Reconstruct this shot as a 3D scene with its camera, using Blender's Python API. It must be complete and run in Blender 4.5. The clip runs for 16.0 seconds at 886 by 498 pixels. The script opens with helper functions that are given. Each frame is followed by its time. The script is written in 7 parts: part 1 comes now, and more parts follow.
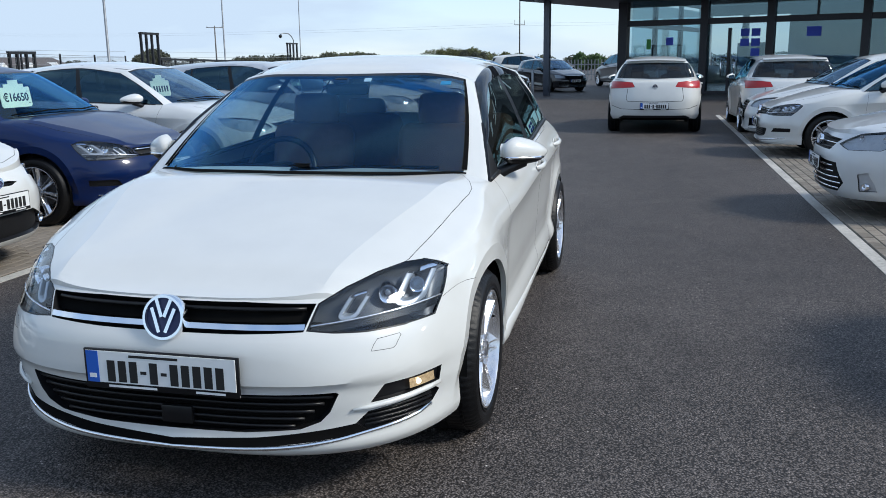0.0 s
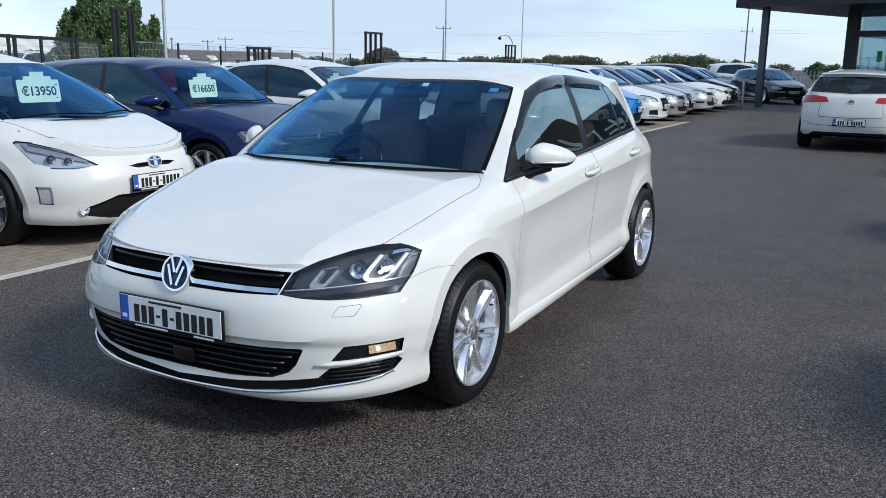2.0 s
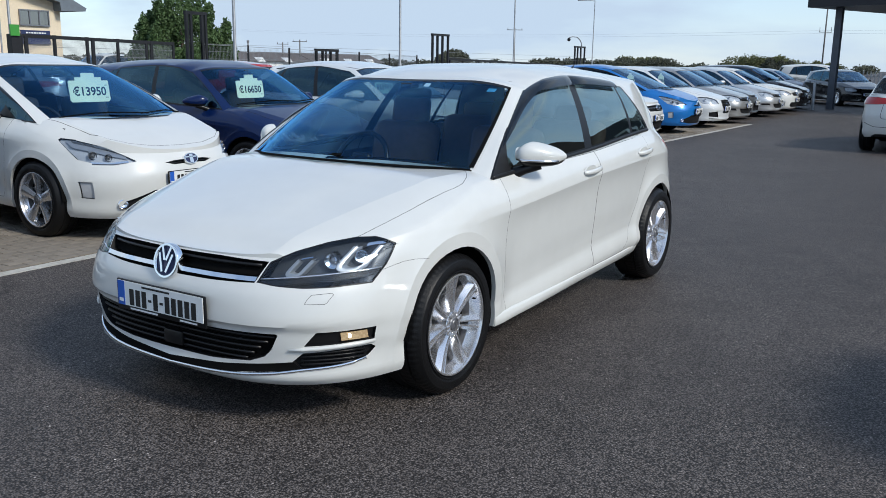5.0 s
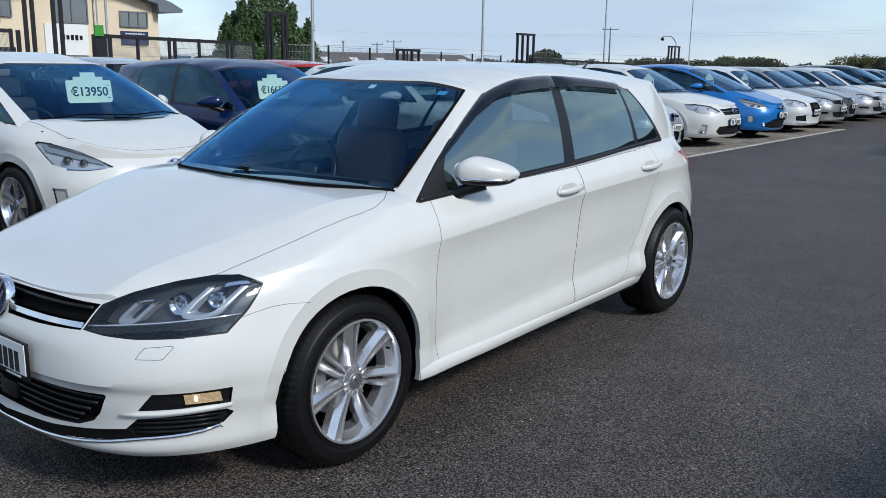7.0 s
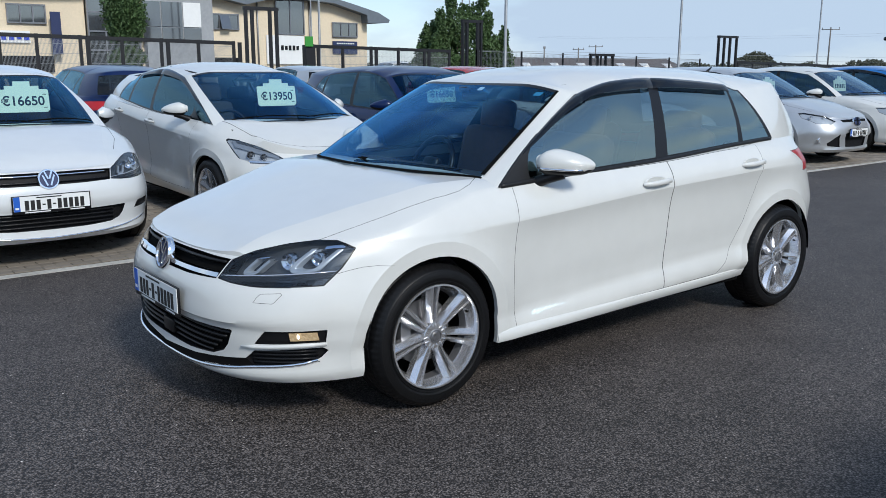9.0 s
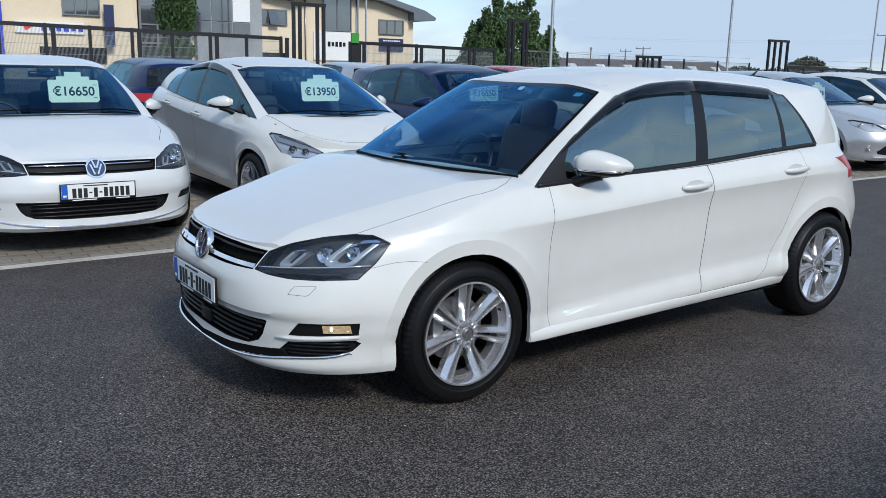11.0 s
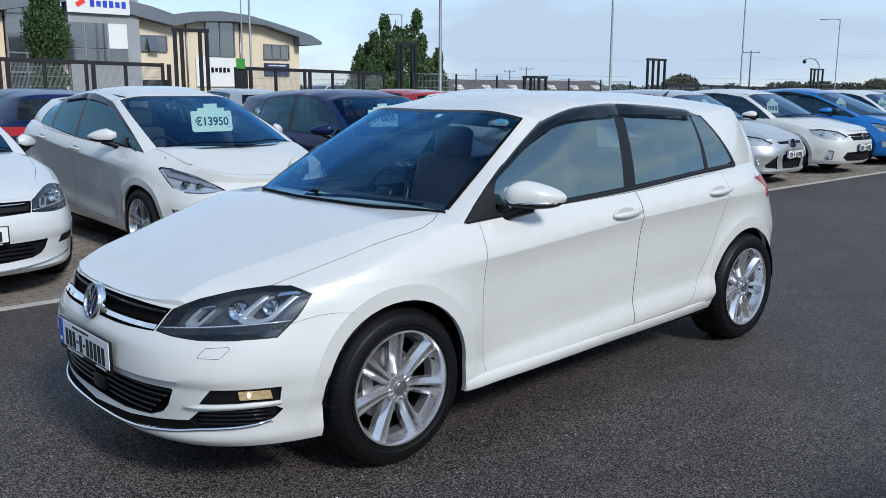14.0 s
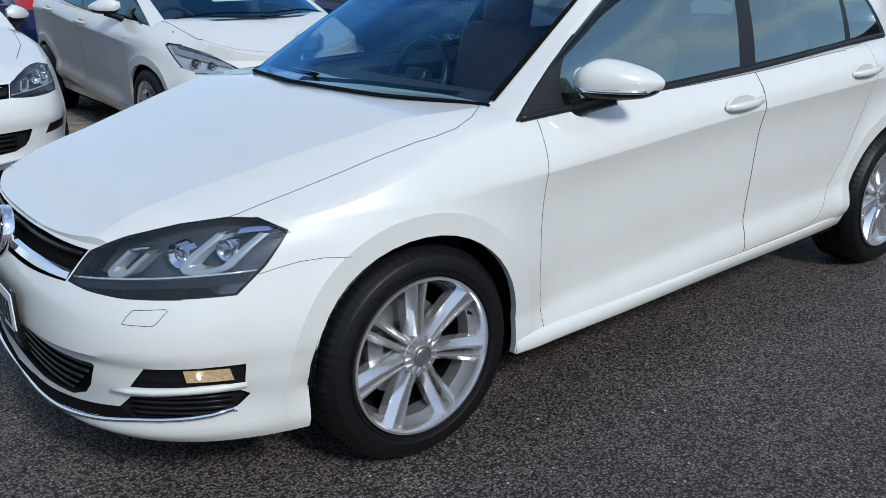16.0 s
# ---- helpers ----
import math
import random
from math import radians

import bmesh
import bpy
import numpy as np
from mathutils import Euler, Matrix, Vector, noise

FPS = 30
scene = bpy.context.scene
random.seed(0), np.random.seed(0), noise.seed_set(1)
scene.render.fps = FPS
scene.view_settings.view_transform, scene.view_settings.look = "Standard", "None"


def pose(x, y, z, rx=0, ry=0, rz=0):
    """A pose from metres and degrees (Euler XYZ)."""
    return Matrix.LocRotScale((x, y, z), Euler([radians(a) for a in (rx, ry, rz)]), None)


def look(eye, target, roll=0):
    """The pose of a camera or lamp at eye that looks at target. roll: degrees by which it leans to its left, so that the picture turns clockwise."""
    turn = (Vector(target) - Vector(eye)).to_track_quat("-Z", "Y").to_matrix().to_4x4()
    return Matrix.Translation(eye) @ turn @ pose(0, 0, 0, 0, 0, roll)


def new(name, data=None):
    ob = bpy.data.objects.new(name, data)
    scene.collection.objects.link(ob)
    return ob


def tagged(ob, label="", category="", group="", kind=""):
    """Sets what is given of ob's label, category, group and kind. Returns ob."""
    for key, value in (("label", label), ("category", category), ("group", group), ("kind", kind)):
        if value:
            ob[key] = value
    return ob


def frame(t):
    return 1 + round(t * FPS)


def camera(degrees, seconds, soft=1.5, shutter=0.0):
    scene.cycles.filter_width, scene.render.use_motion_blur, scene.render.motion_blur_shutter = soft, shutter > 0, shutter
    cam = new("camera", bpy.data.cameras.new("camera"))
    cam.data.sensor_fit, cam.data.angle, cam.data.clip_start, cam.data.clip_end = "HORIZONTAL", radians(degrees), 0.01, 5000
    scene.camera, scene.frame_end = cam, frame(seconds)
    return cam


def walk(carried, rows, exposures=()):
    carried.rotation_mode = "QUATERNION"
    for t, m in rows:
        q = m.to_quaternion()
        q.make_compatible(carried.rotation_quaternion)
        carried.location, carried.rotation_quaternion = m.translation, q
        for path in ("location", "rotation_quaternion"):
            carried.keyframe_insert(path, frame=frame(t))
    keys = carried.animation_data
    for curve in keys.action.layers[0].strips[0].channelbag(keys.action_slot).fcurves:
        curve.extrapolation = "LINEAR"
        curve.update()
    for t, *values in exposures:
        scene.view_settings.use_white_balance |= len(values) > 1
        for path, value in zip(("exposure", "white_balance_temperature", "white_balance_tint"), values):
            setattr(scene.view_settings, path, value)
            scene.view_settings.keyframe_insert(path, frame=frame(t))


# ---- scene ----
cam = camera(54.3, 16.0, 0.65)
METRES, EYE, TILT, LEAN, TURN = 5.6156, 1.419, -0.9, 0.0, 13.6
ORIGIN_X, ORIGIN_Y = 1.464, -3.168
ROWS = [
    (0.0, 0.0, 0.0, 0.0, -0.16, -11.4, 0.77),
    (0.5, 0.0534, 0.0257, -0.0064, 5.59, -11.24, -0.4),
    (1.0, 0.0967, 0.0183, -0.0021, 9.6, -11.36, 0.04),
    (1.5, 0.1274, -0.0253, 0.0007, 12.16, -11.28, -0.98),
    (2.0, 0.1608, -0.0468, 0.0043, 14.45, -11.28, -1.14),
    (2.5, 0.2009, -0.059, 0.0043, 15.95, -11.29, -2.23),
    (3.0, 0.2047, -0.0854, 0.0038, 16.26, -11.42, -1.98),
    (3.5, 0.1951, -0.1113, 0.0044, 16.32, -11.42, -1.92),
    (6.0, 0.2654, 0.0278, 0.0055, 20.88, -11.22, -0.75),
    (6.5, 0.2759, 0.0714, 0.0078, 21.51, -11.34, -0.82),
    (7.0, 0.3036, 0.1205, 0.0072, 25.44, -11.38, -1.25),
    (7.5, 0.3312, 0.1431, 0.0065, 27.4, -11.69, -0.82),
    (8.0, 0.3632, 0.1167, 0.0072, 28.44, -11.52, -0.54),
    (8.5, 0.3994, 0.0965, 0.0065, 33.66, -11.39, 0.05),
    (9.0, 0.4271, 0.0822, 0.0069, 38.57, -11.25, -0.74),
    (11.5, 0.4343, 0.084, 0.0065, 41.53, -11.4, -1.85),
    (12.0, 0.4388, 0.0875, 0.0072, 37.32, -11.14, -1.93),
    (12.5, 0.4436, 0.0927, 0.008, 32.25, -10.96, -1.57),
    (13.0, 0.4419, 0.0948, 0.0104, 31.29, -9.94, -1.07),
    (13.5, 0.4232, 0.1021, 0.0074, 31.99, -9.79, -0.78),
    (14.0, 0.3753, 0.1149, 0.0105, 34.15, -9.8, -0.64),
    (14.5, 0.3453, 0.1363, 0.0051, 37.93, -10.82, -0.67),
    (15.0, 0.3207, 0.1875, 0.0017, 41.95, -12.7, -0.44),
    (15.5, 0.2934, 0.2302, -0.005, 41.76, -15.86, -1.3),
    (16.0, 0.28, 0.2746, -0.0053, 38.24, -17.85, -0.0),
]
walk(cam, [(t, pose(ORIGIN_X, ORIGIN_Y, EYE, TILT, LEAN, TURN) @ pose(METRES * x, METRES * y, METRES * z, 90 + pitch, roll, yaw)) for t, x, y, z, yaw, pitch, roll in ROWS],
     [(0.0, 0.84, 6150, 8), (3.0, 0.80, 6200, 8), (7.0, 0.60, 6100, 8), (16.0, 0.60, 5980, 8)])

# ---------------------------------------------------------------- light
world = bpy.data.worlds.new("sky")
scene.world = world
world.use_nodes = True
wn, wl = world.node_tree.nodes, world.node_tree.links
sky = wn.new("ShaderNodeTexSky")
sky.sky_type, sky.sun_disc = "NISHITA", False
SUN_AZ, SUN_EL = radians(94), radians(38)      # azimuth clockwise from +y
sky.sun_elevation, sky.sun_rotation = SUN_EL, SUN_AZ
sky.air_density, sky.dust_density, sky.ozone_density = 1.0, 0.3, 3.0
wn["Background"].inputs["Strength"].default_value = 0.127
haze = wn.new("ShaderNodeMix")        # thin high haze over the clear sky
haze.data_type = "RGBA"
where, up, thick = wn.new("ShaderNodeTexCoord"), wn.new("ShaderNodeSeparateXYZ"), wn.new("ShaderNodeMapRange")
wl.new(where.outputs["Generated"], up.inputs[0])
wl.new(up.outputs["Z"], thick.inputs["Value"])
thick.interpolation_type = "SMOOTHSTEP"
for key, value in (("From Min", 0.0), ("From Max", 0.75), ("To Min", 0.68), ("To Max", 0.16)):
    thick.inputs[key].default_value = value
# thin streaks of high cloud
stretch, streak, cloud, both = (wn.new("ShaderNode" + k) for k in ("Mapping", "TexNoise", "MapRange", "Math"))
stretch.inputs["Scale"].default_value = (2.0, 3.5, 9.0)
streak.inputs["Scale"].default_value, streak.inputs["Detail"].default_value = 1.0, 6
wl.new(where.outputs["Generated"], stretch.inputs["Vector"])
wl.new(stretch.outputs[0], streak.inputs["Vector"])
wl.new(streak.outputs["Fac"], cloud.inputs["Value"])
for key, value in (("From Min", 0.46), ("From Max", 0.64), ("To Min", 0.0), ("To Max", 0.42)):
    cloud.inputs[key].default_value = value
both.operation = "ADD"
wl.new(thick.outputs[0], both.inputs[0])
wl.new(cloud.outputs[0], both.inputs[1])
wl.new(both.outputs[0], haze.inputs["Factor"])
haze.inputs["B"].default_value = (2.86, 3.40, 4.06, 1)
wl.new(sky.outputs[0], haze.inputs["A"])
# banks of cream-lit high cloud above the haze
bank_map, bank, bank_edge, bank_rise, bank_share = (wn.new("ShaderNode" + k) for k in ("Mapping", "TexNoise", "MapRange", "MapRange", "Math"))
bank_map.inputs["Scale"].default_value = (1.6, 1.6, 8.0)
bank.inputs["Scale"].default_value, bank.inputs["Detail"].default_value = 1.3, 7
wl.new(where.outputs["Generated"], bank_map.inputs["Vector"])
wl.new(bank_map.outputs[0], bank.inputs["Vector"])
wl.new(bank.outputs["Fac"], bank_edge.inputs["Value"])
wl.new(up.outputs["Z"], bank_rise.inputs["Value"])
for key, value in (("From Min", 0.48), ("From Max", 0.70), ("To Min", 0.0), ("To Max", 0.74)):
    bank_edge.inputs[key].default_value = value
for key, value in (("From Min", 0.14), ("From Max", 0.30), ("To Min", 0.0), ("To Max", 1.0)):
    bank_rise.inputs[key].default_value = value
bank_share.operation = "MULTIPLY"
wl.new(bank_edge.outputs[0], bank_share.inputs[0])
wl.new(bank_rise.outputs[0], bank_share.inputs[1])
banks = wn.new("ShaderNodeMix")
banks.data_type = "RGBA"
banks.inputs["B"].default_value = (3.9, 4.15, 4.35, 1)
wl.new(bank_share.outputs[0], banks.inputs["Factor"])
wl.new(haze.outputs["Result"], banks.inputs["A"])
wl.new(banks.outputs["Result"], wn["Background"].inputs["Color"])
sun = new("sun", bpy.data.lights.new("sun", "SUN"))
sun.data.energy, sun.data.angle, sun.data.color = 2.1, radians(12), (1.0, 0.93, 0.82)
sun_to = Vector((math.sin(SUN_AZ) * math.cos(SUN_EL), math.cos(SUN_AZ) * math.cos(SUN_EL), math.sin(SUN_EL)))
sun.matrix_world = look(sun_to * 60, (0, 0, 0))

# ---------------------------------------------------------------- materials
MATS = {}


def mat(name, color=(0.5, 0.5, 0.5), rough=0.5, metal=0.0, coat=0.0, spec=0.5, scale=0.0, vary=0.0, bump=0.0, bump_scale=0.0,
        emit=None, strength=0.0, trans=0.0, ior=1.45, island=0.0):
    """A surface with two scales of colour variation and a fine relief."""
    if name in MATS:
        return MATS[name]
    m = bpy.data.materials.new(name)
    m.use_nodes = True
    nt = m.node_tree
    b = nt.nodes["Principled BSDF"]
    b.inputs["Base Color"].default_value = (*color, 1)
    b.inputs["Roughness"].default_value, b.inputs["Metallic"].default_value = rough, metal
    b.inputs["Coat Weight"].default_value, b.inputs["Coat Roughness"].default_value = coat, 0.03
    b.inputs["Specular IOR Level"].default_value, b.inputs["IOR"].default_value = spec, ior
    b.inputs["Transmission Weight"].default_value = trans
    if emit:
        b.inputs["Emission Color"].default_value, b.inputs["Emission Strength"].default_value = (*emit, 1), strength
    co = nt.nodes.new("ShaderNodeTexCoord")
    if vary > 0:
        fine, broad, mix = nt.nodes.new("ShaderNodeTexNoise"), nt.nodes.new("ShaderNodeTexNoise"), nt.nodes.new("ShaderNodeMath")
        fine.inputs["Scale"].default_value, fine.inputs["Detail"].default_value = scale, 6
        broad.inputs["Scale"].default_value, broad.inputs["Detail"].default_value = scale * 0.07, 4
        for n in (fine, broad):
            nt.links.new(co.outputs["Object"], n.inputs["Vector"])
        mix.operation = "ADD"
        nt.links.new(fine.outputs["Fac"], mix.inputs[0])
        nt.links.new(broad.outputs["Fac"], mix.inputs[1])
        last = mix
        if island > 0:
            info, add = nt.nodes.new("ShaderNodeObjectInfo"), nt.nodes.new("ShaderNodeMath")
            add.operation = "MULTIPLY_ADD"
            add.inputs[1].default_value = island
            nt.links.new(info.outputs["Random"], add.inputs[0])
            nt.links.new(mix.outputs[0], add.inputs[2])
            last = add
        ramp = nt.nodes.new("ShaderNodeMapRange")
        ramp.inputs["From Min"].default_value, ramp.inputs["From Max"].default_value = 0.6, 1.4 + island
        ramp.inputs["To Min"].default_value, ramp.inputs["To Max"].default_value = 1 - vary, 1 + vary
        nt.links.new(last.outputs[0], ramp.inputs["Value"])
        mul = nt.nodes.new("ShaderNodeVectorMath")
        mul.operation = "SCALE"
        mul.inputs[0].default_value = color
        nt.links.new(ramp.outputs[0], mul.inputs["Scale"])
        nt.links.new(mul.outputs[0], b.inputs["Base Color"])
    if bump > 0:
        n, bp = nt.nodes.new("ShaderNodeTexNoise"), nt.nodes.new("ShaderNodeBump")
        n.inputs["Scale"].default_value, n.inputs["Detail"].default_value = bump_scale, 5
        bp.inputs["Strength"].default_value, bp.inputs["Distance"].default_value = bump, 0.01
        nt.links.new(co.outputs["Object"], n.inputs["Vector"])
        nt.links.new(n.outputs["Fac"], bp.inputs["Height"])
        nt.links.new(bp.outputs[0], b.inputs["Normal"])
    MATS[name] = m
    return m


def paint(name, color, metal=0.0, rough=0.32, coat=0.9, spec=0.5):
    """Car paint: a base with fine flakes and dust under a clear coat."""
    if name in MATS:
        return MATS[name]
    m = mat(name, color, rough, metal, coat=coat, spec=spec, scale=9, vary=0.035)
    nt = m.node_tree
    b = nt.nodes["Principled BSDF"]
    co = nt.nodes.new("ShaderNodeTexCoord")
    n = nt.nodes.new("ShaderNodeTexNoise")
    n.inputs["Scale"].default_value, n.inputs["Detail"].default_value = 3.0, 8
    r = nt.nodes.new("ShaderNodeMapRange")
    r.inputs["To Min"].default_value, r.inputs["To Max"].default_value = rough - 0.06, rough + 0.1
    nt.links.new(co.outputs["Object"], n.inputs["Vector"])
    nt.links.new(n.outputs["Fac"], r.inputs["Value"])
    nt.links.new(r.outputs[0], b.inputs["Roughness"])
    return m


def pane(name, tint, gloss=0.02, see=0.05, sheen=(1, 1, 1), power=5.0):
    """Thin tinted glass: a mirror that grows towards grazing angles, over a clear tint."""
    if name in MATS:
        return MATS[name]
    m = bpy.data.materials.new(name)
    m.use_nodes = True
    nt = m.node_tree
    nt.nodes.remove(nt.nodes["Principled BSDF"])
    out = nt.nodes["Material Output"]
    clear, shine, mix, lw = (nt.nodes.new("ShaderNode" + k) for k in ("BsdfTransparent", "BsdfGlossy", "MixShader", "LayerWeight"))
    clear.inputs[0].default_value = (*tint, 1)
    shine.inputs["Roughness"].default_value = gloss
    shine.inputs["Color"].default_value = (*sheen, 1)
    lw.inputs["Blend"].default_value = 0.5
    rise, gain = nt.nodes.new("ShaderNodeMath"), nt.nodes.new("ShaderNodeMath")
    rise.operation, gain.operation = "POWER", "MULTIPLY_ADD"
    rise.inputs[1].default_value = power
    gain.inputs[1].default_value, gain.inputs[2].default_value = 1 - see, see
    nt.links.new(lw.outputs["Facing"], rise.inputs[0])
    nt.links.new(rise.outputs[0], gain.inputs[0])
    nt.links.new(gain.outputs[0], mix.inputs[0])
    nt.links.new(clear.outputs[0], mix.inputs[1])
    nt.links.new(shine.outputs[0], mix.inputs[2])
    nt.links.new(mix.outputs[0], out.inputs["Surface"])
    MATS[name] = m
    return m


def asphalt_material():
    m = mat("asphalt", (0.07, 0.07, 0.07), 0.62, spec=0.3)
    nt = m.node_tree
    b = nt.nodes["Principled BSDF"]
    co = nt.nodes.new("ShaderNodeTexCoord")

    def node(kind, **values):
        n = nt.nodes.new("ShaderNode" + kind)
        for k, v in values.items():
            n.inputs[k].default_value = v
        return n

    def mathn(op, a, c):
        n = nt.nodes.new("ShaderNodeMath")
        n.operation = op
        for i, v in enumerate((a, c)):
            if isinstance(v, (int, float)):
                n.inputs[i].default_value = v
            else:
                nt.links.new(v, n.inputs[i])
        return n.outputs[0]
    big, small = node("TexVoronoi", Scale=120), node("TexVoronoi", Scale=300)
    for n in (big, small):
        nt.links.new(co.outputs["Object"], n.inputs["Vector"])
    ramp = nt.nodes.new("ShaderNodeValToRGB")
    e = ramp.color_ramp.elements
    e[0].position, e[0].color = 0.0, (0.030, 0.028, 0.027, 1)
    e[1].position, e[1].color = 1.0, (0.70, 0.67, 0.62, 1)
    for p, v in ((0.30, 0.064), (0.55, 0.084), (0.78, 0.106), (0.93, 0.145), (0.975, 0.30)):
        k = e.new(p)
        k.color = (v * 1.07, v * 0.925, v * 0.85, 1)
    nt.links.new(big.outputs["Color"], ramp.inputs["Fac"])
    # pits between the stones and dust in broad patches
    edge = node("MapRange", **{"From Min": 0.34, "From Max": 0.64, "To Min": 1.20, "To Max": 0.24})
    nt.links.new(big.outputs["Distance"], edge.inputs["Value"])
    tiny = node("MapRange", **{"To Min": 0.6, "To Max": 1.4})
    nt.links.new(small.outputs["Color"], tiny.inputs["Value"])
    broad, patch = node("TexNoise", Scale=0.45, Detail=7.0), node("TexNoise", Scale=3.2, Detail=6.0)
    for n in (broad, patch):
        nt.links.new(co.outputs["Object"], n.inputs["Vector"])
    mr = node("MapRange", **{"From Min": 0.3, "From Max": 0.7, "To Min": 0.95, "To Max": 1.35})
    nt.links.new(broad.outputs["Fac"], mr.inputs["Value"])
    mp = node("MapRange", **{"From Min": 0.3, "From Max": 0.7, "To Min": 0.85, "To Max": 1.15})
    nt.links.new(patch.outputs["Fac"], mp.inputs["Value"])
    f = mathn("MULTIPLY", mathn("MULTIPLY", edge.outputs[0], tiny.outputs[0]), mathn("MULTIPLY", mr.outputs[0], mp.outputs[0]))
    mul = nt.nodes.new("ShaderNodeVectorMath")
    mul.operation = "SCALE"
    nt.links.new(ramp.outputs[0], mul.inputs[0])
    nt.links.new(f, mul.inputs["Scale"])
    nt.links.new(mul.outputs[0], b.inputs["Base Color"])
    bp = node("Bump", Strength=0.75, Distance=0.005)
    nt.links.new(big.outputs["Distance"], bp.inputs["Height"])
    bp.invert = True
    nt.links.new(bp.outputs[0], b.inputs["Normal"])
    return m


ASPHALT = asphalt_material()
LINE = mat("line_paint", (0.42, 0.40, 0.36), 0.8, scale=30, vary=0.35, bump=0.4, bump_scale=120)
BLOCK = mat("paving_block", (0.19, 0.165, 0.135), 0.9, scale=14, vary=0.3, bump=0.4, bump_scale=60, island=0.5)
def many_blocks():
    """The same paving colour, varied from piece to piece of the joined blocks."""
    m = mat("paving_blocks", (0.19, 0.165, 0.135), 0.9, scale=14, vary=0.3, bump=0.4, bump_scale=60)
    nt = m.node_tree
    b = nt.nodes["Principled BSDF"]
    geo, mr, mul = nt.nodes.new("ShaderNodeNewGeometry"), nt.nodes.new("ShaderNodeMapRange"), nt.nodes.new("ShaderNodeVectorMath")
    mr.inputs["To Min"].default_value, mr.inputs["To Max"].default_value = 0.75, 1.25
    nt.links.new(geo.outputs["Random Per Island"], mr.inputs["Value"])
    mul.operation = "SCALE"
    nt.links.new(b.inputs["Base Color"].links[0].from_socket, mul.inputs[0])
    nt.links.new(mr.outputs[0], mul.inputs["Scale"])
    nt.links.new(mul.outputs[0], b.inputs["Base Color"])
    return m


BLOCK_MANY = many_blocks()
SAND = mat("joint_sand", (0.06, 0.052, 0.045), 0.95, scale=40, vary=0.3)
WHITE = paint("white_paint", (0.59, 0.592, 0.568))
WHITE_COLD = paint("cool_white_paint", (0.58, 0.595, 0.595))
SILVER = paint("silver_paint", (0.50, 0.51, 0.52), 0.6)
GREY = paint("grey_paint", (0.12, 0.125, 0.13), 0.5)
NAVY = paint("navy_paint", (0.001, 0.010, 0.058), 0.0, 0.3, 0.45, 0.2)
BLUE = paint("blue_paint", (0.015, 0.15, 0.45), 0.2, 0.3, 0.7, 0.3)
BLACK_PAINT = paint("black_paint", (0.01, 0.01, 0.012), 0.1, 0.2)
RED = paint("red_paint", (0.35, 0.015, 0.012), 0.1, 0.25)
PEWTER = paint("pewter_paint", (0.30, 0.30, 0.295), 0.5)
# blue sheens put some of the sky's blue into the mirror colour
SCREEN = pane("windscreen_glass", (0.70, 0.84, 0.90), 0.008, 0.055, (0.20, 0.55, 1.0), 4.2)
TINTED = pane("tinted_glass", (0.46, 0.55, 0.54), 0.008, 0.29, (0.82, 1.0, 0.96))
SIDEGLASS = pane("side_glass", (0.14, 0.20, 0.26), 0.01, 0.10, (0.45, 0.80, 1.0))
# far cars: the pale sky reflection is put in as a larger mirror share
FARSCREEN = pane("far_windscreen_glass", (0.60, 0.72, 0.78), 0.01, 0.20, (0.55, 0.78, 1.0))
REARGLASS = pane("privacy_glass", (0.22, 0.25, 0.26), 0.01, 0.045)
CLEAR = pane("lamp_glass", (0.86, 0.90, 0.94), 0.01, 0.05)
TYRE = mat("tyre_rubber", (0.006, 0.006, 0.0065), 0.42, spec=0.26, scale=40, vary=0.25, bump=0.15, bump_scale=180)
ALLOY = mat("alloy", (0.70, 0.70, 0.715), 0.21, 0.85, scale=12, vary=0.06)
ALLOY_DARK = mat("dark_alloy", (0.25, 0.25, 0.26), 0.4, 0.8, scale=12, vary=0.1)
CHROME = mat("chrome", (0.85, 0.86, 0.88), 0.06, 1.0)
TRIM = mat("black_trim", (0.007, 0.007, 0.008), 0.34, spec=0.35, scale=30, vary=0.2)
PLASTIC = mat("black_plastic", (0.009, 0.009, 0.010), 0.6, spec=0.25, scale=60, vary=0.25, bump=0.1, bump_scale=300)
GAP = mat("shut_line", (0.012, 0.012, 0.012), 0.8, spec=0.1)
LINER = mat("wheel_arch_liner", (0.004, 0.004, 0.004), 0.95, spec=0.1, scale=20, vary=0.3)
CLOTH = mat("dark_cloth", (0.028, 0.028, 0.030), 0.9, scale=60, vary=0.25, bump=0.2, bump_scale=400)
SEATM = mat("brown_leather", (0.15, 0.085, 0.055), 0.55, scale=40, vary=0.25, bump=0.15, bump_scale=150)
LAMPBOX = mat("lamp_housing", (0.060, 0.064, 0.070), 0.35, 0.2, scale=20, vary=0.3)
WIRE = mat("grey_wire", (0.55, 0.57, 0.60), 0.6)
COLUMN = mat("painted_column_steel", (0.075, 0.085, 0.105), 0.4, 0.2, scale=5, vary=0.15)
BEZEL = mat("satin_bezel", (0.38, 0.39, 0.40), 0.28, 0.5, scale=20, vary=0.1)
LAMPGREY = mat("lamp_bezel_grey", (0.30, 0.31, 0.33), 0.35, 0.4, scale=25, vary=0.15)
LAMPLIGHT = mat("lamp_bezel", (0.42, 0.43, 0.45), 0.5, 0.1, scale=25, vary=0.15)
REFLECT = mat("lamp_reflector", (0.8, 0.8, 0.82), 0.12, 1.0)
DEFLECT = pane("smoked_deflector", (0.10, 0.10, 0.11), 0.04, 0.05)
LENS = pane("lamp_lens", (0.75, 0.78, 0.8), 0.0, 0.10)
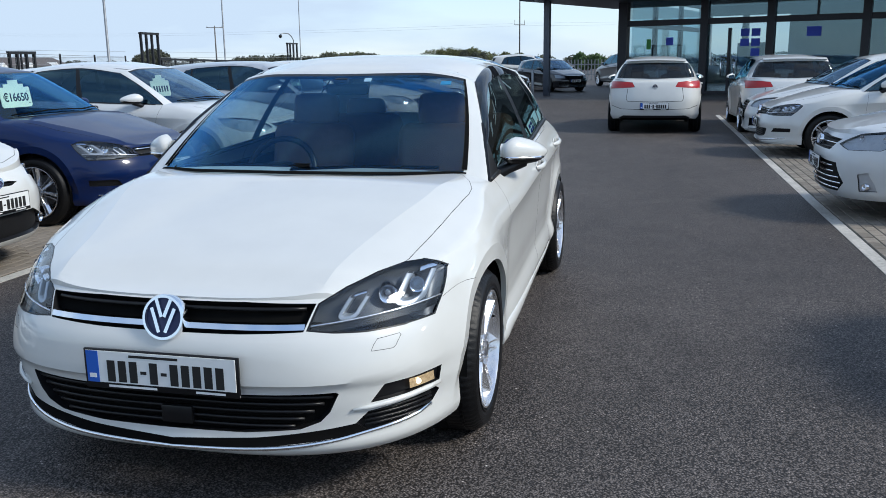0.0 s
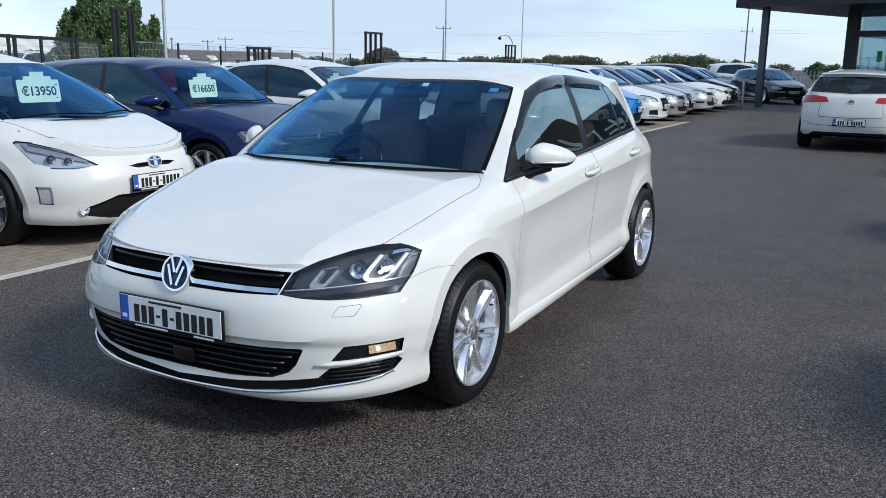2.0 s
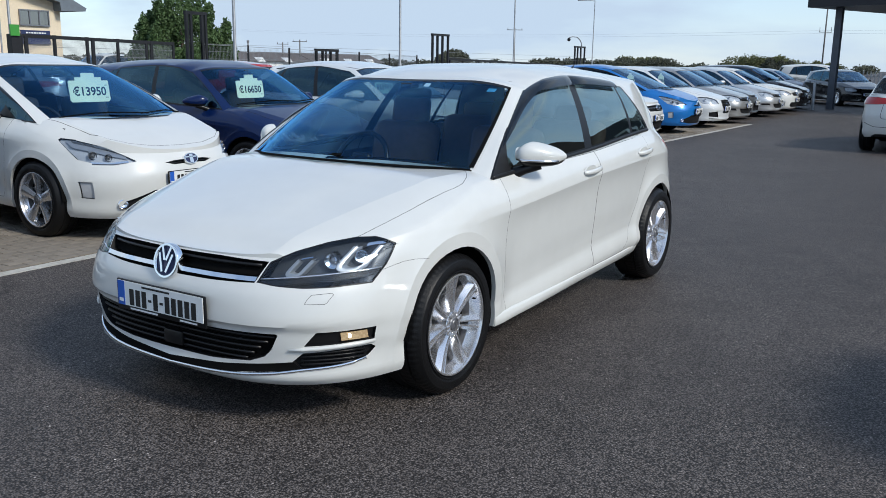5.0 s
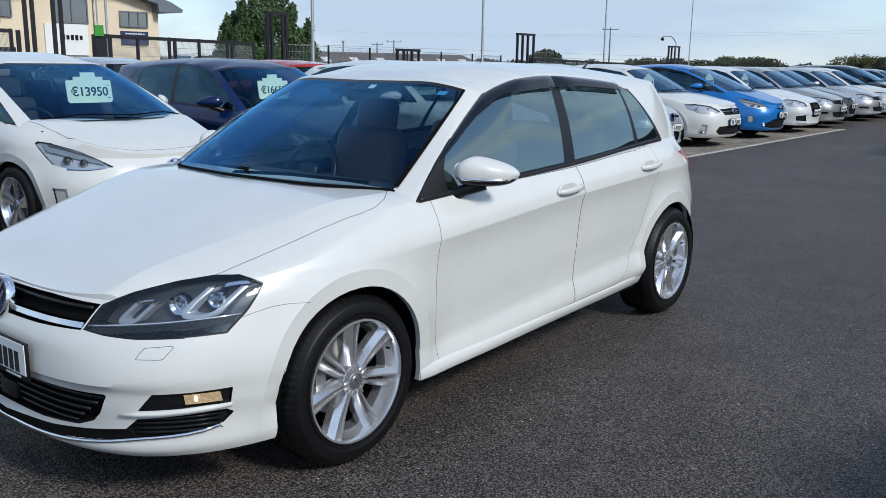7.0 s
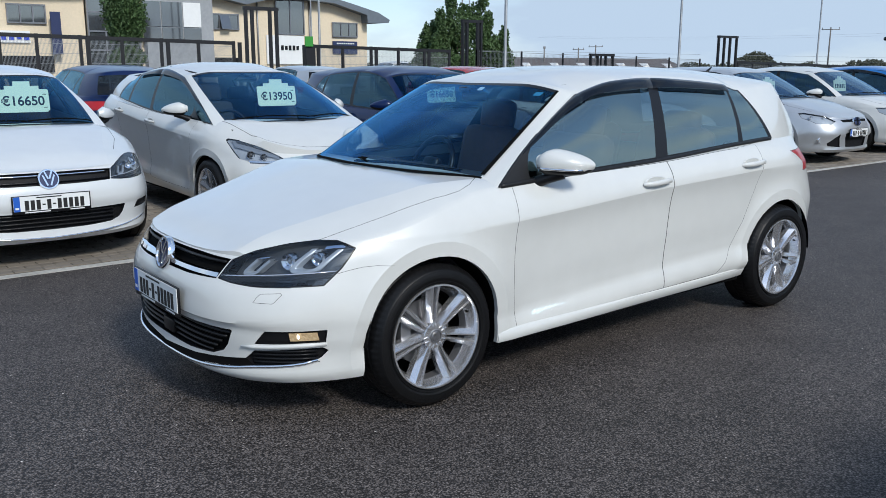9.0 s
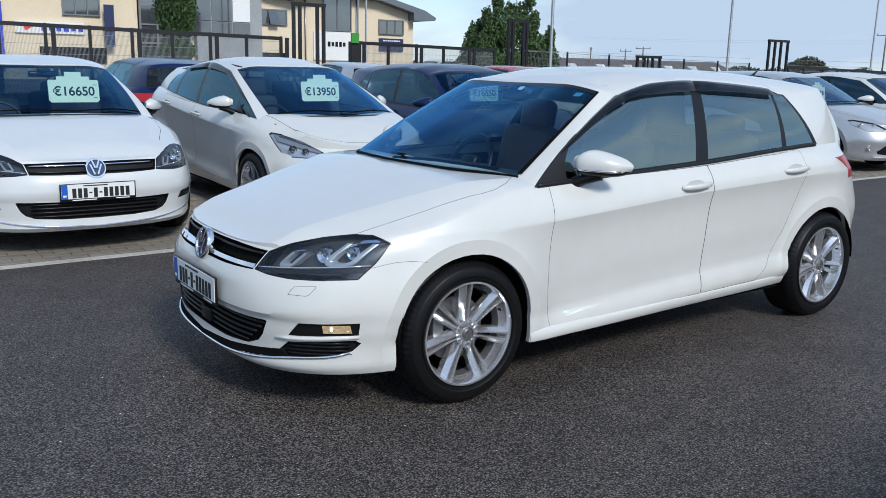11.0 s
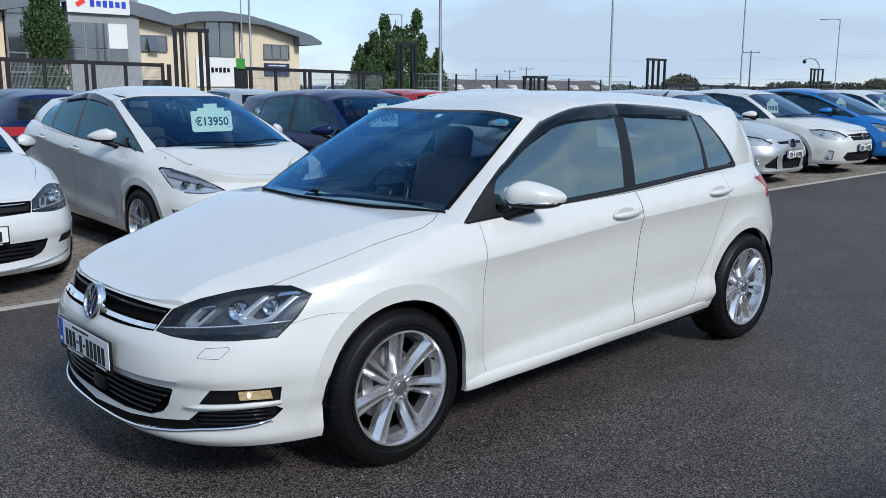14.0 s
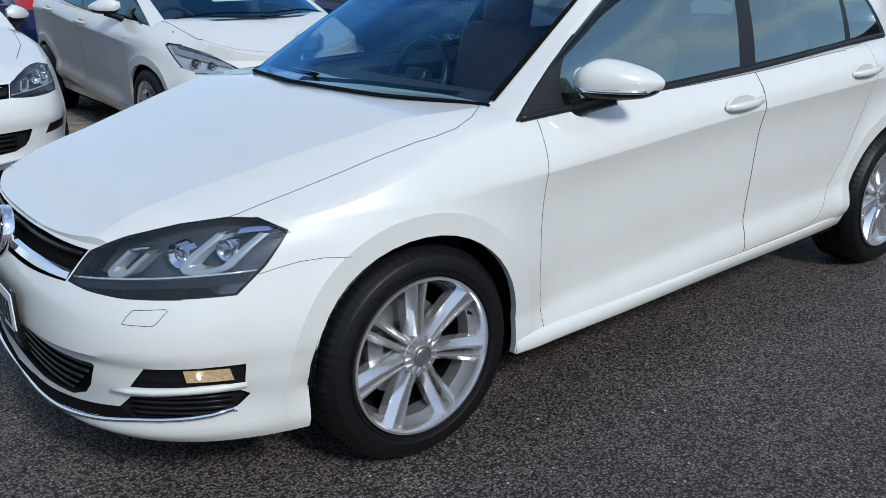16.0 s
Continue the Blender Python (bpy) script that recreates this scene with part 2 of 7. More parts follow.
SEAL = mat("rubber_seal", (0.010, 0.010, 0.011), 0.45, spec=0.35)
STICKER = mat("blue_sticker", (0.10, 0.35, 0.55), 0.5)
# the emission of these two paints the highlight in the fog lamp
AMBER = mat("amber_lens", (0.46, 0.36, 0.22), 0.14, 0.5, coat=0.8, scale=90, vary=0.5, bump=0.8, bump_scale=70, emit=(1.0, 0.66, 0.32), strength=0.13)
GLINT = mat("warm_glint", (0.9, 0.8, 0.6), 0.2, emit=(1.0, 0.84, 0.62), strength=1.3)
REDLENS = mat("red_lens", (0.36, 0.010, 0.012), 0.3, coat=0.35, scale=60, vary=0.25)
PLATE = mat("plate_face", (0.72, 0.73, 0.72), 0.45, scale=8, vary=0.05)
PLATEBLUE = mat("plate_blue", (0.02, 0.10, 0.45), 0.45)
INK = mat("plate_ink", (0.012, 0.012, 0.012), 0.6)
CARD = mat("price_card", (0.82, 0.86, 0.64), 0.7, scale=6, vary=0.06)
STEEL = mat("galvanised_steel", (0.30, 0.31, 0.32), 0.5, 0.6, scale=9, vary=0.2)
FENCE = mat("black_fence_steel", (0.012, 0.012, 0.014), 0.5, scale=12, vary=0.3)
RENDER = mat("cream_render", (0.70, 0.59, 0.43), 0.9, scale=7, vary=0.08, bump=0.2, bump_scale=90)
ROOFM = mat("grey_roof_sheet", (0.17, 0.19, 0.21), 0.45, 0.4, scale=3, vary=0.12)
CONCRETE = mat("grey_concrete", (0.30, 0.31, 0.32), 0.85, scale=5, vary=0.15)
CLADDING = mat("charcoal_cladding", (0.022, 0.022, 0.028), 0.42, 0.3, scale=4, vary=0.2)
SHOWGLASS = pane("shop_glass", (0.66, 0.74, 0.76), 0.01, 0.10, (0.62, 0.86, 1.0))
OFFICEGLASS = mat("office_glass", (0.05, 0.055, 0.06), 0.04, spec=1.0, ior=1.9, scale=0.9, vary=0.5)
WALLWHITE = mat("white_panel", (0.74, 0.74, 0.72), 0.6, scale=4, vary=0.05)
SIGNBLUE = mat("sign_blue", (0.025, 0.06, 0.48), 0.5)
SIGNRED = mat("sign_red", (0.75, 0.05, 0.03), 0.5)
SIGNGREEN = mat("sign_green", (0.05, 0.26, 0.04), 0.5)
SIGNNAVY = mat("sign_navy", (0.02, 0.03, 0.09), 0.5)
LEAF = mat("dark_leaf", (0.055, 0.10, 0.03), 0.7, scale=2.5, vary=0.5)
LEAF2 = mat("olive_leaf", (0.09, 0.10, 0.035), 0.7, scale=1.5, vary=0.45)
HEDGE = mat("far_foliage", (0.065, 0.07, 0.048), 0.85, scale=0.6, vary=0.4)
BARK = mat("bark", (0.08, 0.06, 0.045), 0.9, scale=14, vary=0.4)
TIMBER = mat("pole_timber", (0.15, 0.14, 0.13), 0.85, scale=12, vary=0.3)
SLATE = mat("roof_slate", (0.10, 0.085, 0.08), 0.75, scale=3, vary=0.2)
INTERIOR = mat("showroom_floor", (0.42, 0.42, 0.40), 0.3, scale=3, vary=0.1)

# ---------------------------------------------------------------- building helpers
def smooth_curve(pts):
    """A smooth function through (u, v) pairs that never overshoots; v may be a tuple."""
    u = np.array([p[0] for p in pts], float)
    v = np.array([np.atleast_1d(p[1]) for p in pts], float)
    h, d = np.diff(u), np.diff(v, axis=0) / np.diff(u)[:, None]
    m = np.zeros_like(v)
    m[0], m[-1] = d[0], d[-1]
    for i in range(1, len(u) - 1):
        same = d[i - 1] * d[i] > 0
        w1, w2 = 2 * h[i] + h[i - 1], h[i] + 2 * h[i - 1]
        with np.errstate(divide="ignore", invalid="ignore"):
            t = (w1 + w2) / (w1 / d[i - 1] + w2 / d[i])
        m[i] = np.where(same, t, 0)

    def f(q):
        q = min(max(q, u[0]), u[-1])
        i = int(min(max(np.searchsorted(u, q) - 1, 0), len(u) - 2))
        s = (q - u[i]) / h[i]
        r = ((1 + 2 * s) * (1 - s) ** 2 * v[i] + s * (1 - s) ** 2 * h[i] * m[i]
             + s * s * (3 - 2 * s) * v[i + 1] + s * s * (s - 1) * h[i] * m[i + 1])
        return float(r[0]) if len(r) == 1 else tuple(float(k) for k in r)
    return f


def part(name, bm, material, parent=None, label="", smooth=True, keep=False, auto=None):
    """Links a bmesh as one mesh object, under a parent if given."""
    me = bpy.data.meshes.new(name)
    bm.normal_update()
    bm.to_mesh(me)
    if not keep:
        bm.free()
    for m in (material if isinstance(material, (list, tuple)) else [material]):
        me.materials.append(m)
    if smooth:
        me.polygons.foreach_set("use_smooth", [True] * len(me.polygons))
        if auto:
            me.set_sharp_from_angle(angle=radians(auto))
    ob = new(name, me)
    if parent is not None:
        ob.parent = parent
    if label:
        ob["label"] = label
    return ob


def share(name, me, parent, m):
    """Another object on a mesh that is there already."""
    ob = new(name, me)
    ob.parent = parent
    ob.matrix_local = m
    return ob


def root(name, m):
    ob = new(name)
    ob.matrix_world = m
    return ob


def box(bm, cx, cy, cz, sx, sy, sz, bevel=0.0, turn=None, idx=0):
    r = bmesh.ops.create_cube(bm, size=1, matrix=Matrix.Diagonal((sx, sy, sz, 1)))
    vs = r["verts"]
    if bevel > 0:
        es = list({e for v in vs for e in v.link_edges})
        out = bmesh.ops.bevel(bm, geom=es, offset=bevel, segments=2, affect="EDGES", profile=0.5)
        vs = list({v for f in out["faces"] for v in f.verts} | {v for v in vs if v.is_valid})
    m = Matrix.Translation((cx, cy, cz)) @ (turn or Matrix.Identity(4))
    bmesh.ops.transform(bm, matrix=m, verts=vs)
    if idx:
        for f in {f for v in vs for f in v.link_faces}:
            f.material_index = idx
    return vs


def prism(bm, pts, lo, hi, axis=0, idx=0):
    """A solid from a flat outline, pushed along an axis from lo to hi."""
    def place(p, h):
        return {0: (h, p[0], p[1]), 1: (p[0], h, p[1]), 2: (p[0], p[1], h)}[axis]
    a, b = [bm.verts.new(place(p, lo)) for p in pts], [bm.verts.new(place(p, hi)) for p in pts]
    fs = [bm.faces.new(a), bm.faces.new(b[::-1])]
    for i in range(len(pts)):
        j = (i + 1) % len(pts)
        fs.append(bm.faces.new((a[i], b[i], b[j], a[j])))
    for f in fs:
        f.material_index = idx
    bmesh.ops.recalc_face_normals(bm, faces=fs)
    return a + b


def tube(bm, pts, r, sides=8, idx=0, ends=True):
    """A round bar along a line of points; r may be a list."""
    pts = [Vector(p) for p in pts]
    rings, up = [], None
    for i, p in enumerate(pts):
        d = (pts[min(i + 1, len(pts) - 1)] - pts[max(i - 1, 0)]).normalized()
        if up is None:
            up = Vector((0, 0, 1)) if abs(d.z) < 0.9 else Vector((1, 0, 0))
        a = d.cross(up).normalized()
        b = a.cross(d).normalized()
        up = b
        rr = r[i] if isinstance(r, (list, tuple)) else r
        rings.append([bm.verts.new(p + (a * math.cos(k * math.tau / sides) + b * math.sin(k * math.tau / sides)) * rr) for k in range(sides)])
    for q, w in zip(rings, rings[1:]):
        for k in range(sides):
            f = bm.faces.new((q[k], q[(k + 1) % sides], w[(k + 1) % sides], w[k]))
            f.material_index = idx
    if ends:
        for ring in (rings[0][::-1], rings[-1]):
            f = bm.faces.new(ring)
            f.material_index = idx


def lathe(bm, prof, seg, closed=False, idx=0, phase=0.0):
    """Turns (radius, x) pairs round the x axis."""
    rows = []
    for r, x in prof:
        rows.append([bm.verts.new((x, r * math.cos(phase + k * math.tau / seg), r * math.sin(phase + k * math.tau / seg))) for k in range(seg)])
    pairs = list(zip(rows, rows[1:])) + ([(rows[-1], rows[0])] if closed else [])
    for a, b in pairs:
        for k in range(seg):
            f = bm.faces.new((a[k], a[(k + 1) % seg], b[(k + 1) % seg], b[k]))
            f.material_index = idx
    return rows


def cut(bm, poly, axis, test):
    """Cuts the outline (convex, in the plane across the axis) into the faces that pass the test; returns the faces inside."""
    i, j = {0: (1, 2), 1: (0, 2), 2: (0, 1)}[axis]
    area = sum(p[0] * q[1] - q[0] * p[1] for p, q in zip(poly, poly[1:] + poly[:1]))
    if area < 0:
        poly = poly[::-1]
    lo, hi = [min(p[k] for p in poly) for k in (0, 1)], [max(p[k] for p in poly) for k in (0, 1)]
    sel = []
    for f in bm.faces:
        if not test(f):
            continue
        a, b = [v.co[i] for v in f.verts], [v.co[j] for v in f.verts]
        if max(a) >= lo[0] and min(a) <= hi[0] and max(b) >= lo[1] and min(b) <= hi[1]:
            sel.append(f)
    for p, q in zip(poly, poly[1:] + poly[:1]):
        if not sel:
            return []
        no, co = Vector((0, 0, 0)), Vector((0, 0, 0))
        no[i], no[j] = q[1] - p[1], p[0] - q[0]
        co[i], co[j] = p[0], p[1]
        geom = list({v for f in sel for v in f.verts}) + list({e for f in sel for e in f.edges}) + sel
        r = bmesh.ops.bisect_plane(bm, geom=geom, dist=1e-6, plane_co=co, plane_no=no)
        faces = {g for g in r["geom"] if isinstance(g, bmesh.types.BMFace)} | {f for f in sel if f.is_valid}
        sel = [f for f in faces if f.is_valid and (f.calc_center_median() - co).dot(no) < 0]
    return sel


def circle(cy, cz, r, n=36):
    return [(cy + r * math.cos(k * math.tau / n), cz + r * math.sin(k * math.tau / n)) for k in range(n)]


# ---------------------------------------------------------------- wheels
WHEELS = {}


def wheel_meshes(kind, R, rim_r, width, seg, spokes, twin, spread):
    """The meshes of one wheel, built round the origin with its outer side at +x."""
    if kind in WHEELS:
        return WHEELS[kind]
    h = width / 2
    bm = bmesh.new()
    prof = [(rim_r - 0.004, h - 0.022), (rim_r + 0.008, h - 0.008), (rim_r + 0.012, h + 0.004), (rim_r + 0.017, h + 0.005), (rim_r + 0.019, h), (rim_r + 0.027, h + 0.002),
            (rim_r + 0.029, h + 0.0035), (rim_r + 0.033, h + 0.0035), (rim_r + 0.035, h + 0.003), (rim_r + (R - rim_r) * 0.62, h + 0.005), (rim_r + (R - rim_r) * 0.64, h + 0.0035), (rim_r + (R - rim_r) * 0.68, h + 0.0035),
            (rim_r + (R - rim_r) * 0.70, h + 0.003), (R - 0.022, h - 0.006),
            (R - 0.010, h - 0.018), (R - 0.003, h - 0.032)]
    for c in (0.45, -0.15, -0.7):
        g = h * c
        prof += [(R, g + 0.012), (R - 0.007, g + 0.008), (R - 0.007, g + 0.001), (R, g - 0.003)]
    prof += [(R - 0.004, -h + 0.03), (R - 0.02, -h + 0.01), (rim_r + 0.03, -h), (rim_r, -h + 0.01)]
    lathe(bm, prof, seg)
    if seg > 60:        # shoulder grooves, as every fourth step pressed in
        bm.verts.ensure_lookup_table()
        for i, (r, x) in enumerate(prof):
            if r > R - 0.011 and x > h * 0.2:
                for k in range(0, seg, 4):
                    v = bm.verts[i * seg + k]
                    f = (r - 0.0032) / r
                    v.co.y *= f
                    v.co.z *= f
    meshes = {}

    def keep(name, b, ms, auto=None):
        b.normal_update()
        bmesh.ops.recalc_face_normals(b, faces=b.faces[:])
        me = bpy.data.meshes.new(name)
        b.to_mesh(me)
        b.free()
        for m in ms:
            me.materials.append(m)
        me.polygons.foreach_set("use_smooth", [True] * len(me.polygons))
        me.set_sharp_from_angle(angle=radians(auto or 40))
        meshes[name] = me
    keep("tyre", bm, [TYRE, LINER], 50)
    # rim: lip, barrel and spokes; the barrel's inner shade is painted as darker steps
    bm = bmesh.new()
    lathe(bm, [(rim_r + 0.006, h - 0.010), (rim_r + 0.004, h + 0.001), (rim_r - 0.003, h + 0.002), (rim_r - 0.007, h - 0.006), (rim_r - 0.010, h - 0.024)], seg)
    lathe(bm, [(rim_r - 0.010, h - 0.024), (rim_r - 0.016, h - 0.048), (rim_r - 0.022, h - 0.060)], seg)
    lathe(bm, [(rim_r - 0.022, h - 0.060), (rim_r - 0.032, h - 0.095)], seg, idx=2)
    lathe(bm, [(rim_r - 0.032, h - 0.095), (rim_r - 0.035, -h + 0.02)], seg, idx=1)
    hub = 0.058 if twin else 0.050
    for s in range(spokes):
        for side in ((-1, 1) if twin else (0,)):
            a0 = s * math.tau / spokes + (side * spread * 0.45 if twin else 0)
            a1 = s * math.tau / spokes + side * spread * 0.5
            rows = []
            for t in (0.0, 0.25, 0.55, 0.85, 1.0):
                r = hub * 0.8 + (rim_r - 0.003 - hub * 0.8) * t
                # twin bars run side by side, a little apart at the rim
                off = side * (0.0100 + (0.0215 - 0.0100) * t) if twin else 0
                wid = (0.0150 + 0.0080 * t) if twin else (0.030 + 0.022 * t)
                dep = h - 0.008 - 0.018 * math.sin(math.pi * min(1, t * 0.9 + 0.1)) * 0.4 - 0.012 * (1 - t)
                ctr = s * math.tau / spokes
                ring = []
                flat = ((-0.42, -0.045), (-0.42, -0.004), (-0.34, 0.0), (-0.06, 0.0), (0.72, -0.024), (0.78, -0.055)) if twin else ((-0.5, -0.040), (-0.5, -0.010), (-0.22, 0.0), (0.22, 0.0), (0.5, -0.010), (0.5, -0.040))
                for ox, oz in flat if side >= 0 else [(-q, w) for q, w in flat[::-1]]:      # a level face by the slot, a slanting one away from it
                    lx = off + ox * 2 * wid * (0.55 if twin else 1)
                    ring.append(bm.verts.new((dep + oz, lx * math.cos(ctr) - r * math.sin(ctr), lx * math.sin(ctr) + r * math.cos(ctr))))
                rows.append(ring)
            for p, q in zip(rows, rows[1:]):
                for k in range(6):
                    bm.faces.new((p[k], p[(k + 1) % 6], q[(k + 1) % 6], q[k]))
    lathe(bm, [(0.001, h - 0.016), (0.044, h - 0.016), (hub - 0.002, h - 0.019), (hub, h - 0.022), (hub + 0.001, h - 0.04), (hub + 0.001, h - 0.07)], max(24, seg // 2))
    for s in range(spokes if twin else 0):      # ribs where the bars run into the hub
        for side in (-1, 1):
            a, q = s * math.tau / spokes, side * 0.010
            vs = box(bm, h - 0.0145, 0, 0, 0.006, 0.006, 0.026, bevel=0.002)
            bmesh.ops.transform(bm, matrix=Matrix.Rotation(a, 4, "X") @ Matrix.Translation((0, q, 0.050)), verts=vs)
    if twin:        # valve, close to the lip
        for ring in lathe(bm, [(0.0005, h - 0.012), (0.0035, h - 0.012), (0.0045, h - 0.016), (0.0045, h - 0.028)], 8, idx=1):
            for v in ring:
                v.co.y += (rim_r - 0.032) * math.cos(0.42)
                v.co.z += (rim_r - 0.032) * math.sin(0.42)
    for s in range(0 if twin else 5):
        a = s * math.tau / 5 + 0.3
        n0 = len(bm.verts)
        lathe(bm, [(0.0005, h - 0.016), (0.006, h - 0.016), (0.0085, h - 0.0165), (0.0095, h - 0.03)], 10, idx=2)
        bm.verts.ensure_lookup_table()
        for v in bm.verts[n0:]:
            v.co.y += 0.041 * math.cos(a)
            v.co.z += 0.041 * math.sin(a)
    keep("rim", bm, [ALLOY, LINER, ALLOY_DARK], 30)
    bm = bmesh.new()
    lathe(bm, [(0.001, h - 0.009), (0.020, h - 0.009), (0.0235, h - 0.012), (0.0245, h - 0.009), (0.0285, h - 0.009), (0.030, h - 0.022)], 28)
    for a in (-0.45, 0.45):
        box(bm, h - 0.008, 0, 0, 0.003, 0.0045, 0.03, turn=Matrix.Rotation(a, 4, "X"))
    keep("hub_cap", bm, [ALLOY_DARK], 30)
    bm = bmesh.new()
    lathe(bm, [(0.001, 0.0), (0.145, 0.0), (0.145, -0.02), (0.001, -0.02)], 40)
    lathe(bm, [(0.15, -h + 0.05), (rim_r - 0.03, -h + 0.045)], 32, idx=1)
    box(bm, 0.012, -0.115, 0.02, 0.06, 0.055, 0.13, bevel=0.01)
    keep("brake", bm, [ALLOY_DARK, LINER], 30)
    WHEELS[kind] = meshes
    return meshes


def add_wheels(car, sp):
    ms = wheel_meshes(*sp["wheel"])
    R, width = sp["wheel"][1], sp["wheel"][3]
    for wy in (0, sp["wb"]):
        for side in (1, -1):
            m = Matrix.Translation((side * (sp["track"] / 2), wy, R)) @ (Matrix.Identity(4) if side > 0 else Matrix.Rotation(math.pi, 4, "Z")) @ Matrix.Rotation(sp["spin"] * side, 4, "X")
            hub = share("wheel", ms["brake"], car, m)
            for n in ("tyre", "rim", "hub_cap"):
                share(n, ms[n], hub, Matrix.Identity(4))


# ---------------------------------------------------------------- car body
FLARE = 0.062       # width of the flat band round each wheel arch
SCOOP = smooth_curve([(0.0, 0.0), (0.02, 0.30), (0.06, 0.75), (0.12, 1.15), (0.25, 1.75), (0.36, 2.0), (0.42, 1.6), (0.48, 0.8), (0.54, 0.5)])


class Body:
    """The shell of a car, nose to -y, front axle at the origin, as one half that is mirrored."""

    def __init__(self, sp):
        self.sp = sp
        for k in ("yf", "yr", "nf", "nr", "prof", "zc", "zbot", "ztop", "hoodz", "plan"):
            setattr(self, k, smooth_curve(sp[k]))
        self.fold = smooth_curve(sp["fold"])
        self.base = smooth_curve([(i / 8, p) for i, p in enumerate(sp["base"])])
        self.top = smooth_curve(sorted([(i / 8, p) for i, p in enumerate(sp["top"])] + [(q / 8, p) for q, p in sp.get("top_more", ())]))

    def width(self, y, z):
        sp = self.sp
        d = z - self.zc(y)
        x = sp["W"] * self.plan(y) + self.prof(d)
        if d < 0:
            x -= sp["scoop"] * SCOOP(-d) * min(1, max(0, (y - 0.30) / 0.25)) * min(1, max(0, (2.75 - y) / 0.4))
        return x

    def side_x(self, y, z):
        """Half the width of the shell at any place along it."""
        ya, yb = self.sp["ya"], self.sp["yb"]
        if y < ya:
            n = self.nf(z)
            return self.width(ya, z) * max(0.0, 1 - min(1, (ya - y) / (ya - self.yf(z))) ** n) ** (1 / n)
        if y > yb:
            n = self.nr(z)
            return self.width(yb, z) * max(0.0, 1 - min(1, (y - yb) / (self.yr(z) - yb)) ** n) ** (1 / n)
        return self.width(y, z)

    def keen(self, p):
        """Whether a point lies on one of the shell's sharp folds."""
        sp = self.sp
        if abs(p.x) > 0.7 and 0.42 < p.y < 2.75 and abs(p.z - self.zc(p.y)) < 0.0015:
            return True
        if p.y < 0.5 and p.z > 0.69 and abs(p.x) < 0.72 and abs(abs(p.x) - self.fold(p.y)) < 0.0015:
            return True
        return abs(p.x) > 0.7 and p.z > sp["arch_z"] and any(abs(math.hypot(p.y - yw, p.z - sp["arch_z"]) - sp["arch_r"] - FLARE) < 0.0012 for yw in (0, sp["wb"]))

    def front_y(self, x, z):
        n, a = self.nf(z), self.sp["ya"] - self.yf(z)
        w = self.width(self.sp["ya"], z)
        return self.sp["ya"] - a * max(0.0, 1 - min(1, abs(x) / w) ** n) ** (1 / n)

    def rear_y(self, x, z):
        n, a = self.nr(z), self.yr(z) - self.sp["yb"]
        w = self.width(self.sp["yb"], z)
        return self.sp["yb"] + a * max(0.0, 1 - min(1, abs(x) / w) ** n) ** (1 / n)

    def height(self, y0, k):
        """The height at row k (0 bottom, 1 crease, 2 top edge)."""
        zb, zt = self.zbot(y0), self.ztop(y0)
        zm = min(self.zc(y0), zt - 0.045)
        return zb + (zm - zb) * k if k <= 1 else zm + (zt - zm) * (k - 1)

    def lower(self, zone, t, k):
        sp = self.sp
        ya, yb = sp["ya"], sp["yb"]
        if zone == 1:
            y = ya + (yb - ya) * t
            z = self.height(y, k)
            return self.width(y, z), y, z
        c, s = (math.cos(t * math.pi / 2), math.sin(t * math.pi / 2)) if zone == 0 else (math.sin(t * math.pi / 2), math.cos(t * math.pi / 2))
        c, s = max(c, 0), max(s, 0)
        if zone == 0:
            y0 = ya - (ya - self.yf(0.6)) * c ** (2 / self.nf(0.6))
        else:
            y0 = yb + (self.yr(0.6) - yb) * c ** (2 / self.nr(0.6))
        z = self.height(y0, k)
        if zone == 0:
            n = self.nf(z)
            y = ya - (ya - self.yf(z)) * c ** (2 / n)
            return self.width(ya, z) * s ** (2 / n), y, z
        n = self.nr(z)
        y = yb + (self.yr(z) - yb) * c ** (2 / n)
        return self.width(yb, z) * s ** (2 / n), y, z

    def green(self, s, k):
        b, t = Vector(self.base(s)), Vector(self.top(s))
        p = b.lerp(t, k)
        e = s * 8
        p.y -= 0.042 * 4 * k * (1 - k) * (max(0.0, (e - 2.3) / 0.7) if e < 3 else max(0.0, 4 - e))
        out = Vector((p.x, (p.y - 1.7) * 0.35, 0.25))
        out.normalize()
        return p + out * self.sp["bulge"] * 4 * k * (1 - k)

    def build(self, fine=1.0):
        sp = self.sp
        bm = bmesh.new()
        tag = bm.faces.layers.int.new("part")
        nf, ns, nr, nk = int(26 * fine), int(46 * fine), int(18 * fine), int(26 * fine)
        cols = [(0, i / nf) for i in range(nf)] + [(1, i / ns) for i in range(ns)] + [(2, i / nr) for i in range(nr + 1)]
        n1, n2 = int(nk * 0.72), int(nk * 0.32)
        kk = [0.93 * i / n1 for i in range(n1 + 1)] + [0.965, 0.99, 1.0] + [1.03, 1.10] + [1.10 + 0.9 * (i + 1) / n2 for i in range(n2)]
        nk = len(kk) - 1
        grid = [[bm.verts.new(self.lower(z, t, k)) for k in kk] for z, t in cols]
        for a, b in zip(grid, grid[1:]):
            for k in range(nk):
                bm.faces.new((a[k], b[k], b[k + 1], a[k + 1]))
        # bonnet and rear deck: from the shoulder to the middle line
        nm = int(14 * fine)
        cowl = max(p[1] for p in sp["base"][:4]) + 0.16

        fold, grow = self.fold, smooth_curve([(-0.9, 0.0), (-0.7, 0.1), (-0.4, 1.0), (1.0, 1.0)])

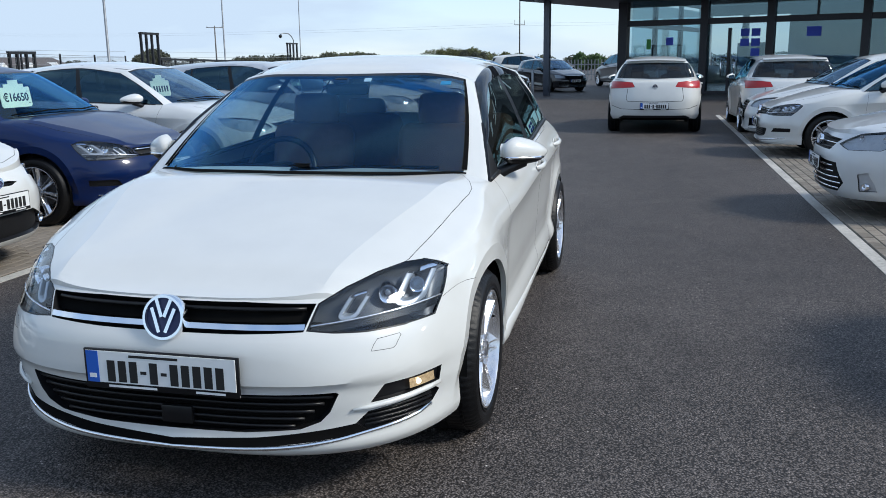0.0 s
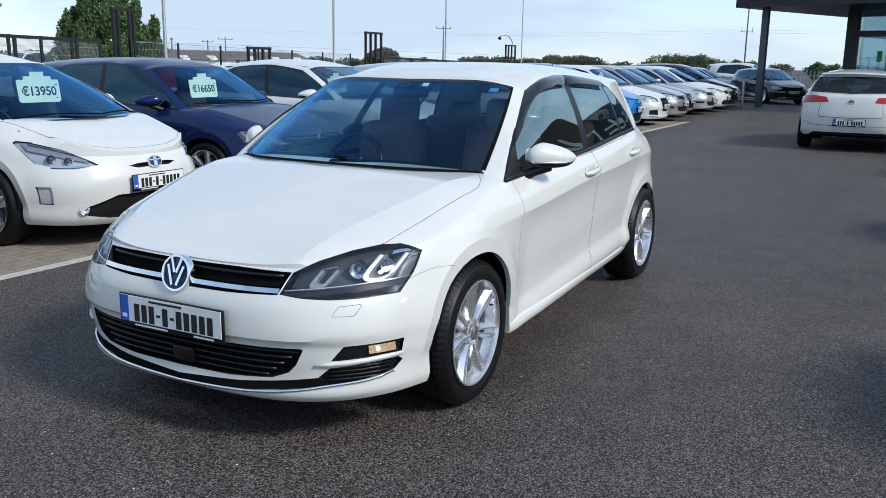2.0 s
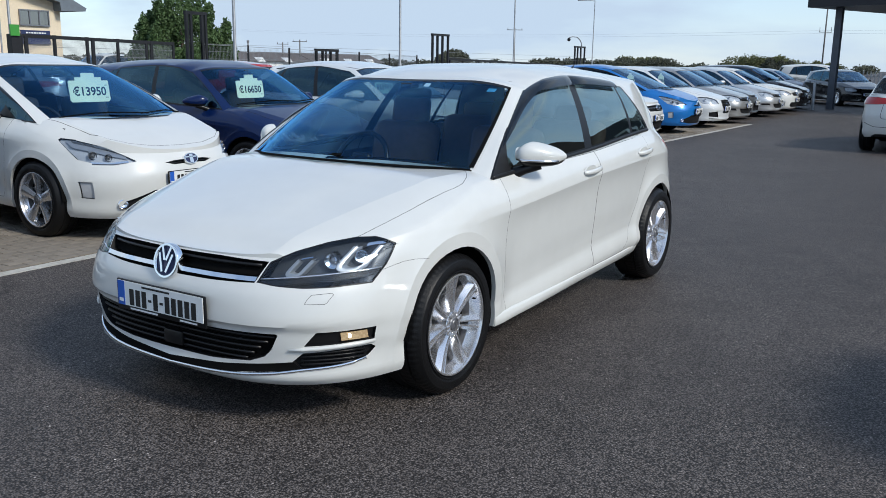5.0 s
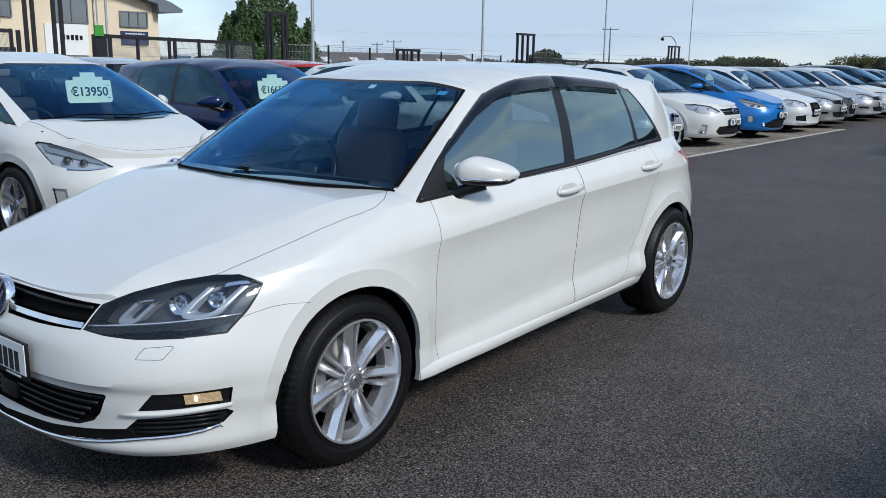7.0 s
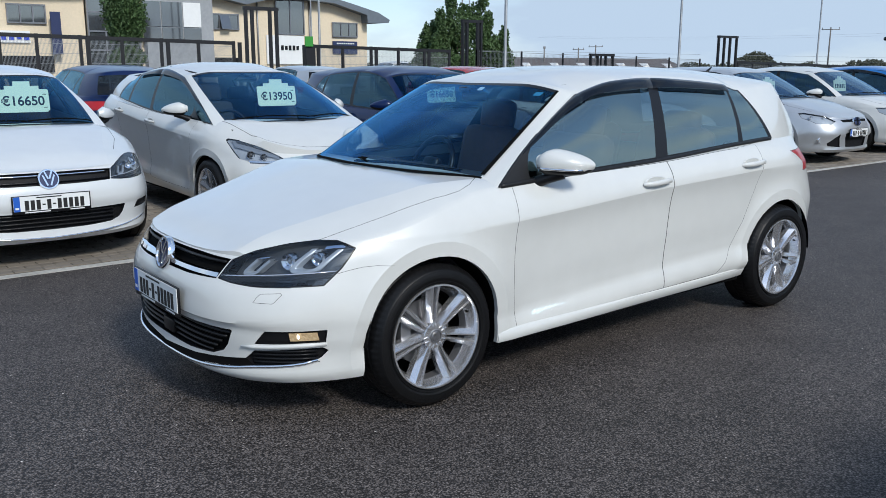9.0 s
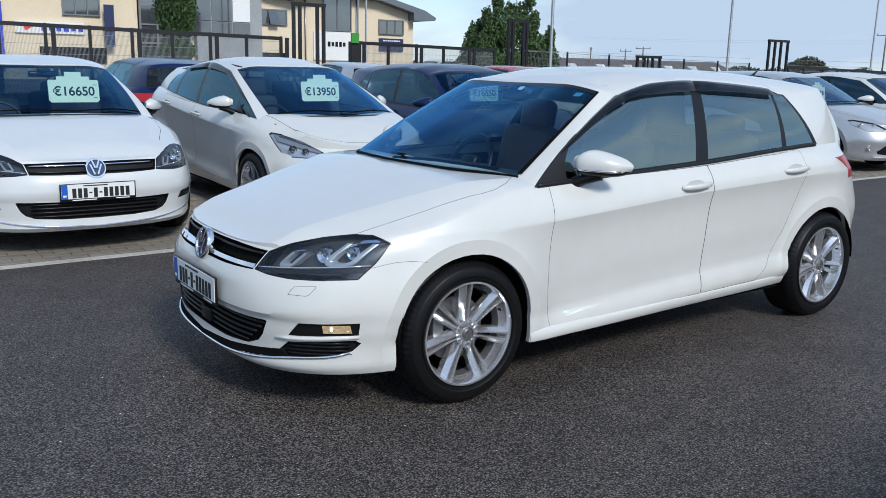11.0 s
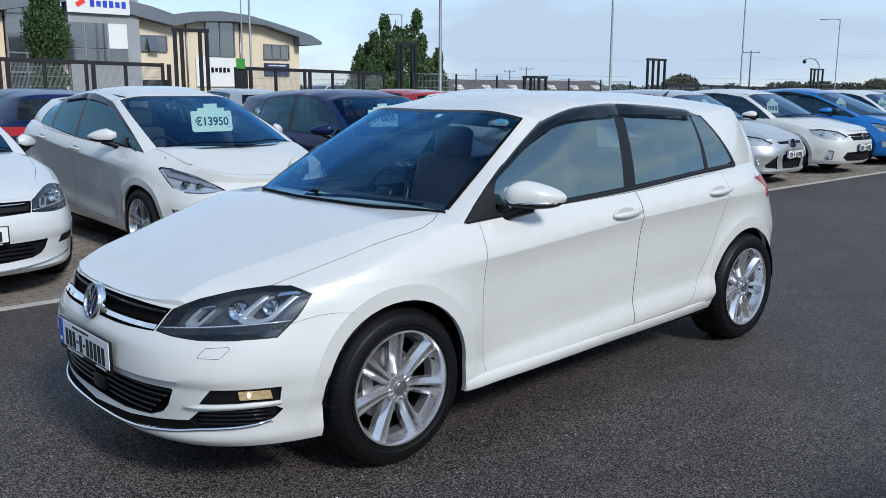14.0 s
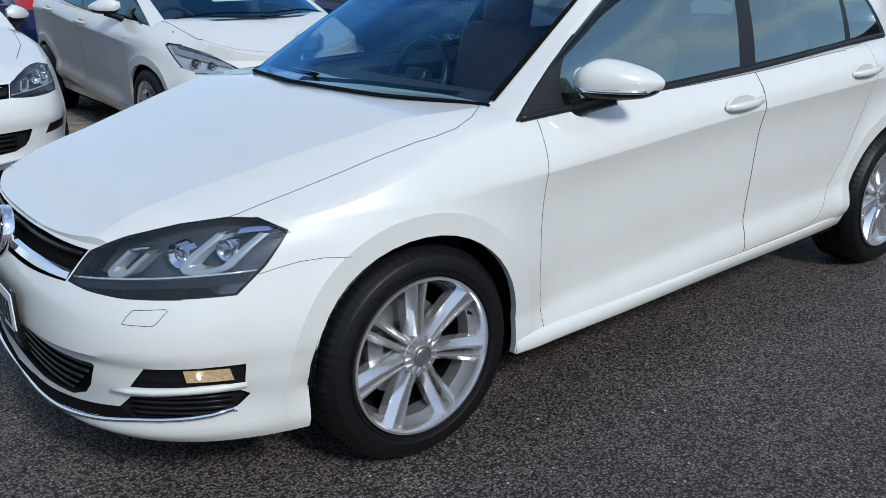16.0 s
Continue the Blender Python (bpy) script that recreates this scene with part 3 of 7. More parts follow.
        def cap(columns, zc, power, crease):
            prev = None
            for g in columns:
                e = g[-1].co.copy()
                row = [g[-1]]
                uf = min(0.93, fold(e.y) / max(e.x, 0.01))
                no = nm // 2
                for m in range(1, nm + 1):
                    u = 1 - (1 - uf) * m / no if m <= no else uf * (1 - (m - no) / (nm - no))
                    z = zc(e.y) - (zc(e.y) - e.z) * u ** power
                    if crease:      # flat middle, sides that fall away from a crease line
                        over = max(0.0, e.x * u - fold(e.y))
                        room = max(0.05, e.x - fold(e.y))
                        z = zc(e.y) - 0.020 * (e.x * u / 0.6) ** 2 * grow(e.y) - (zc(e.y) - e.z - 0.020 * (min(e.x, 0.9) / 0.6) ** 2 * grow(e.y)) * (0.50 * min(1.0, over / room) + 0.50 * min(1.0, over / room) ** 1.8)
                    row.append(bm.verts.new((e.x * u, e.y, z)))
                if prev:
                    for m in range(nm):
                        try:
                            bm.faces.new((prev[m], row[m], row[m + 1], prev[m + 1]))
                        except ValueError:
                            pass
                prev = row
        cap([g for g in grid if g[-1].co.y < cowl], self.hoodz, sp["hood_p"], True)
        # ledge from the shoulder to the foot of the cabin, and the boot lid behind it
        track = [(self.base(0.375 + 0.625 * i / 400), 0.375 + 0.625 * i / 400) for i in range(401)]
        zone2 = [g for (z, t), g in zip(cols, grid) if z == 2]
        start = min(track, key=lambda q: abs(q[0][1] - sp["yb"]))[1]
        prev = None
        for (z, t), g in zip(cols, grid):
            e = g[-1].co.copy()
            if z == 0 or e.y < sp["base"][3][1] - 0.02:
                continue
            foot = Vector(min(track, key=lambda q: abs(q[0][1] - e.y))[0]) if z == 1 else Vector(self.base(start + (1 - start) * t))
            row = [g[-1]]
            for m in range(1, 5):
                u = m / 4
                q = e.lerp(foot, u)
                q.z += 0.010 * 4 * u * (1 - u) * min(1, (foot - e).length / 0.3)
                row.append(bm.verts.new(q))
            if prev:
                for m in range(4):
                    bm.faces.new((prev[m], row[m], row[m + 1], prev[m + 1]))
            prev = row
        # cabin
        ss = [i / 8 + j / (8 * n) for i, n in enumerate(sp["cols"]) for j in range(n)] + [1.0]
        ks = sp["rows"]
        cab = [[bm.verts.new(self.green(s, k)) for k in ks] for s in ss]
        names = {}
        for i, (a, b) in enumerate(zip(cab, cab[1:])):
            for k in range(len(ks) - 1):
                f = bm.faces.new((a[k], b[k], b[k + 1], a[k + 1]))
                f[tag] = sp["pane"]((ss[i] + ss[i + 1]) / 2 * 8, (ks[k] + ks[k + 1]) / 2)
        # roof
        roofz = smooth_curve(sp["roofz"])
        prev, nm2 = None, int(12 * fine)
        for g in cab:
            e = g[-1].co.copy()
            row = [g[-1]]
            for m in range(1, nm2 + 1):
                u = 1 - m / nm2
                row.append(bm.verts.new((e.x * u, e.y, max(e.z, roofz(e.y) - max(0, roofz(e.y) - e.z) * u ** 3.4))))
            if prev:
                for m in range(nm2):
                    try:
                        f = bm.faces.new((prev[m], row[m], row[m + 1], prev[m + 1]))
                        f[tag] = 1
                    except ValueError:
                        pass
            prev = row
        bmesh.ops.remove_doubles(bm, verts=bm.verts[:], dist=0.0006)
        bmesh.ops.dissolve_degenerate(bm, edges=bm.edges[:], dist=0.0002)
        bm.normal_update()
        for f in bm.faces:      # all faces look outwards
            c = f.calc_center_median() - Vector((0, sp["wb"] * 0.5, 0.55))
            if f.normal.dot(c) < 0:
                f.normal_flip()
        bm.normal_update()
        # no deck under the windscreen
        bs = [self.base(i / 8 * 3 / 12 * 1.0) for i in range(13)]
        hole = [(-0.05, bs[0][1] + 0.02)] + [(b[0], b[1] + 0.02) for b in bs] + [(bs[-1][0], cowl + 0.4), (-0.05, cowl + 0.4)]
        inside = cut(bm, hole, 2, lambda f: f[tag] == 0 and f.normal.z > 0.6 and f.calc_center_median().y < cowl + 0.3)
        bmesh.ops.delete(bm, geom=inside, context="FACES")
        # wheel arches: a swell, a flat band and a rolled lip
        for yw in (0, sp["wb"]):
            ra = sp["arch_r"] + FLARE
            cut(bm, circle(yw, sp["arch_z"], ra, 60), 0, lambda f: f[tag] == 0 and f.calc_center_median().x > 0.6 and f.normal.x > 0.2)
            for v in bm.verts:
                if v.co.x < 0.66 or v.co.z > 0.86:
                    continue
                dy, dz = v.co.y - yw, v.co.z - sp["arch_z"]
                r = math.hypot(dy, dz)
                if r < 1e-4 or r > ra + 0.10:
                    continue
                up = min(1.0, max(0.0, (dz + 0.10) / 0.10))
                if r < ra + 0.0008:
                    x = self.side_x(yw + dy * ra / r, sp["arch_z"] + max(dz, -0.1) * ra / r) + 0.013
                    v.co.x += (x - v.co.x) * up
                else:
                    v.co.x += 0.013 * (1 - (r - ra) / 0.10) ** 2 * up
            c = circle(yw, sp["arch_z"], sp["arch_r"], 44)
            inside = cut(bm, c, 0, lambda f: f[tag] == 0 and f.calc_center_median().x > 0.4 and abs(f.normal.x) > 0.2)
            low = cut(bm, [(yw - sp["arch_r"], -0.1), (yw + sp["arch_r"], -0.1), (yw + sp["arch_r"], sp["arch_z"]), (yw - sp["arch_r"], sp["arch_z"])], 0,
                      lambda f: f[tag] == 0 and f.calc_center_median().x > 0.4 and abs(f.normal.x) > 0.2 and f not in inside)
            bmesh.ops.delete(bm, geom=list({f for f in inside + low if f.is_valid}), context="FACES")
            rim = [e for e in bm.edges if e.is_boundary and all(v.co.x > 0.5 and abs(v.co.y - yw) < sp["arch_r"] + 0.004 and v.co.z < sp["arch_z"] + sp["arch_r"] + 0.004 and v.co.z > self.zbot(yw) - 0.2 for v in e.verts)
                   and not all(abs(v.co.z - self.zbot(v.co.y)) < 0.003 for v in e.verts)]
            r = bmesh.ops.extrude_edge_only(bm, edges=rim)
            for v in r["geom"]:
                if isinstance(v, bmesh.types.BMVert):
                    v.co.x -= 0.022
        self.bm, self.tag = bm, tag
        return self

    def region(self, poly, axis, side, ident, gap=0.0, depth=0.0, gap_id=None):
        """Cuts a region out of the shell as a part of its own."""
        tag = self.tag
        tests = {"front": lambda f: f[tag] == 0 and f.normal.y < -0.12 and f.calc_center_median().y < 0.3 and abs(f.normal.z) < 0.85,
                 "rear": lambda f: f[tag] == 0 and f.normal.y > 0.10 and f.calc_center_median().y > self.sp["yb"] and abs(f.normal.z) < 0.9,
                 "side": lambda f: f[tag] == 0 and f.normal.x > 0.4 and f.calc_center_median().x > 0.5,
                 "top": lambda f: f[tag] == 0 and f.normal.z > 0.25 and f.calc_center_median().y < 1.0}
        tests["lamp"] = lambda f: f[tag] == 0 and f.calc_center_median().y < -0.25 and f.calc_center_median().z > 0.5
        tests["low"] = lambda f: f[tag] == 0 and f.normal.y < -0.08 and f.calc_center_median().y < 0.3 and f.calc_center_median().z < 0.45
        fs = cut(self.bm, list(poly), axis, tests[side])
        if not fs:
            return []
        if gap > 0:
            r = bmesh.ops.inset_region(self.bm, faces=fs, thickness=gap, depth=0.0, use_boundary=False, use_even_offset=True)
            for f in r["faces"]:
                f[tag] = gap_id if gap_id is not None else 2
            fs = [f for f in fs if f.is_valid]
        if depth:
            r = bmesh.ops.inset_region(self.bm, faces=fs, thickness=0.0015, depth=-abs(depth) if depth > 0 else abs(depth), use_boundary=False, use_even_offset=True)
            for f in r["faces"]:
                f[tag] = gap_id if gap_id is not None else 2
            fs = [f for f in fs if f.is_valid]
        for f in fs:
            f[tag] = ident
        return fs

    def wrapped_lamp(self, front, side, ident, x_from=0.715, rim=True):
        """A lamp that wraps from the nose into the wing, with a black rim."""
        bm, tag = self.bm, self.tag
        for f in cut(bm, list(front), 1, lambda f: f[tag] == 0 and f.calc_center_median().y < -0.25 and f.calc_center_median().z > 0.5):
            f[tag] = ident
        for f in cut(bm, list(side), 0, lambda f: f[tag] == 0 and f.calc_center_median().y < -0.2 and f.calc_center_median().x > x_from and f.calc_center_median().z > 0.5):
            f[tag] = ident
        fs = [f for f in bm.faces if f[tag] == ident]
        if not rim:
            return
        r = bmesh.ops.inset_region(bm, faces=fs, thickness=0.0055, depth=0.0, use_boundary=False, use_even_offset=True)
        for f in r["faces"]:
            f[tag] = 12

    def emit(self, car, table):
        """Turns the tagged faces into parts. table: id -> (name, material, paired, label)."""
        bm, tag = self.bm, self.tag
        groups = {}
        for f in bm.faces:
            groups.setdefault(f[tag], []).append(f)
        made = {}
        for ident, faces in groups.items():
            name, material, paired, label = table[ident]
            vid, verts, polys = {}, [], []
            for f in faces:
                ring = []
                for v in f.verts:
                    if v.index not in vid or True:
                        key = v
                        if key not in vid:
                            vid[key] = len(verts)
                            verts.append(v.co.copy())
                    ring.append(vid[v])
                polys.append(ring)
            for side in ((1, -1) if paired else (0,)):
                b = bmesh.new()
                for s in ((side,) if paired else (1, -1)):
                    vs = [b.verts.new((s * c.x, c.y, c.z)) for c in verts]
                    for ring in polys:
                        try:
                            b.faces.new([vs[i] for i in (ring if s > 0 else ring[::-1])])
                        except ValueError:
                            pass
                if not paired:
                    mid = [v for v in b.verts if abs(v.co.x) < 0.003]
                    for v in mid:
                        v.co.x = 0
                    bmesh.ops.remove_doubles(b, verts=mid, dist=0.0015)
                ob = part(name, b, material, car, label, auto=38)
                if name in ("body", "front_door", "rear_door"):
                    me = ob.data
                    keen = [self.keen(v.co) for v in me.vertices]
                    for e in me.edges:
                        if keen[e.vertices[0]] and keen[e.vertices[1]]:
                            e.use_edge_sharp = True
                if name in ("panel_gap", "window_trim", "grille_surround"):
                    ob["kind"] = "stuff"
                made.setdefault(ident, []).append(ob)
        bm.free()
        return made


def plate(car, y, z, tilt=0, rear=False):
    """A number plate with a blue band and plain bars for its characters."""
    s = 1 if rear else -1
    e = -s      # the way in which the characters run
    bm = bmesh.new()
    box(bm, 0, s * 0.004, 0, 0.536, 0.010, 0.132, bevel=0.003)
    m = Matrix.Translation((0, y, z)) @ Matrix.Rotation(radians(tilt), 4, "X")
    ob = part("number_plate", bm, TRIM, car, "white number plate in a black holder", auto=30)
    ob.matrix_local = m
    bm = bmesh.new()
    box(bm, 0, s * 0.0105, 0.008, 0.516, 0.003, 0.104)
    part("plate_face", bm, PLATE, ob, smooth=False)
    bm = bmesh.new()
    box(bm, -0.236 * e, s * 0.0125, 0.008, 0.042, 0.002, 0.104)
    part("plate_band", bm, PLATEBLUE, ob, smooth=False)
    x, dash = -0.190, (0.020, 0.010)
    for ch in "bbb-b-bbbbb":        # three, one and five characters, parted by dashes
        w, h = dash if ch == "-" else (0.027, 0.070)
        x += w / 2 + 0.006
        bm = bmesh.new()
        box(bm, x * e, s * 0.0128, -0.004, w, 0.0015, h)
        part("plate_mark", bm, INK, ob, smooth=False)
        x += w / 2 + 0.006
    bm = bmesh.new()
    box(bm, -0.02 * e, s * 0.0126, 0.048, 0.17, 0.0012, 0.008)
    part("plate_mark", bm, INK, ob, smooth=False)
    bm = bmesh.new()
    box(bm, -0.236 * e, s * 0.0142, -0.022, 0.024, 0.001, 0.014)
    part("plate_mark", bm, PLATE, ob, smooth=False)
    bm = bmesh.new()
    box(bm, -0.10 * e, s * 0.0100, -0.055, 0.17, 0.0015, 0.007)
    part("holder_mark", bm, PLATE, ob, smooth=False)
    bm = bmesh.new()
    box(bm, 0.17 * e, s * 0.0100, -0.055, 0.10, 0.0015, 0.007)
    part("holder_mark", bm, PLATE, ob, smooth=False)
    return ob


def badge(car, y, z, r, tilt, s=-1, oval=False):
    """A round chrome badge with plain chevrons on a dark blue ground."""
    turn = Matrix.Rotation(-math.pi / 2 if s < 0 else math.pi / 2, 4, "Z")
    wide = Matrix.Diagonal((1.45, 1, 0.95, 1)) if oval else Matrix.Identity(4)
    bm = bmesh.new()
    lathe(bm, [(r * 0.80, 0.004), (r * 0.84, 0.012), (r * 0.95, 0.012), (r, 0.004), (r, -0.016)], 40)
    bmesh.ops.transform(bm, matrix=wide @ turn, verts=bm.verts)
    ob = part("badge", bm, CHROME, car, "oval chrome badge" if oval else "round chrome badge", auto=30)
    ob.matrix_local = Matrix.Translation((0, y, z)) @ Matrix.Rotation(radians(tilt), 4, "X")
    bars = []
    if oval:
        bars = [(0, 0, 0, r * 0.5, r * 1.5), (0, 0, r * 0.25, r * 1.5, r * 0.22)]
    for side in (() if oval else (-1, 1)):
        bars += [(-side * a, side * ox * r, oz * r, r * 0.15, r * ln) for a, ox, oz, ln in ((0.36, 0.20, 0.40, 0.80), (0.36, 0.34, -0.12, 1.10))]
    for a, by, bz, w, h in bars:
        bm = bmesh.new()
        box(bm, 0, 0, 0, 0.008, w, h)
        bmesh.ops.transform(bm, matrix=wide @ turn @ Matrix.Translation((0.009, by, bz)) @ Matrix.Rotation(a, 4, "X"), verts=bm.verts)
        part("badge_bar", bm, CHROME, ob, smooth=False)
    bm = bmesh.new()
    lathe(bm, [(0.0005, 0.003), (r * 0.82, 0.002)], 32)
    bmesh.ops.transform(bm, matrix=Matrix.Rotation(-math.pi / 2 if s < 0 else math.pi / 2, 4, "Z"), verts=bm.verts)
    if oval:
        bmesh.ops.scale(bm, vec=(1.45, 1, 0.95), verts=bm.verts)
    part("badge_ground", bm, SIGNNAVY, ob)
    return ob


def mirror_pair(car, sp, paint_mat, fine):
    """Door mirrors: a rounded shell, black underside and foot, an indicator strip and the glass."""
    tip, my, mz = sp["mirror"]
    xin = sp["mirror_in"]
    for side in (1, -1):
        L = tip - xin
        bm = bmesh.new()
        n, mseg = (24, 16) if fine else (12, 8)
        rows = []
        for i in range(mseg + 1):
            u = i / mseg
            x = xin + L * (0.5 - 0.5 * math.cos(math.pi * u))
            v = (x - xin) / L
            sc = max(0.02 if v > 0.5 else 0.2, 1 - abs(2 * v - 1) ** (3.4 if v > 0.5 else 2.6)) ** 0.5
            high = max(0.25, min(1.0, v / 0.28)) ** 0.5 if v < 0.28 else 1 - 0.74 * ((v - 0.28) / 0.72) ** 1.7
            low = max(0.3, min(1.0, v / 0.2)) ** 0.5 * (1 - 0.45 * v ** 3)
            if v > 0.78:        # rounded tip
                end = max(0.06, 1 - ((v - 0.78) / 0.22) ** 2.2) ** 0.5
                high, low = high * end, low * end
            ring = []
            for k in range(n):
                a = k * math.tau / n
                cy, cz = math.cos(a), math.sin(a)
                dep = (0.085 if cy < 0 else 0.045) * sc
                up = 0.064 * high if cz > 0 else 0.062 * low
                ring.append(bm.verts.new((side * x, my + 0.15 * v ** 1.2 + dep * math.copysign(abs(cy) ** 0.75, cy), mz + 0.004 - 0.012 * v + up * math.copysign(abs(cz) ** 0.85, cz))))
            rows.append(ring)
        for a, b in zip(rows, rows[1:]):
            for k in range(n):
                f = bm.faces.new((a[k], a[(k + 1) % n], b[(k + 1) % n], b[k]))
                if f.calc_center_median().z < mz - 0.022 - 0.008 * (abs(f.calc_center_median().x) - xin) / L:
                    f.material_index = 1
        bm.faces.new(rows[0])
        bm.faces.new(rows[-1][::-1])
        bmesh.ops.recalc_face_normals(bm, faces=bm.faces[:])
        shell = part("mirror", bm, [paint_mat, TRIM], car, auto=60)
        bm = bmesh.new()
        rows = [[bm.verts.new((side * (xin + L * q), my + 0.15 * q ** 1.2 + 0.047, mz - 0.008 - 0.012 * q + h * (1 - 0.5 * q))) for h in (-0.040, 0.046)] for q in (0.12, 0.32, 0.52, 0.70)]
        for a, b in zip(rows, rows[1:]):
            bm.faces.new((a[0], b[0], b[1], a[1]))
        part("mirror_glass", bm, CHROME, shell, smooth=False)
        bm = bmesh.new()
        tube(bm, [(side * (xin - 0.02), my - 0.02, mz - 0.098), (side * (xin + 0.03), my + 0.0, mz - 0.075), (side * (xin + 0.09), my + 0.05, mz - 0.045)], [0.032, 0.024, 0.03], 12)
        part("mirror_foot", bm, TRIM, shell, auto=60)
        bm = bmesh.new()
        prism(bm, [(my - 0.21, mz - 0.09), (my - 0.02, mz - 0.080), (my + 0.02, mz - 0.055), (my + 0.02, mz + 0.045)], side * (xin - 0.055), side * (xin - 0.028), 0)
        for v in bm.verts:
            v.co.x -= side * (v.co.z - mz + 0.08) * 0.42
        if fine:
            bm.free()
        else:
            part("mirror_base", bm, TRIM, shell, auto=40)
        if fine:
            bm = bmesh.new()
            pts = []
            for q in (0.14, 0.3, 0.5, 0.7, 0.86, 0.93):
                sc = max(0.02, 1 - abs(2 * q - 1) ** 3.4) ** 0.5
                pts.append((side * (xin + L * q), my + 0.15 * q ** 1.2 - 0.080 * sc, mz - 0.021 - 0.010 * q))
            tube(bm, pts, 0.0065, 8)
            part("indicator", bm, REFLECT, shell, "clear side indicator strip")


def handle(door, x, y, z, side, material):
    bm = bmesh.new()
    pts = [(side * (x + d), y + o, z + h) for o, d, h in ((-0.105, 0.002, -0.004), (-0.085, 0.024, -0.002), (-0.03, 0.036, 0.0), (0.03, 0.037, 0.003), (0.085, 0.028, 0.006), (0.105, 0.002, 0.008))]
    tube(bm, pts, [0.008, 0.012, 0.013, 0.013, 0.012, 0.008], 10)
    bmesh.ops.scale(bm, vec=(0.8, 1, 1.15), space=Matrix.Translation((-side * x, -y, -z)), verts=bm.verts)
    part("handle", bm, material, door, auto=60)
    bm = bmesh.new()
    lathe(bm, [(0.0005, 0.0), (0.030, 0.0), (0.036, 0.002), (0.040, -0.003)], 24)
    bmesh.ops.transform(bm, matrix=Matrix.Translation((side * (x + 0.001), y - 0.01, z)) @ Matrix.Diagonal((side, 2.3, 0.85, 1)), verts=bm.verts)
    bmesh.ops.recalc_face_normals(bm, faces=bm.faces[:])
    part("handle_cup", bm, material, door, auto=60)


def cabin(car, sp, fine, seat_mat):
    """Dashboard, seats, steering wheel and dark lining, as seen through the glass."""
    b = sp["base"]
    wb, roof = sp["wb"], max(p[1] for p in sp["roofz"])
    cy, cz = b[0][1], b[0][2]
    bm = bmesh.new()
    prism(bm, [(cy + 0.03, cz - 0.06), (cy + 0.42, cz - 0.035), (cy + 0.62, cz - 0.055), (cy + 0.68, cz - 0.18), (cy + 0.60, cz - 0.45), (cy + 0.03, cz - 0.45)], -0.70, 0.70, 0)
    part("dashboard", bm, CLOTH, car, auto=30)
    bm = bmesh.new()
    box(bm, 0, wb * 0.58, 0.30, 1.44, wb * 0.95, 0.08)
    for s in (-1, 1):
        box(bm, s * 0.775, wb * 0.52, 0.60, 0.035, wb * 0.80, 0.58)
    box(bm, 0, b[7][1] - 0.42, 0.62, 1.2, 0.06, 0.6)
    part("door_lining", bm, CLOTH, car, smooth=False)
    bm = bmesh.new()
    t = sp["top"]
    prism(bm, [(t[0][1] + 0.05, t[0][2] - 0.035), (t[4][1], roof - 0.06), (t[7][1] - 0.05, t[7][2] - 0.03), (t[7][1] - 0.05, t[7][2] - 0.02), (t[4][1], roof - 0.045), (t[0][1] + 0.05, t[0][2] - 0.022)], -0.52, 0.52, 0)
    part("headlining", bm, CLOTH, car, smooth=False)
    for s in (-1, 1):
        for y0, w, hd in ((cy + 1.12, 0.46, 1.0), (cy + 1.98, 0.52, 0.92)):
            bm = bmesh.new()
            box(bm, s * 0.36, y0 - 0.22, 0.52, w, 0.50, 0.16, bevel=0.05)
            box(bm, s * 0.36, y0 + 0.10, 0.80, w, 0.15, 0.60, bevel=0.06, turn=Matrix.Rotation(radians(-14), 4, "X"))
            seat = part("seat", bm, seat_mat, car, auto=50)
            bm = bmesh.new()
            box(bm, s * 0.36, y0 + 0.20, roof - 0.30 - (1 - hd) * 0.8, 0.26, 0.10, 0.19, bevel=0.04, turn=Matrix.Rotation(radians(-10), 4, "X"))
            part("headrest", bm, seat_mat, seat, auto=50)
    bm = bmesh.new()
    n = 28
    ring = [(-0.36 + 0.18 * math.cos(k * math.tau / n), 0.18 * math.sin(k * math.tau / n)) for k in range(n + 1)]
    m = Matrix.Translation((0, cy + 0.80, cz - 0.10)) @ Matrix.Rotation(radians(-24), 4, "X")
    tube(bm, [m @ Vector((x, 0, z)) for x, z in ring], 0.016, 8, ends=False)
    for a in (0.0, math.pi, -math.pi / 2):
        tube(bm, [m @ Vector((-0.36, 0, 0)), m @ Vector((-0.36 + 0.17 * math.cos(a), 0, 0.17 * math.sin(a)))], 0.02, 8)
    vs = box(bm, 0, 0, 0, 0.13, 0.06, 0.11, bevel=0.02)
    bmesh.ops.transform(bm, matrix=m @ Matrix.Translation((-0.36, 0.0, 0)), verts=vs)
    part("steering_wheel", bm, TRIM, car, auto=50)
    bm = bmesh.new()
    box(bm, 0, t[0][1] + 0.0, t[0][2] - 0.085, 0.22, 0.03, 0.055, bevel=0.02)
    box(bm, 0, t[0][1] - 0.05, t[0][2] - 0.045, 0.08, 0.08, 0.03, bevel=0.012)
    part("rear_view_mirror", bm, TRIM, car, auto=50)


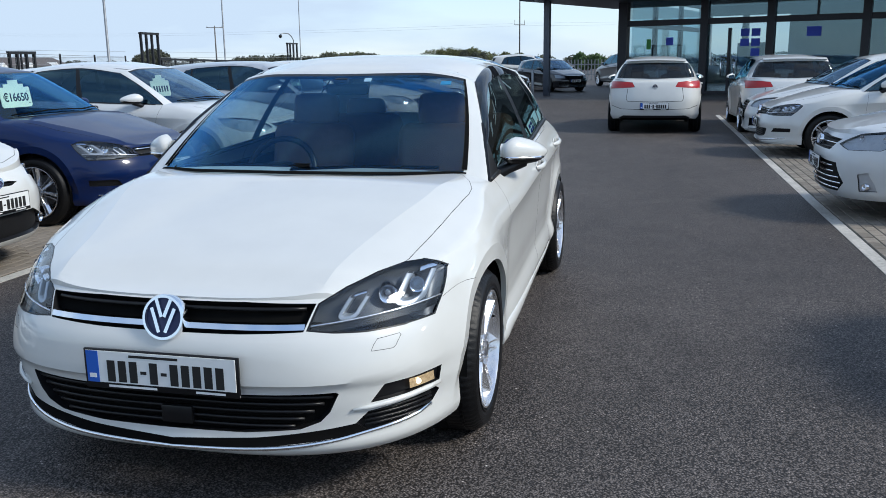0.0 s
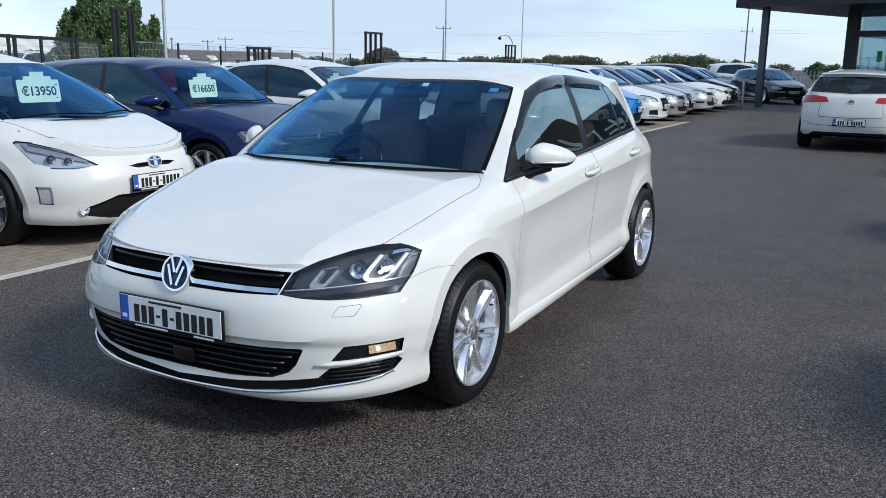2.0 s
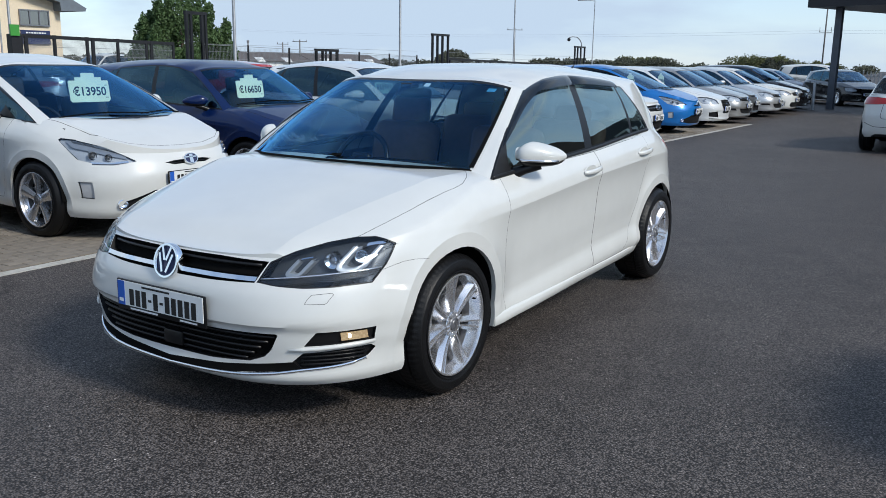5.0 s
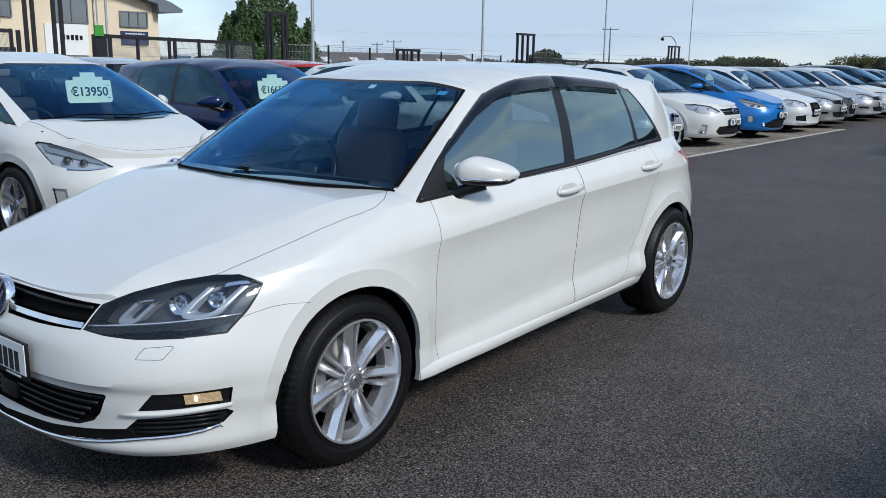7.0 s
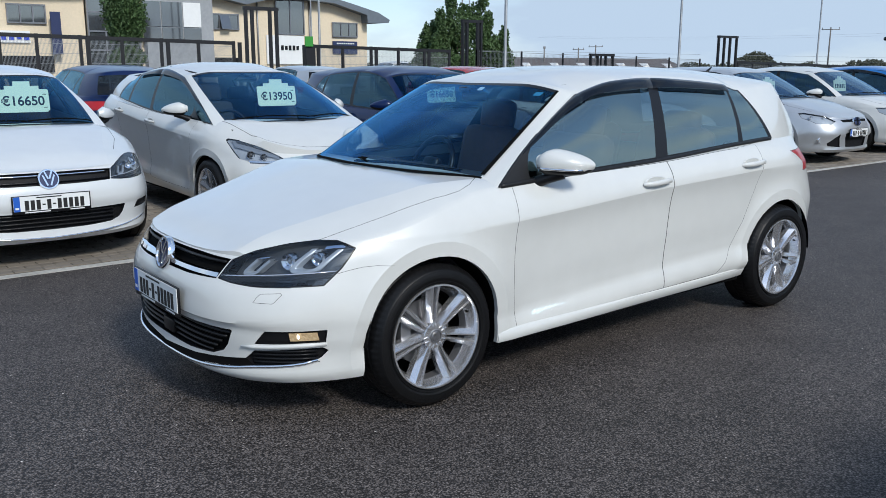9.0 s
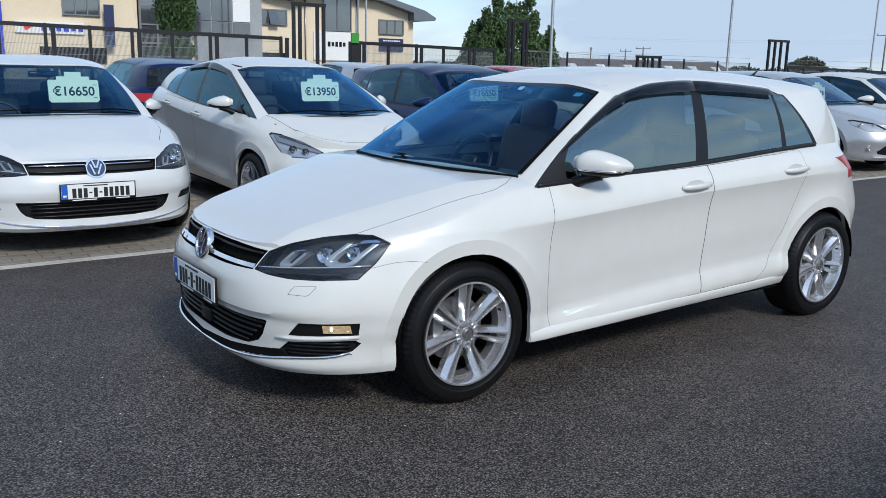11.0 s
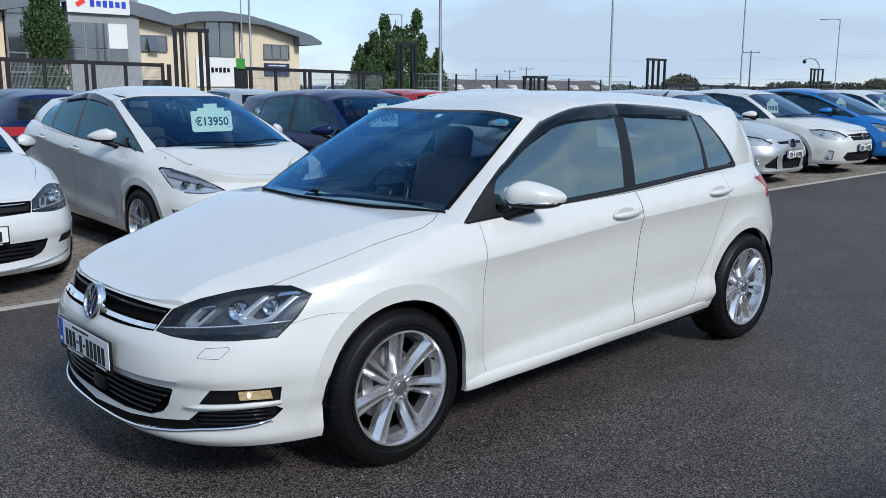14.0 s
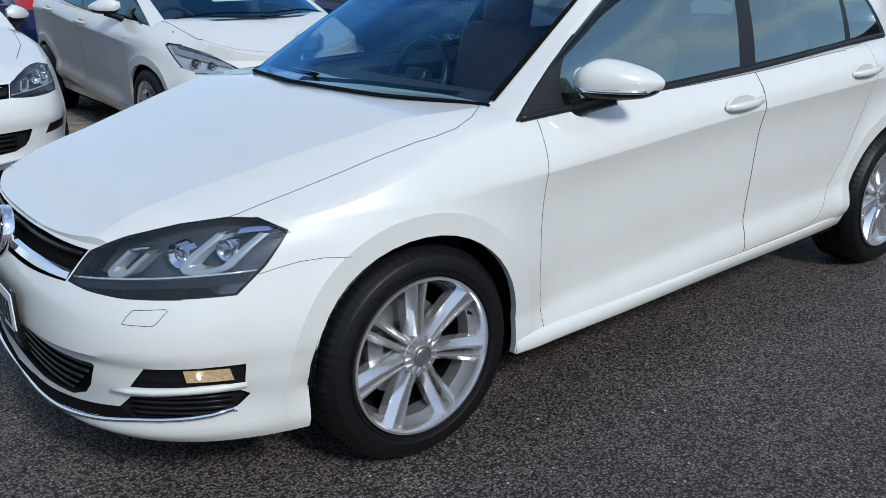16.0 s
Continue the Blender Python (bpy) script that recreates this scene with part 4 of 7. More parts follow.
def underbody(car, sp):
    bm = bmesh.new()
    y0, y1 = sp["yf"][0][1] + 0.15, sp["yr"][0][1] - 0.12
    ra = sp["arch_r"]
    prism(bm, [(y0, 0.21), (-ra, 0.215), (-ra, 0.62), (ra, 0.62), (ra, 0.20), (sp["wb"] - ra, 0.20), (sp["wb"] - ra, 0.62), (sp["wb"] + ra, 0.62), (sp["wb"] + ra, 0.24), (y1, 0.30),
               (y1, 0.50), (sp["wb"] + ra, 0.66), (-ra, 0.66), (y0, 0.50)], -0.60, 0.60, 0)
    for s in (1, -1):
        for yw in (0, sp["wb"]):
            n = 18
            a = [(yw + (ra + 0.004) * math.cos(math.pi * k / n), sp["arch_z"] + (ra + 0.004) * math.sin(math.pi * k / n)) for k in range(n + 1)]
            rows = [[bm.verts.new((s * x, p[0], p[1])) for p in a] for x in (0.45, sp["W"] - 0.035)]
            for k in range(n):
                bm.faces.new((rows[0][k], rows[0][k + 1], rows[1][k + 1], rows[1][k]))
        prism(bm, [(ra + 0.01, 0.21), (sp["wb"] - ra - 0.01, 0.22), (sp["wb"] - ra - 0.01, 0.34), (ra + 0.01, 0.34)], s * 0.58, s * (sp["W"] - 0.075), 0)
    part("underbody", bm, LINER, car, smooth=False)

# ---------------------------------------------------------------- kinds of car
def panes(s, k):
    """Which part of the cabin's shell lies at column s (0 front middle to 8 rear middle) and height k."""
    if s < 2:
        return 3 if 0.03 < k < 0.95 else 4 if k < 0.97 else 1
    if s < 3:
        return 1 if s > 2.12 or k > 0.97 else 4
    if s < 6:
        if k < 0.05 or k > 0.94:
            return 4 if k > 0.02 and k < 0.975 else 1 if k > 0.5 else 0
        if 4.0 <= s < 4.12:
            return 9
        if 5.0 <= s < 5.1 or 5.88 < s or s < 3.05:
            return 4
        return 5 if s < 4 else 6 if s < 5 else 7
    return 8 if 0.05 < k < 0.86 and s > 6.82 else 1


HATCH = dict(
    W=0.897, wb=2.637, track=1.535, ya=0.25, yb=2.45, arch_r=0.343, arch_z=0.327, spin=0.0,
    wheel=("seven_twin_spoke_fine", 0.317, 0.226, 0.225, 288, 7, True, 0.2),
    yf=[(0.18, -0.80), (0.205, -0.845), (0.235, -0.862), (0.25, -0.855), (0.28, -0.850), (0.36, -0.855), (0.425, -0.856), (0.448, -0.877), (0.50, -0.873), (0.56, -0.865), (0.62, -0.835), (0.69, -0.79), (0.75, -0.70), (0.80, -0.62)],
    yr=[(0.2, 3.25), (0.3, 3.33), (0.45, 3.385), (0.6, 3.385), (0.8, 3.365), (0.95, 3.35), (1.05, 3.32)],
    nf=[(0.17, 3.1), (0.45, 3.4), (0.6, 3.1), (0.74, 2.8), (0.85, 2.6)], nr=[(0.2, 3.4), (0.6, 3.5), (0.75, 3.1), (0.85, 2.7), (0.93, 2.4), (1.0, 2.25)],
    prof=[(-0.62, -0.055), (-0.56, -0.022), (-0.52, -0.012), (-0.49, -0.014), (-0.44, -0.018), (-0.38, -0.008), (-0.25, -0.001), (-0.10, -0.003), (0, 0), (0.03, -0.006), (0.07, -0.022), (0.11, -0.050), (0.15, -0.084), (0.22, -0.14)], scoop=0.017,
    zc=[(-0.6, 0.72), (0.0, 0.745), (0.43, 0.77), (1.53, 0.84), (2.36, 0.87), (3.4, 0.90)],
    plan=[(0.25, 0.99), (0.9, 1.0), (1.8, 1.0), (2.45, 0.985)],
    zbot=[(-0.88, 0.19), (-0.4, 0.20), (0.34, 0.222), (2.18, 0.245), (3.0, 0.26), (3.4, 0.30)],
    ztop=[(-0.86, 0.693), (-0.72, 0.70), (-0.55, 0.745), (-0.36, 0.785), (-0.1, 0.85), (0.2, 0.902), (0.42, 0.923), (1.52, 0.965), (2.29, 1.0), (2.6, 0.985), (3.0, 0.98), (3.4, 0.97)],
    hoodz=[(-0.86, 0.69), (-0.76, 0.705), (-0.6, 0.775), (-0.3, 0.865), (0.0, 0.945), (0.1, 0.968), (0.5, 0.985)], hood_p=4, fold=[(-0.9, 0.44), (-0.735, 0.470), (-0.6, 0.490), (-0.466, 0.515), (-0.24, 0.575), (0.0, 0.645), (0.35, 0.70), (1.0, 0.71)],
    base=[(0, 0.10, 0.975), (0.40, 0.17, 0.968), (0.70, 0.37, 0.948), (0.805, 0.40, 0.920), (0.81, 1.485, 0.965), (0.787, 2.255, 1.012), (0.768, 2.63, 1.028), (0.57, 3.18, 1.03), (0, 3.33, 1.005)],
    top=[(0, 0.93, 1.372), (0.36, 0.96, 1.375), (0.57, 1.01, 1.343), (0.60, 1.10, 1.326), (0.575, 1.655, 1.395), (0.585, 2.35, 1.352), (0.60, 2.47, 1.325), (0.50, 3.00, 1.35), (0, 3.13, 1.37)], top_more=[(3.45, (0.604, 1.34, 1.380))],
    roofz=[(0.93, 1.372), (1.1, 1.415), (1.4, 1.45), (1.75, 1.456), (2.3, 1.445), (2.8, 1.41), (3.1, 1.375)],
    deckz=[(2.6, 1.0), (3.4, 0.98)], bulge=0.02,
    cols=(6, 10, 4, 20, 18, 10, 6, 12), rows=(0, 0.02, 0.05, 0.12, 0.25, 0.4, 0.55, 0.7, 0.86, 0.94, 0.97, 1.0), pane=panes,
    mirror=(1.003, 0.655, 1.018), mirror_in=0.815,
    grille=[(-0.02, 0.600), (0.25, 0.602), (0.445, 0.608), (0.468, 0.684), (0.25, 0.690), (-0.02, 0.688)],
    intake=[(-0.02, 0.278), (0.25, 0.281), (0.427, 0.294), (0.49, 0.318), (0.52, 0.350), (0.548, 0.410), (0.54, 0.415), (-0.02, 0.405)],
    lamp=[(0.452, 0.610), (0.529, 0.600), (0.621, 0.594), (0.723, 0.595), (0.782, 0.602), (0.795, 0.635), (0.799, 0.725), (0.785, 0.745), (0.735, 0.760), (0.692, 0.7595), (0.611, 0.749), (0.540, 0.722), (0.473, 0.684)],
    lamp_side=[(-0.75, 0.594), (-0.68, 0.5947), (-0.496, 0.599), (-0.42, 0.661), (-0.354, 0.732), (-0.350, 0.738), (-0.396, 0.764), (-0.44, 0.766), (-0.75, 0.70)],
    fog=[(0.632, 0.366), (0.800, 0.372), (0.808, 0.424), (0.672, 0.422)],
    tail=[(0.36, 0.868), (0.60, 0.845), (0.83, 0.825), (0.83, 0.955), (0.62, 0.962), (0.42, 0.950)],
    doors=[[(0.467, 0.268), (1.530, 0.290), (1.545, 1.015), (0.488, 0.985), (0.473, 0.92), (0.457, 0.85), (0.446, 0.75), (0.441, 0.60), (0.445, 0.45)],
           [(1.5302, 0.290), (2.00, 0.300), (2.09, 0.36), (2.24, 0.57), (2.33, 0.75), (2.38, 0.90), (2.39, 1.08), (1.5452, 1.015)]],
    handles=[(1.405, 0.872), (2.27, 0.912)], plate_f=(-0.872, 0.478, 0), plate_r=(3.39, 0.52, 0), badge_f=(-0.842, 0.644, 0.074, -14), badge_r=(3.335, 0.88, 0.05, 0), visor=False)


def scaled(sp, k):
    """The same car stretched in height above the axle."""
    out = dict(sp)
    for n in ("zc", "zbot", "ztop", "hoodz", "roofz", "deckz"):
        out[n] = [(u, v * k) for u, v in sp[n]]
    for n in ("yf", "yr", "nf", "nr"):
        out[n] = [(u * k, v) for u, v in sp[n]]
    for n in ("base", "top"):
        out[n] = [(x, y, z * k) for x, y, z in sp[n]]
    for n in ("grille", "intake", "lamp", "fog", "tail"):
        out[n] = [(x, z * k) for x, z in sp[n]]
    out["doors"] = [[(y, z * k) for y, z in d] for d in sp["doors"]]
    out["handles"] = [(y, z * k) for y, z in sp["handles"]]
    out["mirror"] = (sp["mirror"][0], sp["mirror"][1], sp["mirror"][2] * k)
    for n in ("plate_f", "plate_r"):
        out[n] = (sp[n][0], sp[n][1] * k, sp[n][2])
    for n in ("badge_f", "badge_r"):
        y, z, r, t = sp[n]
        out[n] = (y, z * k, r, t)
    return out


GOLF_FAR = dict(HATCH, golf_lamp=True, wheel=("seven_twin_spoke", 0.317, 0.226, 0.225, 40, 7, True, 0.2), cols=(4, 6, 3, 16, 12, 8, 4, 8))
FIVE = ("five_spoke", 0.317, 0.222, 0.215, 40, 5, False, 0.2)
TEN = ("ten_spoke", 0.325, 0.222, 0.215, 40, 10, False, 0.2)

LIFTBACK = dict(
    GOLF_FAR, top_more=(), golf_lamp=False, oval=True, visors=True, nr=[(0.2, 3.4), (0.6, 3.6), (1.0, 3.2)], W=0.873, wb=2.70, track=1.50, yb=2.5, wheel=FIVE, arch_r=0.335,
    yf=[(0.17, -0.80), (0.24, -0.875), (0.40, -0.90), (0.52, -0.905), (0.62, -0.88), (0.70, -0.83), (0.78, -0.70), (0.84, -0.6)],
    yr=[(0.2, 3.30), (0.3, 3.45), (0.5, 3.53), (0.8, 3.52), (1.0, 3.47), (1.2, 3.40)],
    nf=[(0.17, 2.8), (0.45, 2.9), (0.7, 2.5), (0.85, 2.4)],
    zc=[(-0.6, 0.72), (0.0, 0.76), (0.43, 0.80), (1.53, 0.88), (2.36, 0.95), (3.4, 1.0)],
    ztop=[(-0.9, 0.70), (-0.70, 0.725), (-0.45, 0.80), (-0.1, 0.88), (0.25, 0.945), (1.3, 0.985), (2.3, 1.05), (2.8, 1.09), (3.2, 1.12), (3.5, 1.10)],
    hoodz=[(-0.9, 0.70), (-0.8, 0.74), (-0.6, 0.83), (-0.3, 0.93), (-0.05, 0.99), (0.5, 1.02)], hood_p=3.2,
    base=[(0, -0.26, 0.955), (0.40, -0.19, 0.950), (0.66, -0.04, 0.935), (0.765, 0.02, 0.918), (0.79, 1.50, 0.985), (0.765, 2.25, 1.05), (0.72, 2.75, 1.09), (0.60, 3.30, 1.13), (0, 3.44, 1.14)],
    top=[(0, 0.92, 1.40), (0.36, 0.96, 1.40), (0.56, 1.0, 1.364), (0.59, 1.10, 1.352), (0.57, 1.62, 1.42), (0.58, 2.25, 1.37), (0.60, 2.62, 1.28), (0.52, 2.95, 1.34), (0, 3.05, 1.36)],
    roofz=[(0.92, 1.40), (1.2, 1.455), (1.5, 1.485), (1.8, 1.48), (2.4, 1.44), (3.05, 1.36)], deckz=[(2.6, 1.10), (3.6, 1.14)],
    mirror=(0.985, 0.55, 1.05), mirror_in=0.80,
    grille=[(-0.02, 0.615), (0.16, 0.610), (0.24, 0.630), (0.16, 0.642), (-0.02, 0.650)],
    intake=[(-0.02, 0.235), (0.42, 0.245), (0.60, 0.28), (0.56, 0.34), (0.36, 0.42), (-0.02, 0.42)],
    lamp=[(0.47, 0.655), (0.60, 0.625), (0.74, 0.63), (0.80, 0.69), (0.79, 0.79), (0.74, 0.80), (0.60, 0.74)], lamp_x=0.69,
    lamp_front=[(0.45, 0.652), (0.60, 0.625), (0.70, 0.628), (0.70, 0.810), (0.60, 0.760), (0.52, 0.705)],
    lamp_side=[(-0.90, 0.62), (-0.60, 0.630), (-0.44, 0.665), (-0.24, 0.812), (-0.25, 0.825), (-0.40, 0.812), (-0.50, 0.798), (-0.90, 0.70)],
    fog=[(0.715, 0.36), (0.762, 0.365), (0.778, 0.495), (0.728, 0.495)], fog_light=True, pods=[(0.575, 0.315, 0.042)], fold=[(-0.9, 0.55), (-0.5, 0.60), (0.0, 0.66), (1.0, 0.70)],
    doors=[[(0.44, 0.30), (1.46, 0.32), (1.50, 0.34), (1.48, 1.05), (0.32, 1.00), (0.36, 0.8)],
           [(1.51, 0.34), (2.10, 0.34), (2.30, 0.57), (2.40, 0.76), (2.47, 0.95), (2.47, 1.13), (1.49, 1.05)]],
    handles=[(1.36, 0.90), (2.32, 0.97)], plate_f=(-0.905, 0.50, 0), plate_r=(3.53, 0.72, 0), badge_f=(-0.885, 0.648, 0.05, -15), badge_r=(3.5, 1.0, 0.05, 0))

SALOON = dict(
    GOLF_FAR, top_more=(), golf_lamp=False, oval=True, nr=[(0.2, 3.4), (0.6, 3.6), (1.0, 3.2)], W=0.905, wb=2.775, track=1.55, yb=2.6, wheel=TEN, arch_r=0.345,
    yf=[(0.17, -0.82), (0.24, -0.90), (0.40, -0.93), (0.55, -0.93), (0.66, -0.90), (0.75, -0.82), (0.82, -0.70)],
    yr=[(0.2, 3.72), (0.3, 3.82), (0.5, 3.87), (0.8, 3.85), (0.98, 3.80), (1.1, 3.70)],
    nf=[(0.17, 2.9), (0.45, 3.1), (0.7, 2.7), (0.85, 2.5)],
    zc=[(-0.6, 0.74), (0.0, 0.77), (0.43, 0.79), (1.53, 0.84), (2.5, 0.88), (3.8, 0.92)],
    ztop=[(-0.93, 0.74), (-0.70, 0.76), (-0.45, 0.81), (-0.1, 0.87), (0.35, 0.935), (1.5, 0.965), (2.4, 1.0), (2.8, 1.02), (3.4, 1.03), (3.9, 1.0)],
    hoodz=[(-0.93, 0.74), (-0.8, 0.775), (-0.6, 0.83), (-0.3, 0.90), (0.05, 0.965), (0.5, 1.0)], hood_p=4,
    base=[(0, 0.06, 0.975), (0.40, 0.13, 0.968), (0.70, 0.34, 0.95), (0.80, 0.40, 0.93), (0.82, 1.50, 0.962), (0.80, 2.35, 0.998), (0.76, 2.85, 1.02), (0.66, 3.10, 1.03), (0, 3.25, 1.045)],
    top=[(0, 0.95, 1.385), (0.36, 0.98, 1.385), (0.565, 1.03, 1.352), (0.595, 1.13, 1.338), (0.575, 1.68, 1.40), (0.585, 2.25, 1.36), (0.61, 2.50, 1.28), (0.52, 2.62, 1.365), (0, 2.72, 1.39)],
    roofz=[(0.95, 1.385), (1.2, 1.435), (1.55, 1.465), (1.9, 1.462), (2.4, 1.42), (2.72, 1.385)], deckz=[(2.6, 1.05), (3.4, 1.05), (3.8, 1.02), (3.9, 1.0)],
    mirror=(1.02, 0.70, 1.02), mirror_in=0.83,
    grille=[(-0.02, 0.60), (0.36, 0.60), (0.44, 0.70), (-0.02, 0.72)],
    intake=[(-0.02, 0.24), (0.50, 0.25), (0.58, 0.33), (0.50, 0.50), (-0.02, 0.52)], chrome_bars=True,
    lamp=[(0.45, 0.66), (0.58, 0.615), (0.76, 0.625), (0.82, 0.70), (0.82, 0.78), (0.72, 0.79), (0.56, 0.755)],
    fog=[(0.68, 0.27), (0.765, 0.28), (0.745, 0.44), (0.69, 0.42)], fog_light=True, pods=[(0.715, 0.315, 0.034)],
    tail=[(0.42, 0.82), (0.84, 0.80), (0.84, 0.96), (0.45, 0.95)],
    doors=[[(0.46, 0.30), (1.50, 0.32), (1.54, 0.34), (1.52, 1.02), (0.40, 0.99), (0.42, 0.93)],
           [(1.55, 0.34), (2.12, 0.34), (2.33, 0.57), (2.45, 0.78), (2.50, 0.95), (2.50, 1.08), (1.53, 1.02)]],
    handles=[(1.40, 0.87), (2.38, 0.90)], plate_f=(-0.935, 0.47, 0), plate_r=(3.87, 0.78, 0), badge_f=(-0.915, 0.665, 0.05, -12), badge_r=(3.85, 0.92, 0.05, 0))

PLAIN_SALOON = dict(SALOON, chrome_bars=False, intake=[(-0.02, 0.24), (0.46, 0.25), (0.55, 0.31), (0.50, 0.40), (-0.02, 0.41)])
FOCUS = dict(GOLF_FAR, golf_lamp=False, oval=True, wheel=TEN,
             grille=[(-0.02, 0.640), (0.34, 0.640), (0.37, 0.675), (-0.02, 0.684)],
             intake=[(-0.02, 0.26), (0.27, 0.27), (0.33, 0.47), (-0.02, 0.56)],
             fog=[(0.40, 0.27), (0.60, 0.29), (0.62, 0.33), (0.45, 0.47)], pods=[(0.70, 0.38, 0.040)],
             lamp=[(0.47, 0.655), (0.56, 0.61), (0.72, 0.62), (0.80, 0.70), (0.79, 0.765), (0.72, 0.775), (0.58, 0.735)])
SINGLE_FRAME = dict(GOLF_FAR, golf_lamp=False, wheel=TEN,
                    grille=[(-0.02, 0.36), (0.22, 0.37), (0.34, 0.55), (0.30, 0.68), (-0.02, 0.69)],
                    intake=[(0.46, 0.28), (0.70, 0.30), (0.72, 0.40), (0.52, 0.42)],
                    fog=[(0.46, 0.235), (0.7, 0.245), (0.7, 0.26), (0.46, 0.25)], badge_f=(-0.86, 0.60, 0.01, -10))
TAIL = dict(GOLF_FAR, boot_seams=True, yr=[(0.2, 3.25), (0.3, 3.34), (0.45, 3.385), (0.6, 3.385), (0.8, 3.355), (0.95, 3.31), (1.05, 3.25)],
            nr=[(0.2, 3.6), (0.6, 4.0), (0.9, 3.6), (1.0, 3.3)],
            base=HATCH["base"][:6] + [(0.785, 2.70, 1.03), (0.69, 3.14, 1.03), (0, 3.25, 1.005)],
            top=HATCH["top"][:6] + [(0.61, 2.52, 1.32), (0.56, 3.0, 1.355), (0, 3.12, 1.375)],
            tail=[(0.37, 0.875), (0.60, 0.858), (0.83, 0.845), (0.83, 0.985), (0.62, 0.985), (0.42, 0.965)])
SUV = scaled(dict(GOLF_FAR, top_more=(), golf_lamp=False, wheel=TEN, grille=[(-0.02, 0.58), (0.44, 0.59), (0.48, 0.67), (-0.02, 0.684)]), 1.16)
LOW_SUV = scaled(dict(GOLF_FAR, top_more=(), golf_lamp=False, wheel=TEN), 1.07)
SUV["wheel"] = ("suv_ten_spoke", 0.35, 0.225, 0.23, 36, 10, False, 0.2)
SUV["arch_r"], SUV["arch_z"] = 0.375, 0.36


def make_car(name, sp, colour, m, label, fine=0.6, hero=False, seats=None, rear_plate=True, group=""):
    car = root(name, m)
    tagged(car, label, "car", group)
    body = Body(sp).build(fine)
    if sp.get("boot_seams"):        # tailgate shut lines and the plate's recess
        for x0, z0, x1, z1 in ((-0.01, 0.60, 0.50, 0.615), (0.50, 0.615, 0.53, 0.66), (0.53, 0.66, 0.50, 0.86), (-0.01, 0.455, 0.62, 0.47), (0.62, 0.47, 0.80, 0.53)):
            d = Vector((x1 - x0, z1 - z0)).normalized() * 0.004
            body.region([(x0 - d.y, z0 + d.x), (x0 + d.y, z0 - d.x), (x1 + d.y, z1 - d.x), (x1 - d.y, z1 + d.x)], 1, "rear", 2)
    if "lamp_front" in sp:
        body.wrapped_lamp(sp["lamp_front"], sp["lamp_side"], 10, sp["lamp_x"], False)
    elif hero or (sp.get("golf_lamp") and fine >= 0.8):
        body.wrapped_lamp([(0.452, 0.610), (0.529, 0.600), (0.621, 0.594), (0.725, 0.5947), (0.725, 0.7634), (0.676, 0.7635), (0.611, 0.750), (0.540, 0.723), (0.473, 0.684)], sp["lamp_side"], 10)
    else:
        body.region(sp["lamp"], 1, "lamp", 10, gap=0.004)
    body.region(sp["grille"], 1, "front", 11, depth=0.03, gap_id=12)
    body.region(sp["intake"], 1, "front", 13, depth=0.03, gap_id=12)
    body.region(sp["fog"], 1, "front", 14, depth=0.015, gap_id=12)
    body.region(sp["tail"], 1, "rear", 15, gap=0.003)
    body.region([(-0.02, 0.15), (0.58, 0.15), (0.66, 0.30), (0.58, 0.345), (-0.02, 0.345)], 1, "rear", 23)
    for i, d in enumerate(sp["doors"]):
        body.region(d, 0, "side", 16 + i, gap=0.0023)
    if hero:
        golf_regions(body)
    elif sp.get("visors"):      # front edge of the bonnet, and its sides
        seam = [(-0.01, -0.77), (0.25, -0.755), (0.45, -0.69), (0.56, -0.60), (0.62, -0.45), (0.66, -0.22), (0.69, 0.0)]
        for (x0, y0), (x1, y1) in zip(seam, seam[1:]):
            d = Vector((x1 - x0, y1 - y0)).normalized() * 0.0018
            body.region([(x0 - d.y, y0 + d.x), (x0 + d.y, y0 - d.x), (x1 + d.y, y1 - d.x), (x1 - d.y, y1 + d.x)], 2, "top", 2)
    else:       # bonnet seams
        y0 = body.yf(0.72) + 0.10
        seam = [(0.60, y0 + 0.22), (0.70, y0 + 0.50), (0.735, y0 + 0.80)]
        for (x0, y0), (x1, y1) in zip(seam, seam[1:]):
            d = Vector((x1 - x0, y1 - y0)).normalized() * 0.0018
            body.region([(x0 - d.y, y0 + d.x), (x0 + d.y, y0 - d.x), (x1 + d.y, y1 - d.x), (x1 - d.y, y1 + d.x)], 2, "top", 2)
    glass = TINTED if hero else SIDEGLASS
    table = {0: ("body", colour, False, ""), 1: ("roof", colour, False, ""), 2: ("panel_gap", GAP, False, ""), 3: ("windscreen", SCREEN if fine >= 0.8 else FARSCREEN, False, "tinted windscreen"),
             4: ("window_trim", TRIM, False, ""), 5: ("side_window", glass, True, ""), 6: ("side_window", glass, True, ""), 7: ("quarter_window", glass, True, ""),
             8: ("rear_window", REARGLASS, False, ""), 9: ("pillar_trim", TRIM, True, ""), 10: ("headlight", CLEAR, True, "clear headlight lens"), 11: ("grille", LINER if hero else PLASTIC, False, "black grille"),
             12: ("grille_surround", TRIM, False, ""), 13: ("air_intake", LINER if hero else PLASTIC, False, "black lower air intake"), 14: ("fog_lamp", LAMPLIGHT if sp.get("fog_light") else TRIM, True, ""),
             15: ("tail_light", REDLENS, True, "red tail light"), 16: ("front_door", colour, True, ""), 17: ("rear_door", colour, True, ""),
             18: ("bonnet", colour, False, ""), 19: ("lower_grille", PLASTIC, True, ""), 20: ("washer_cover", colour, True, ""), 22: ("lower_grille", LINER, False, ""), 23: ("rear_valance", PLASTIC, False, "black rear bumper valance")}
    made = body.emit(car, table)
    golf = hero or (sp.get("golf_lamp") and fine >= 0.8)
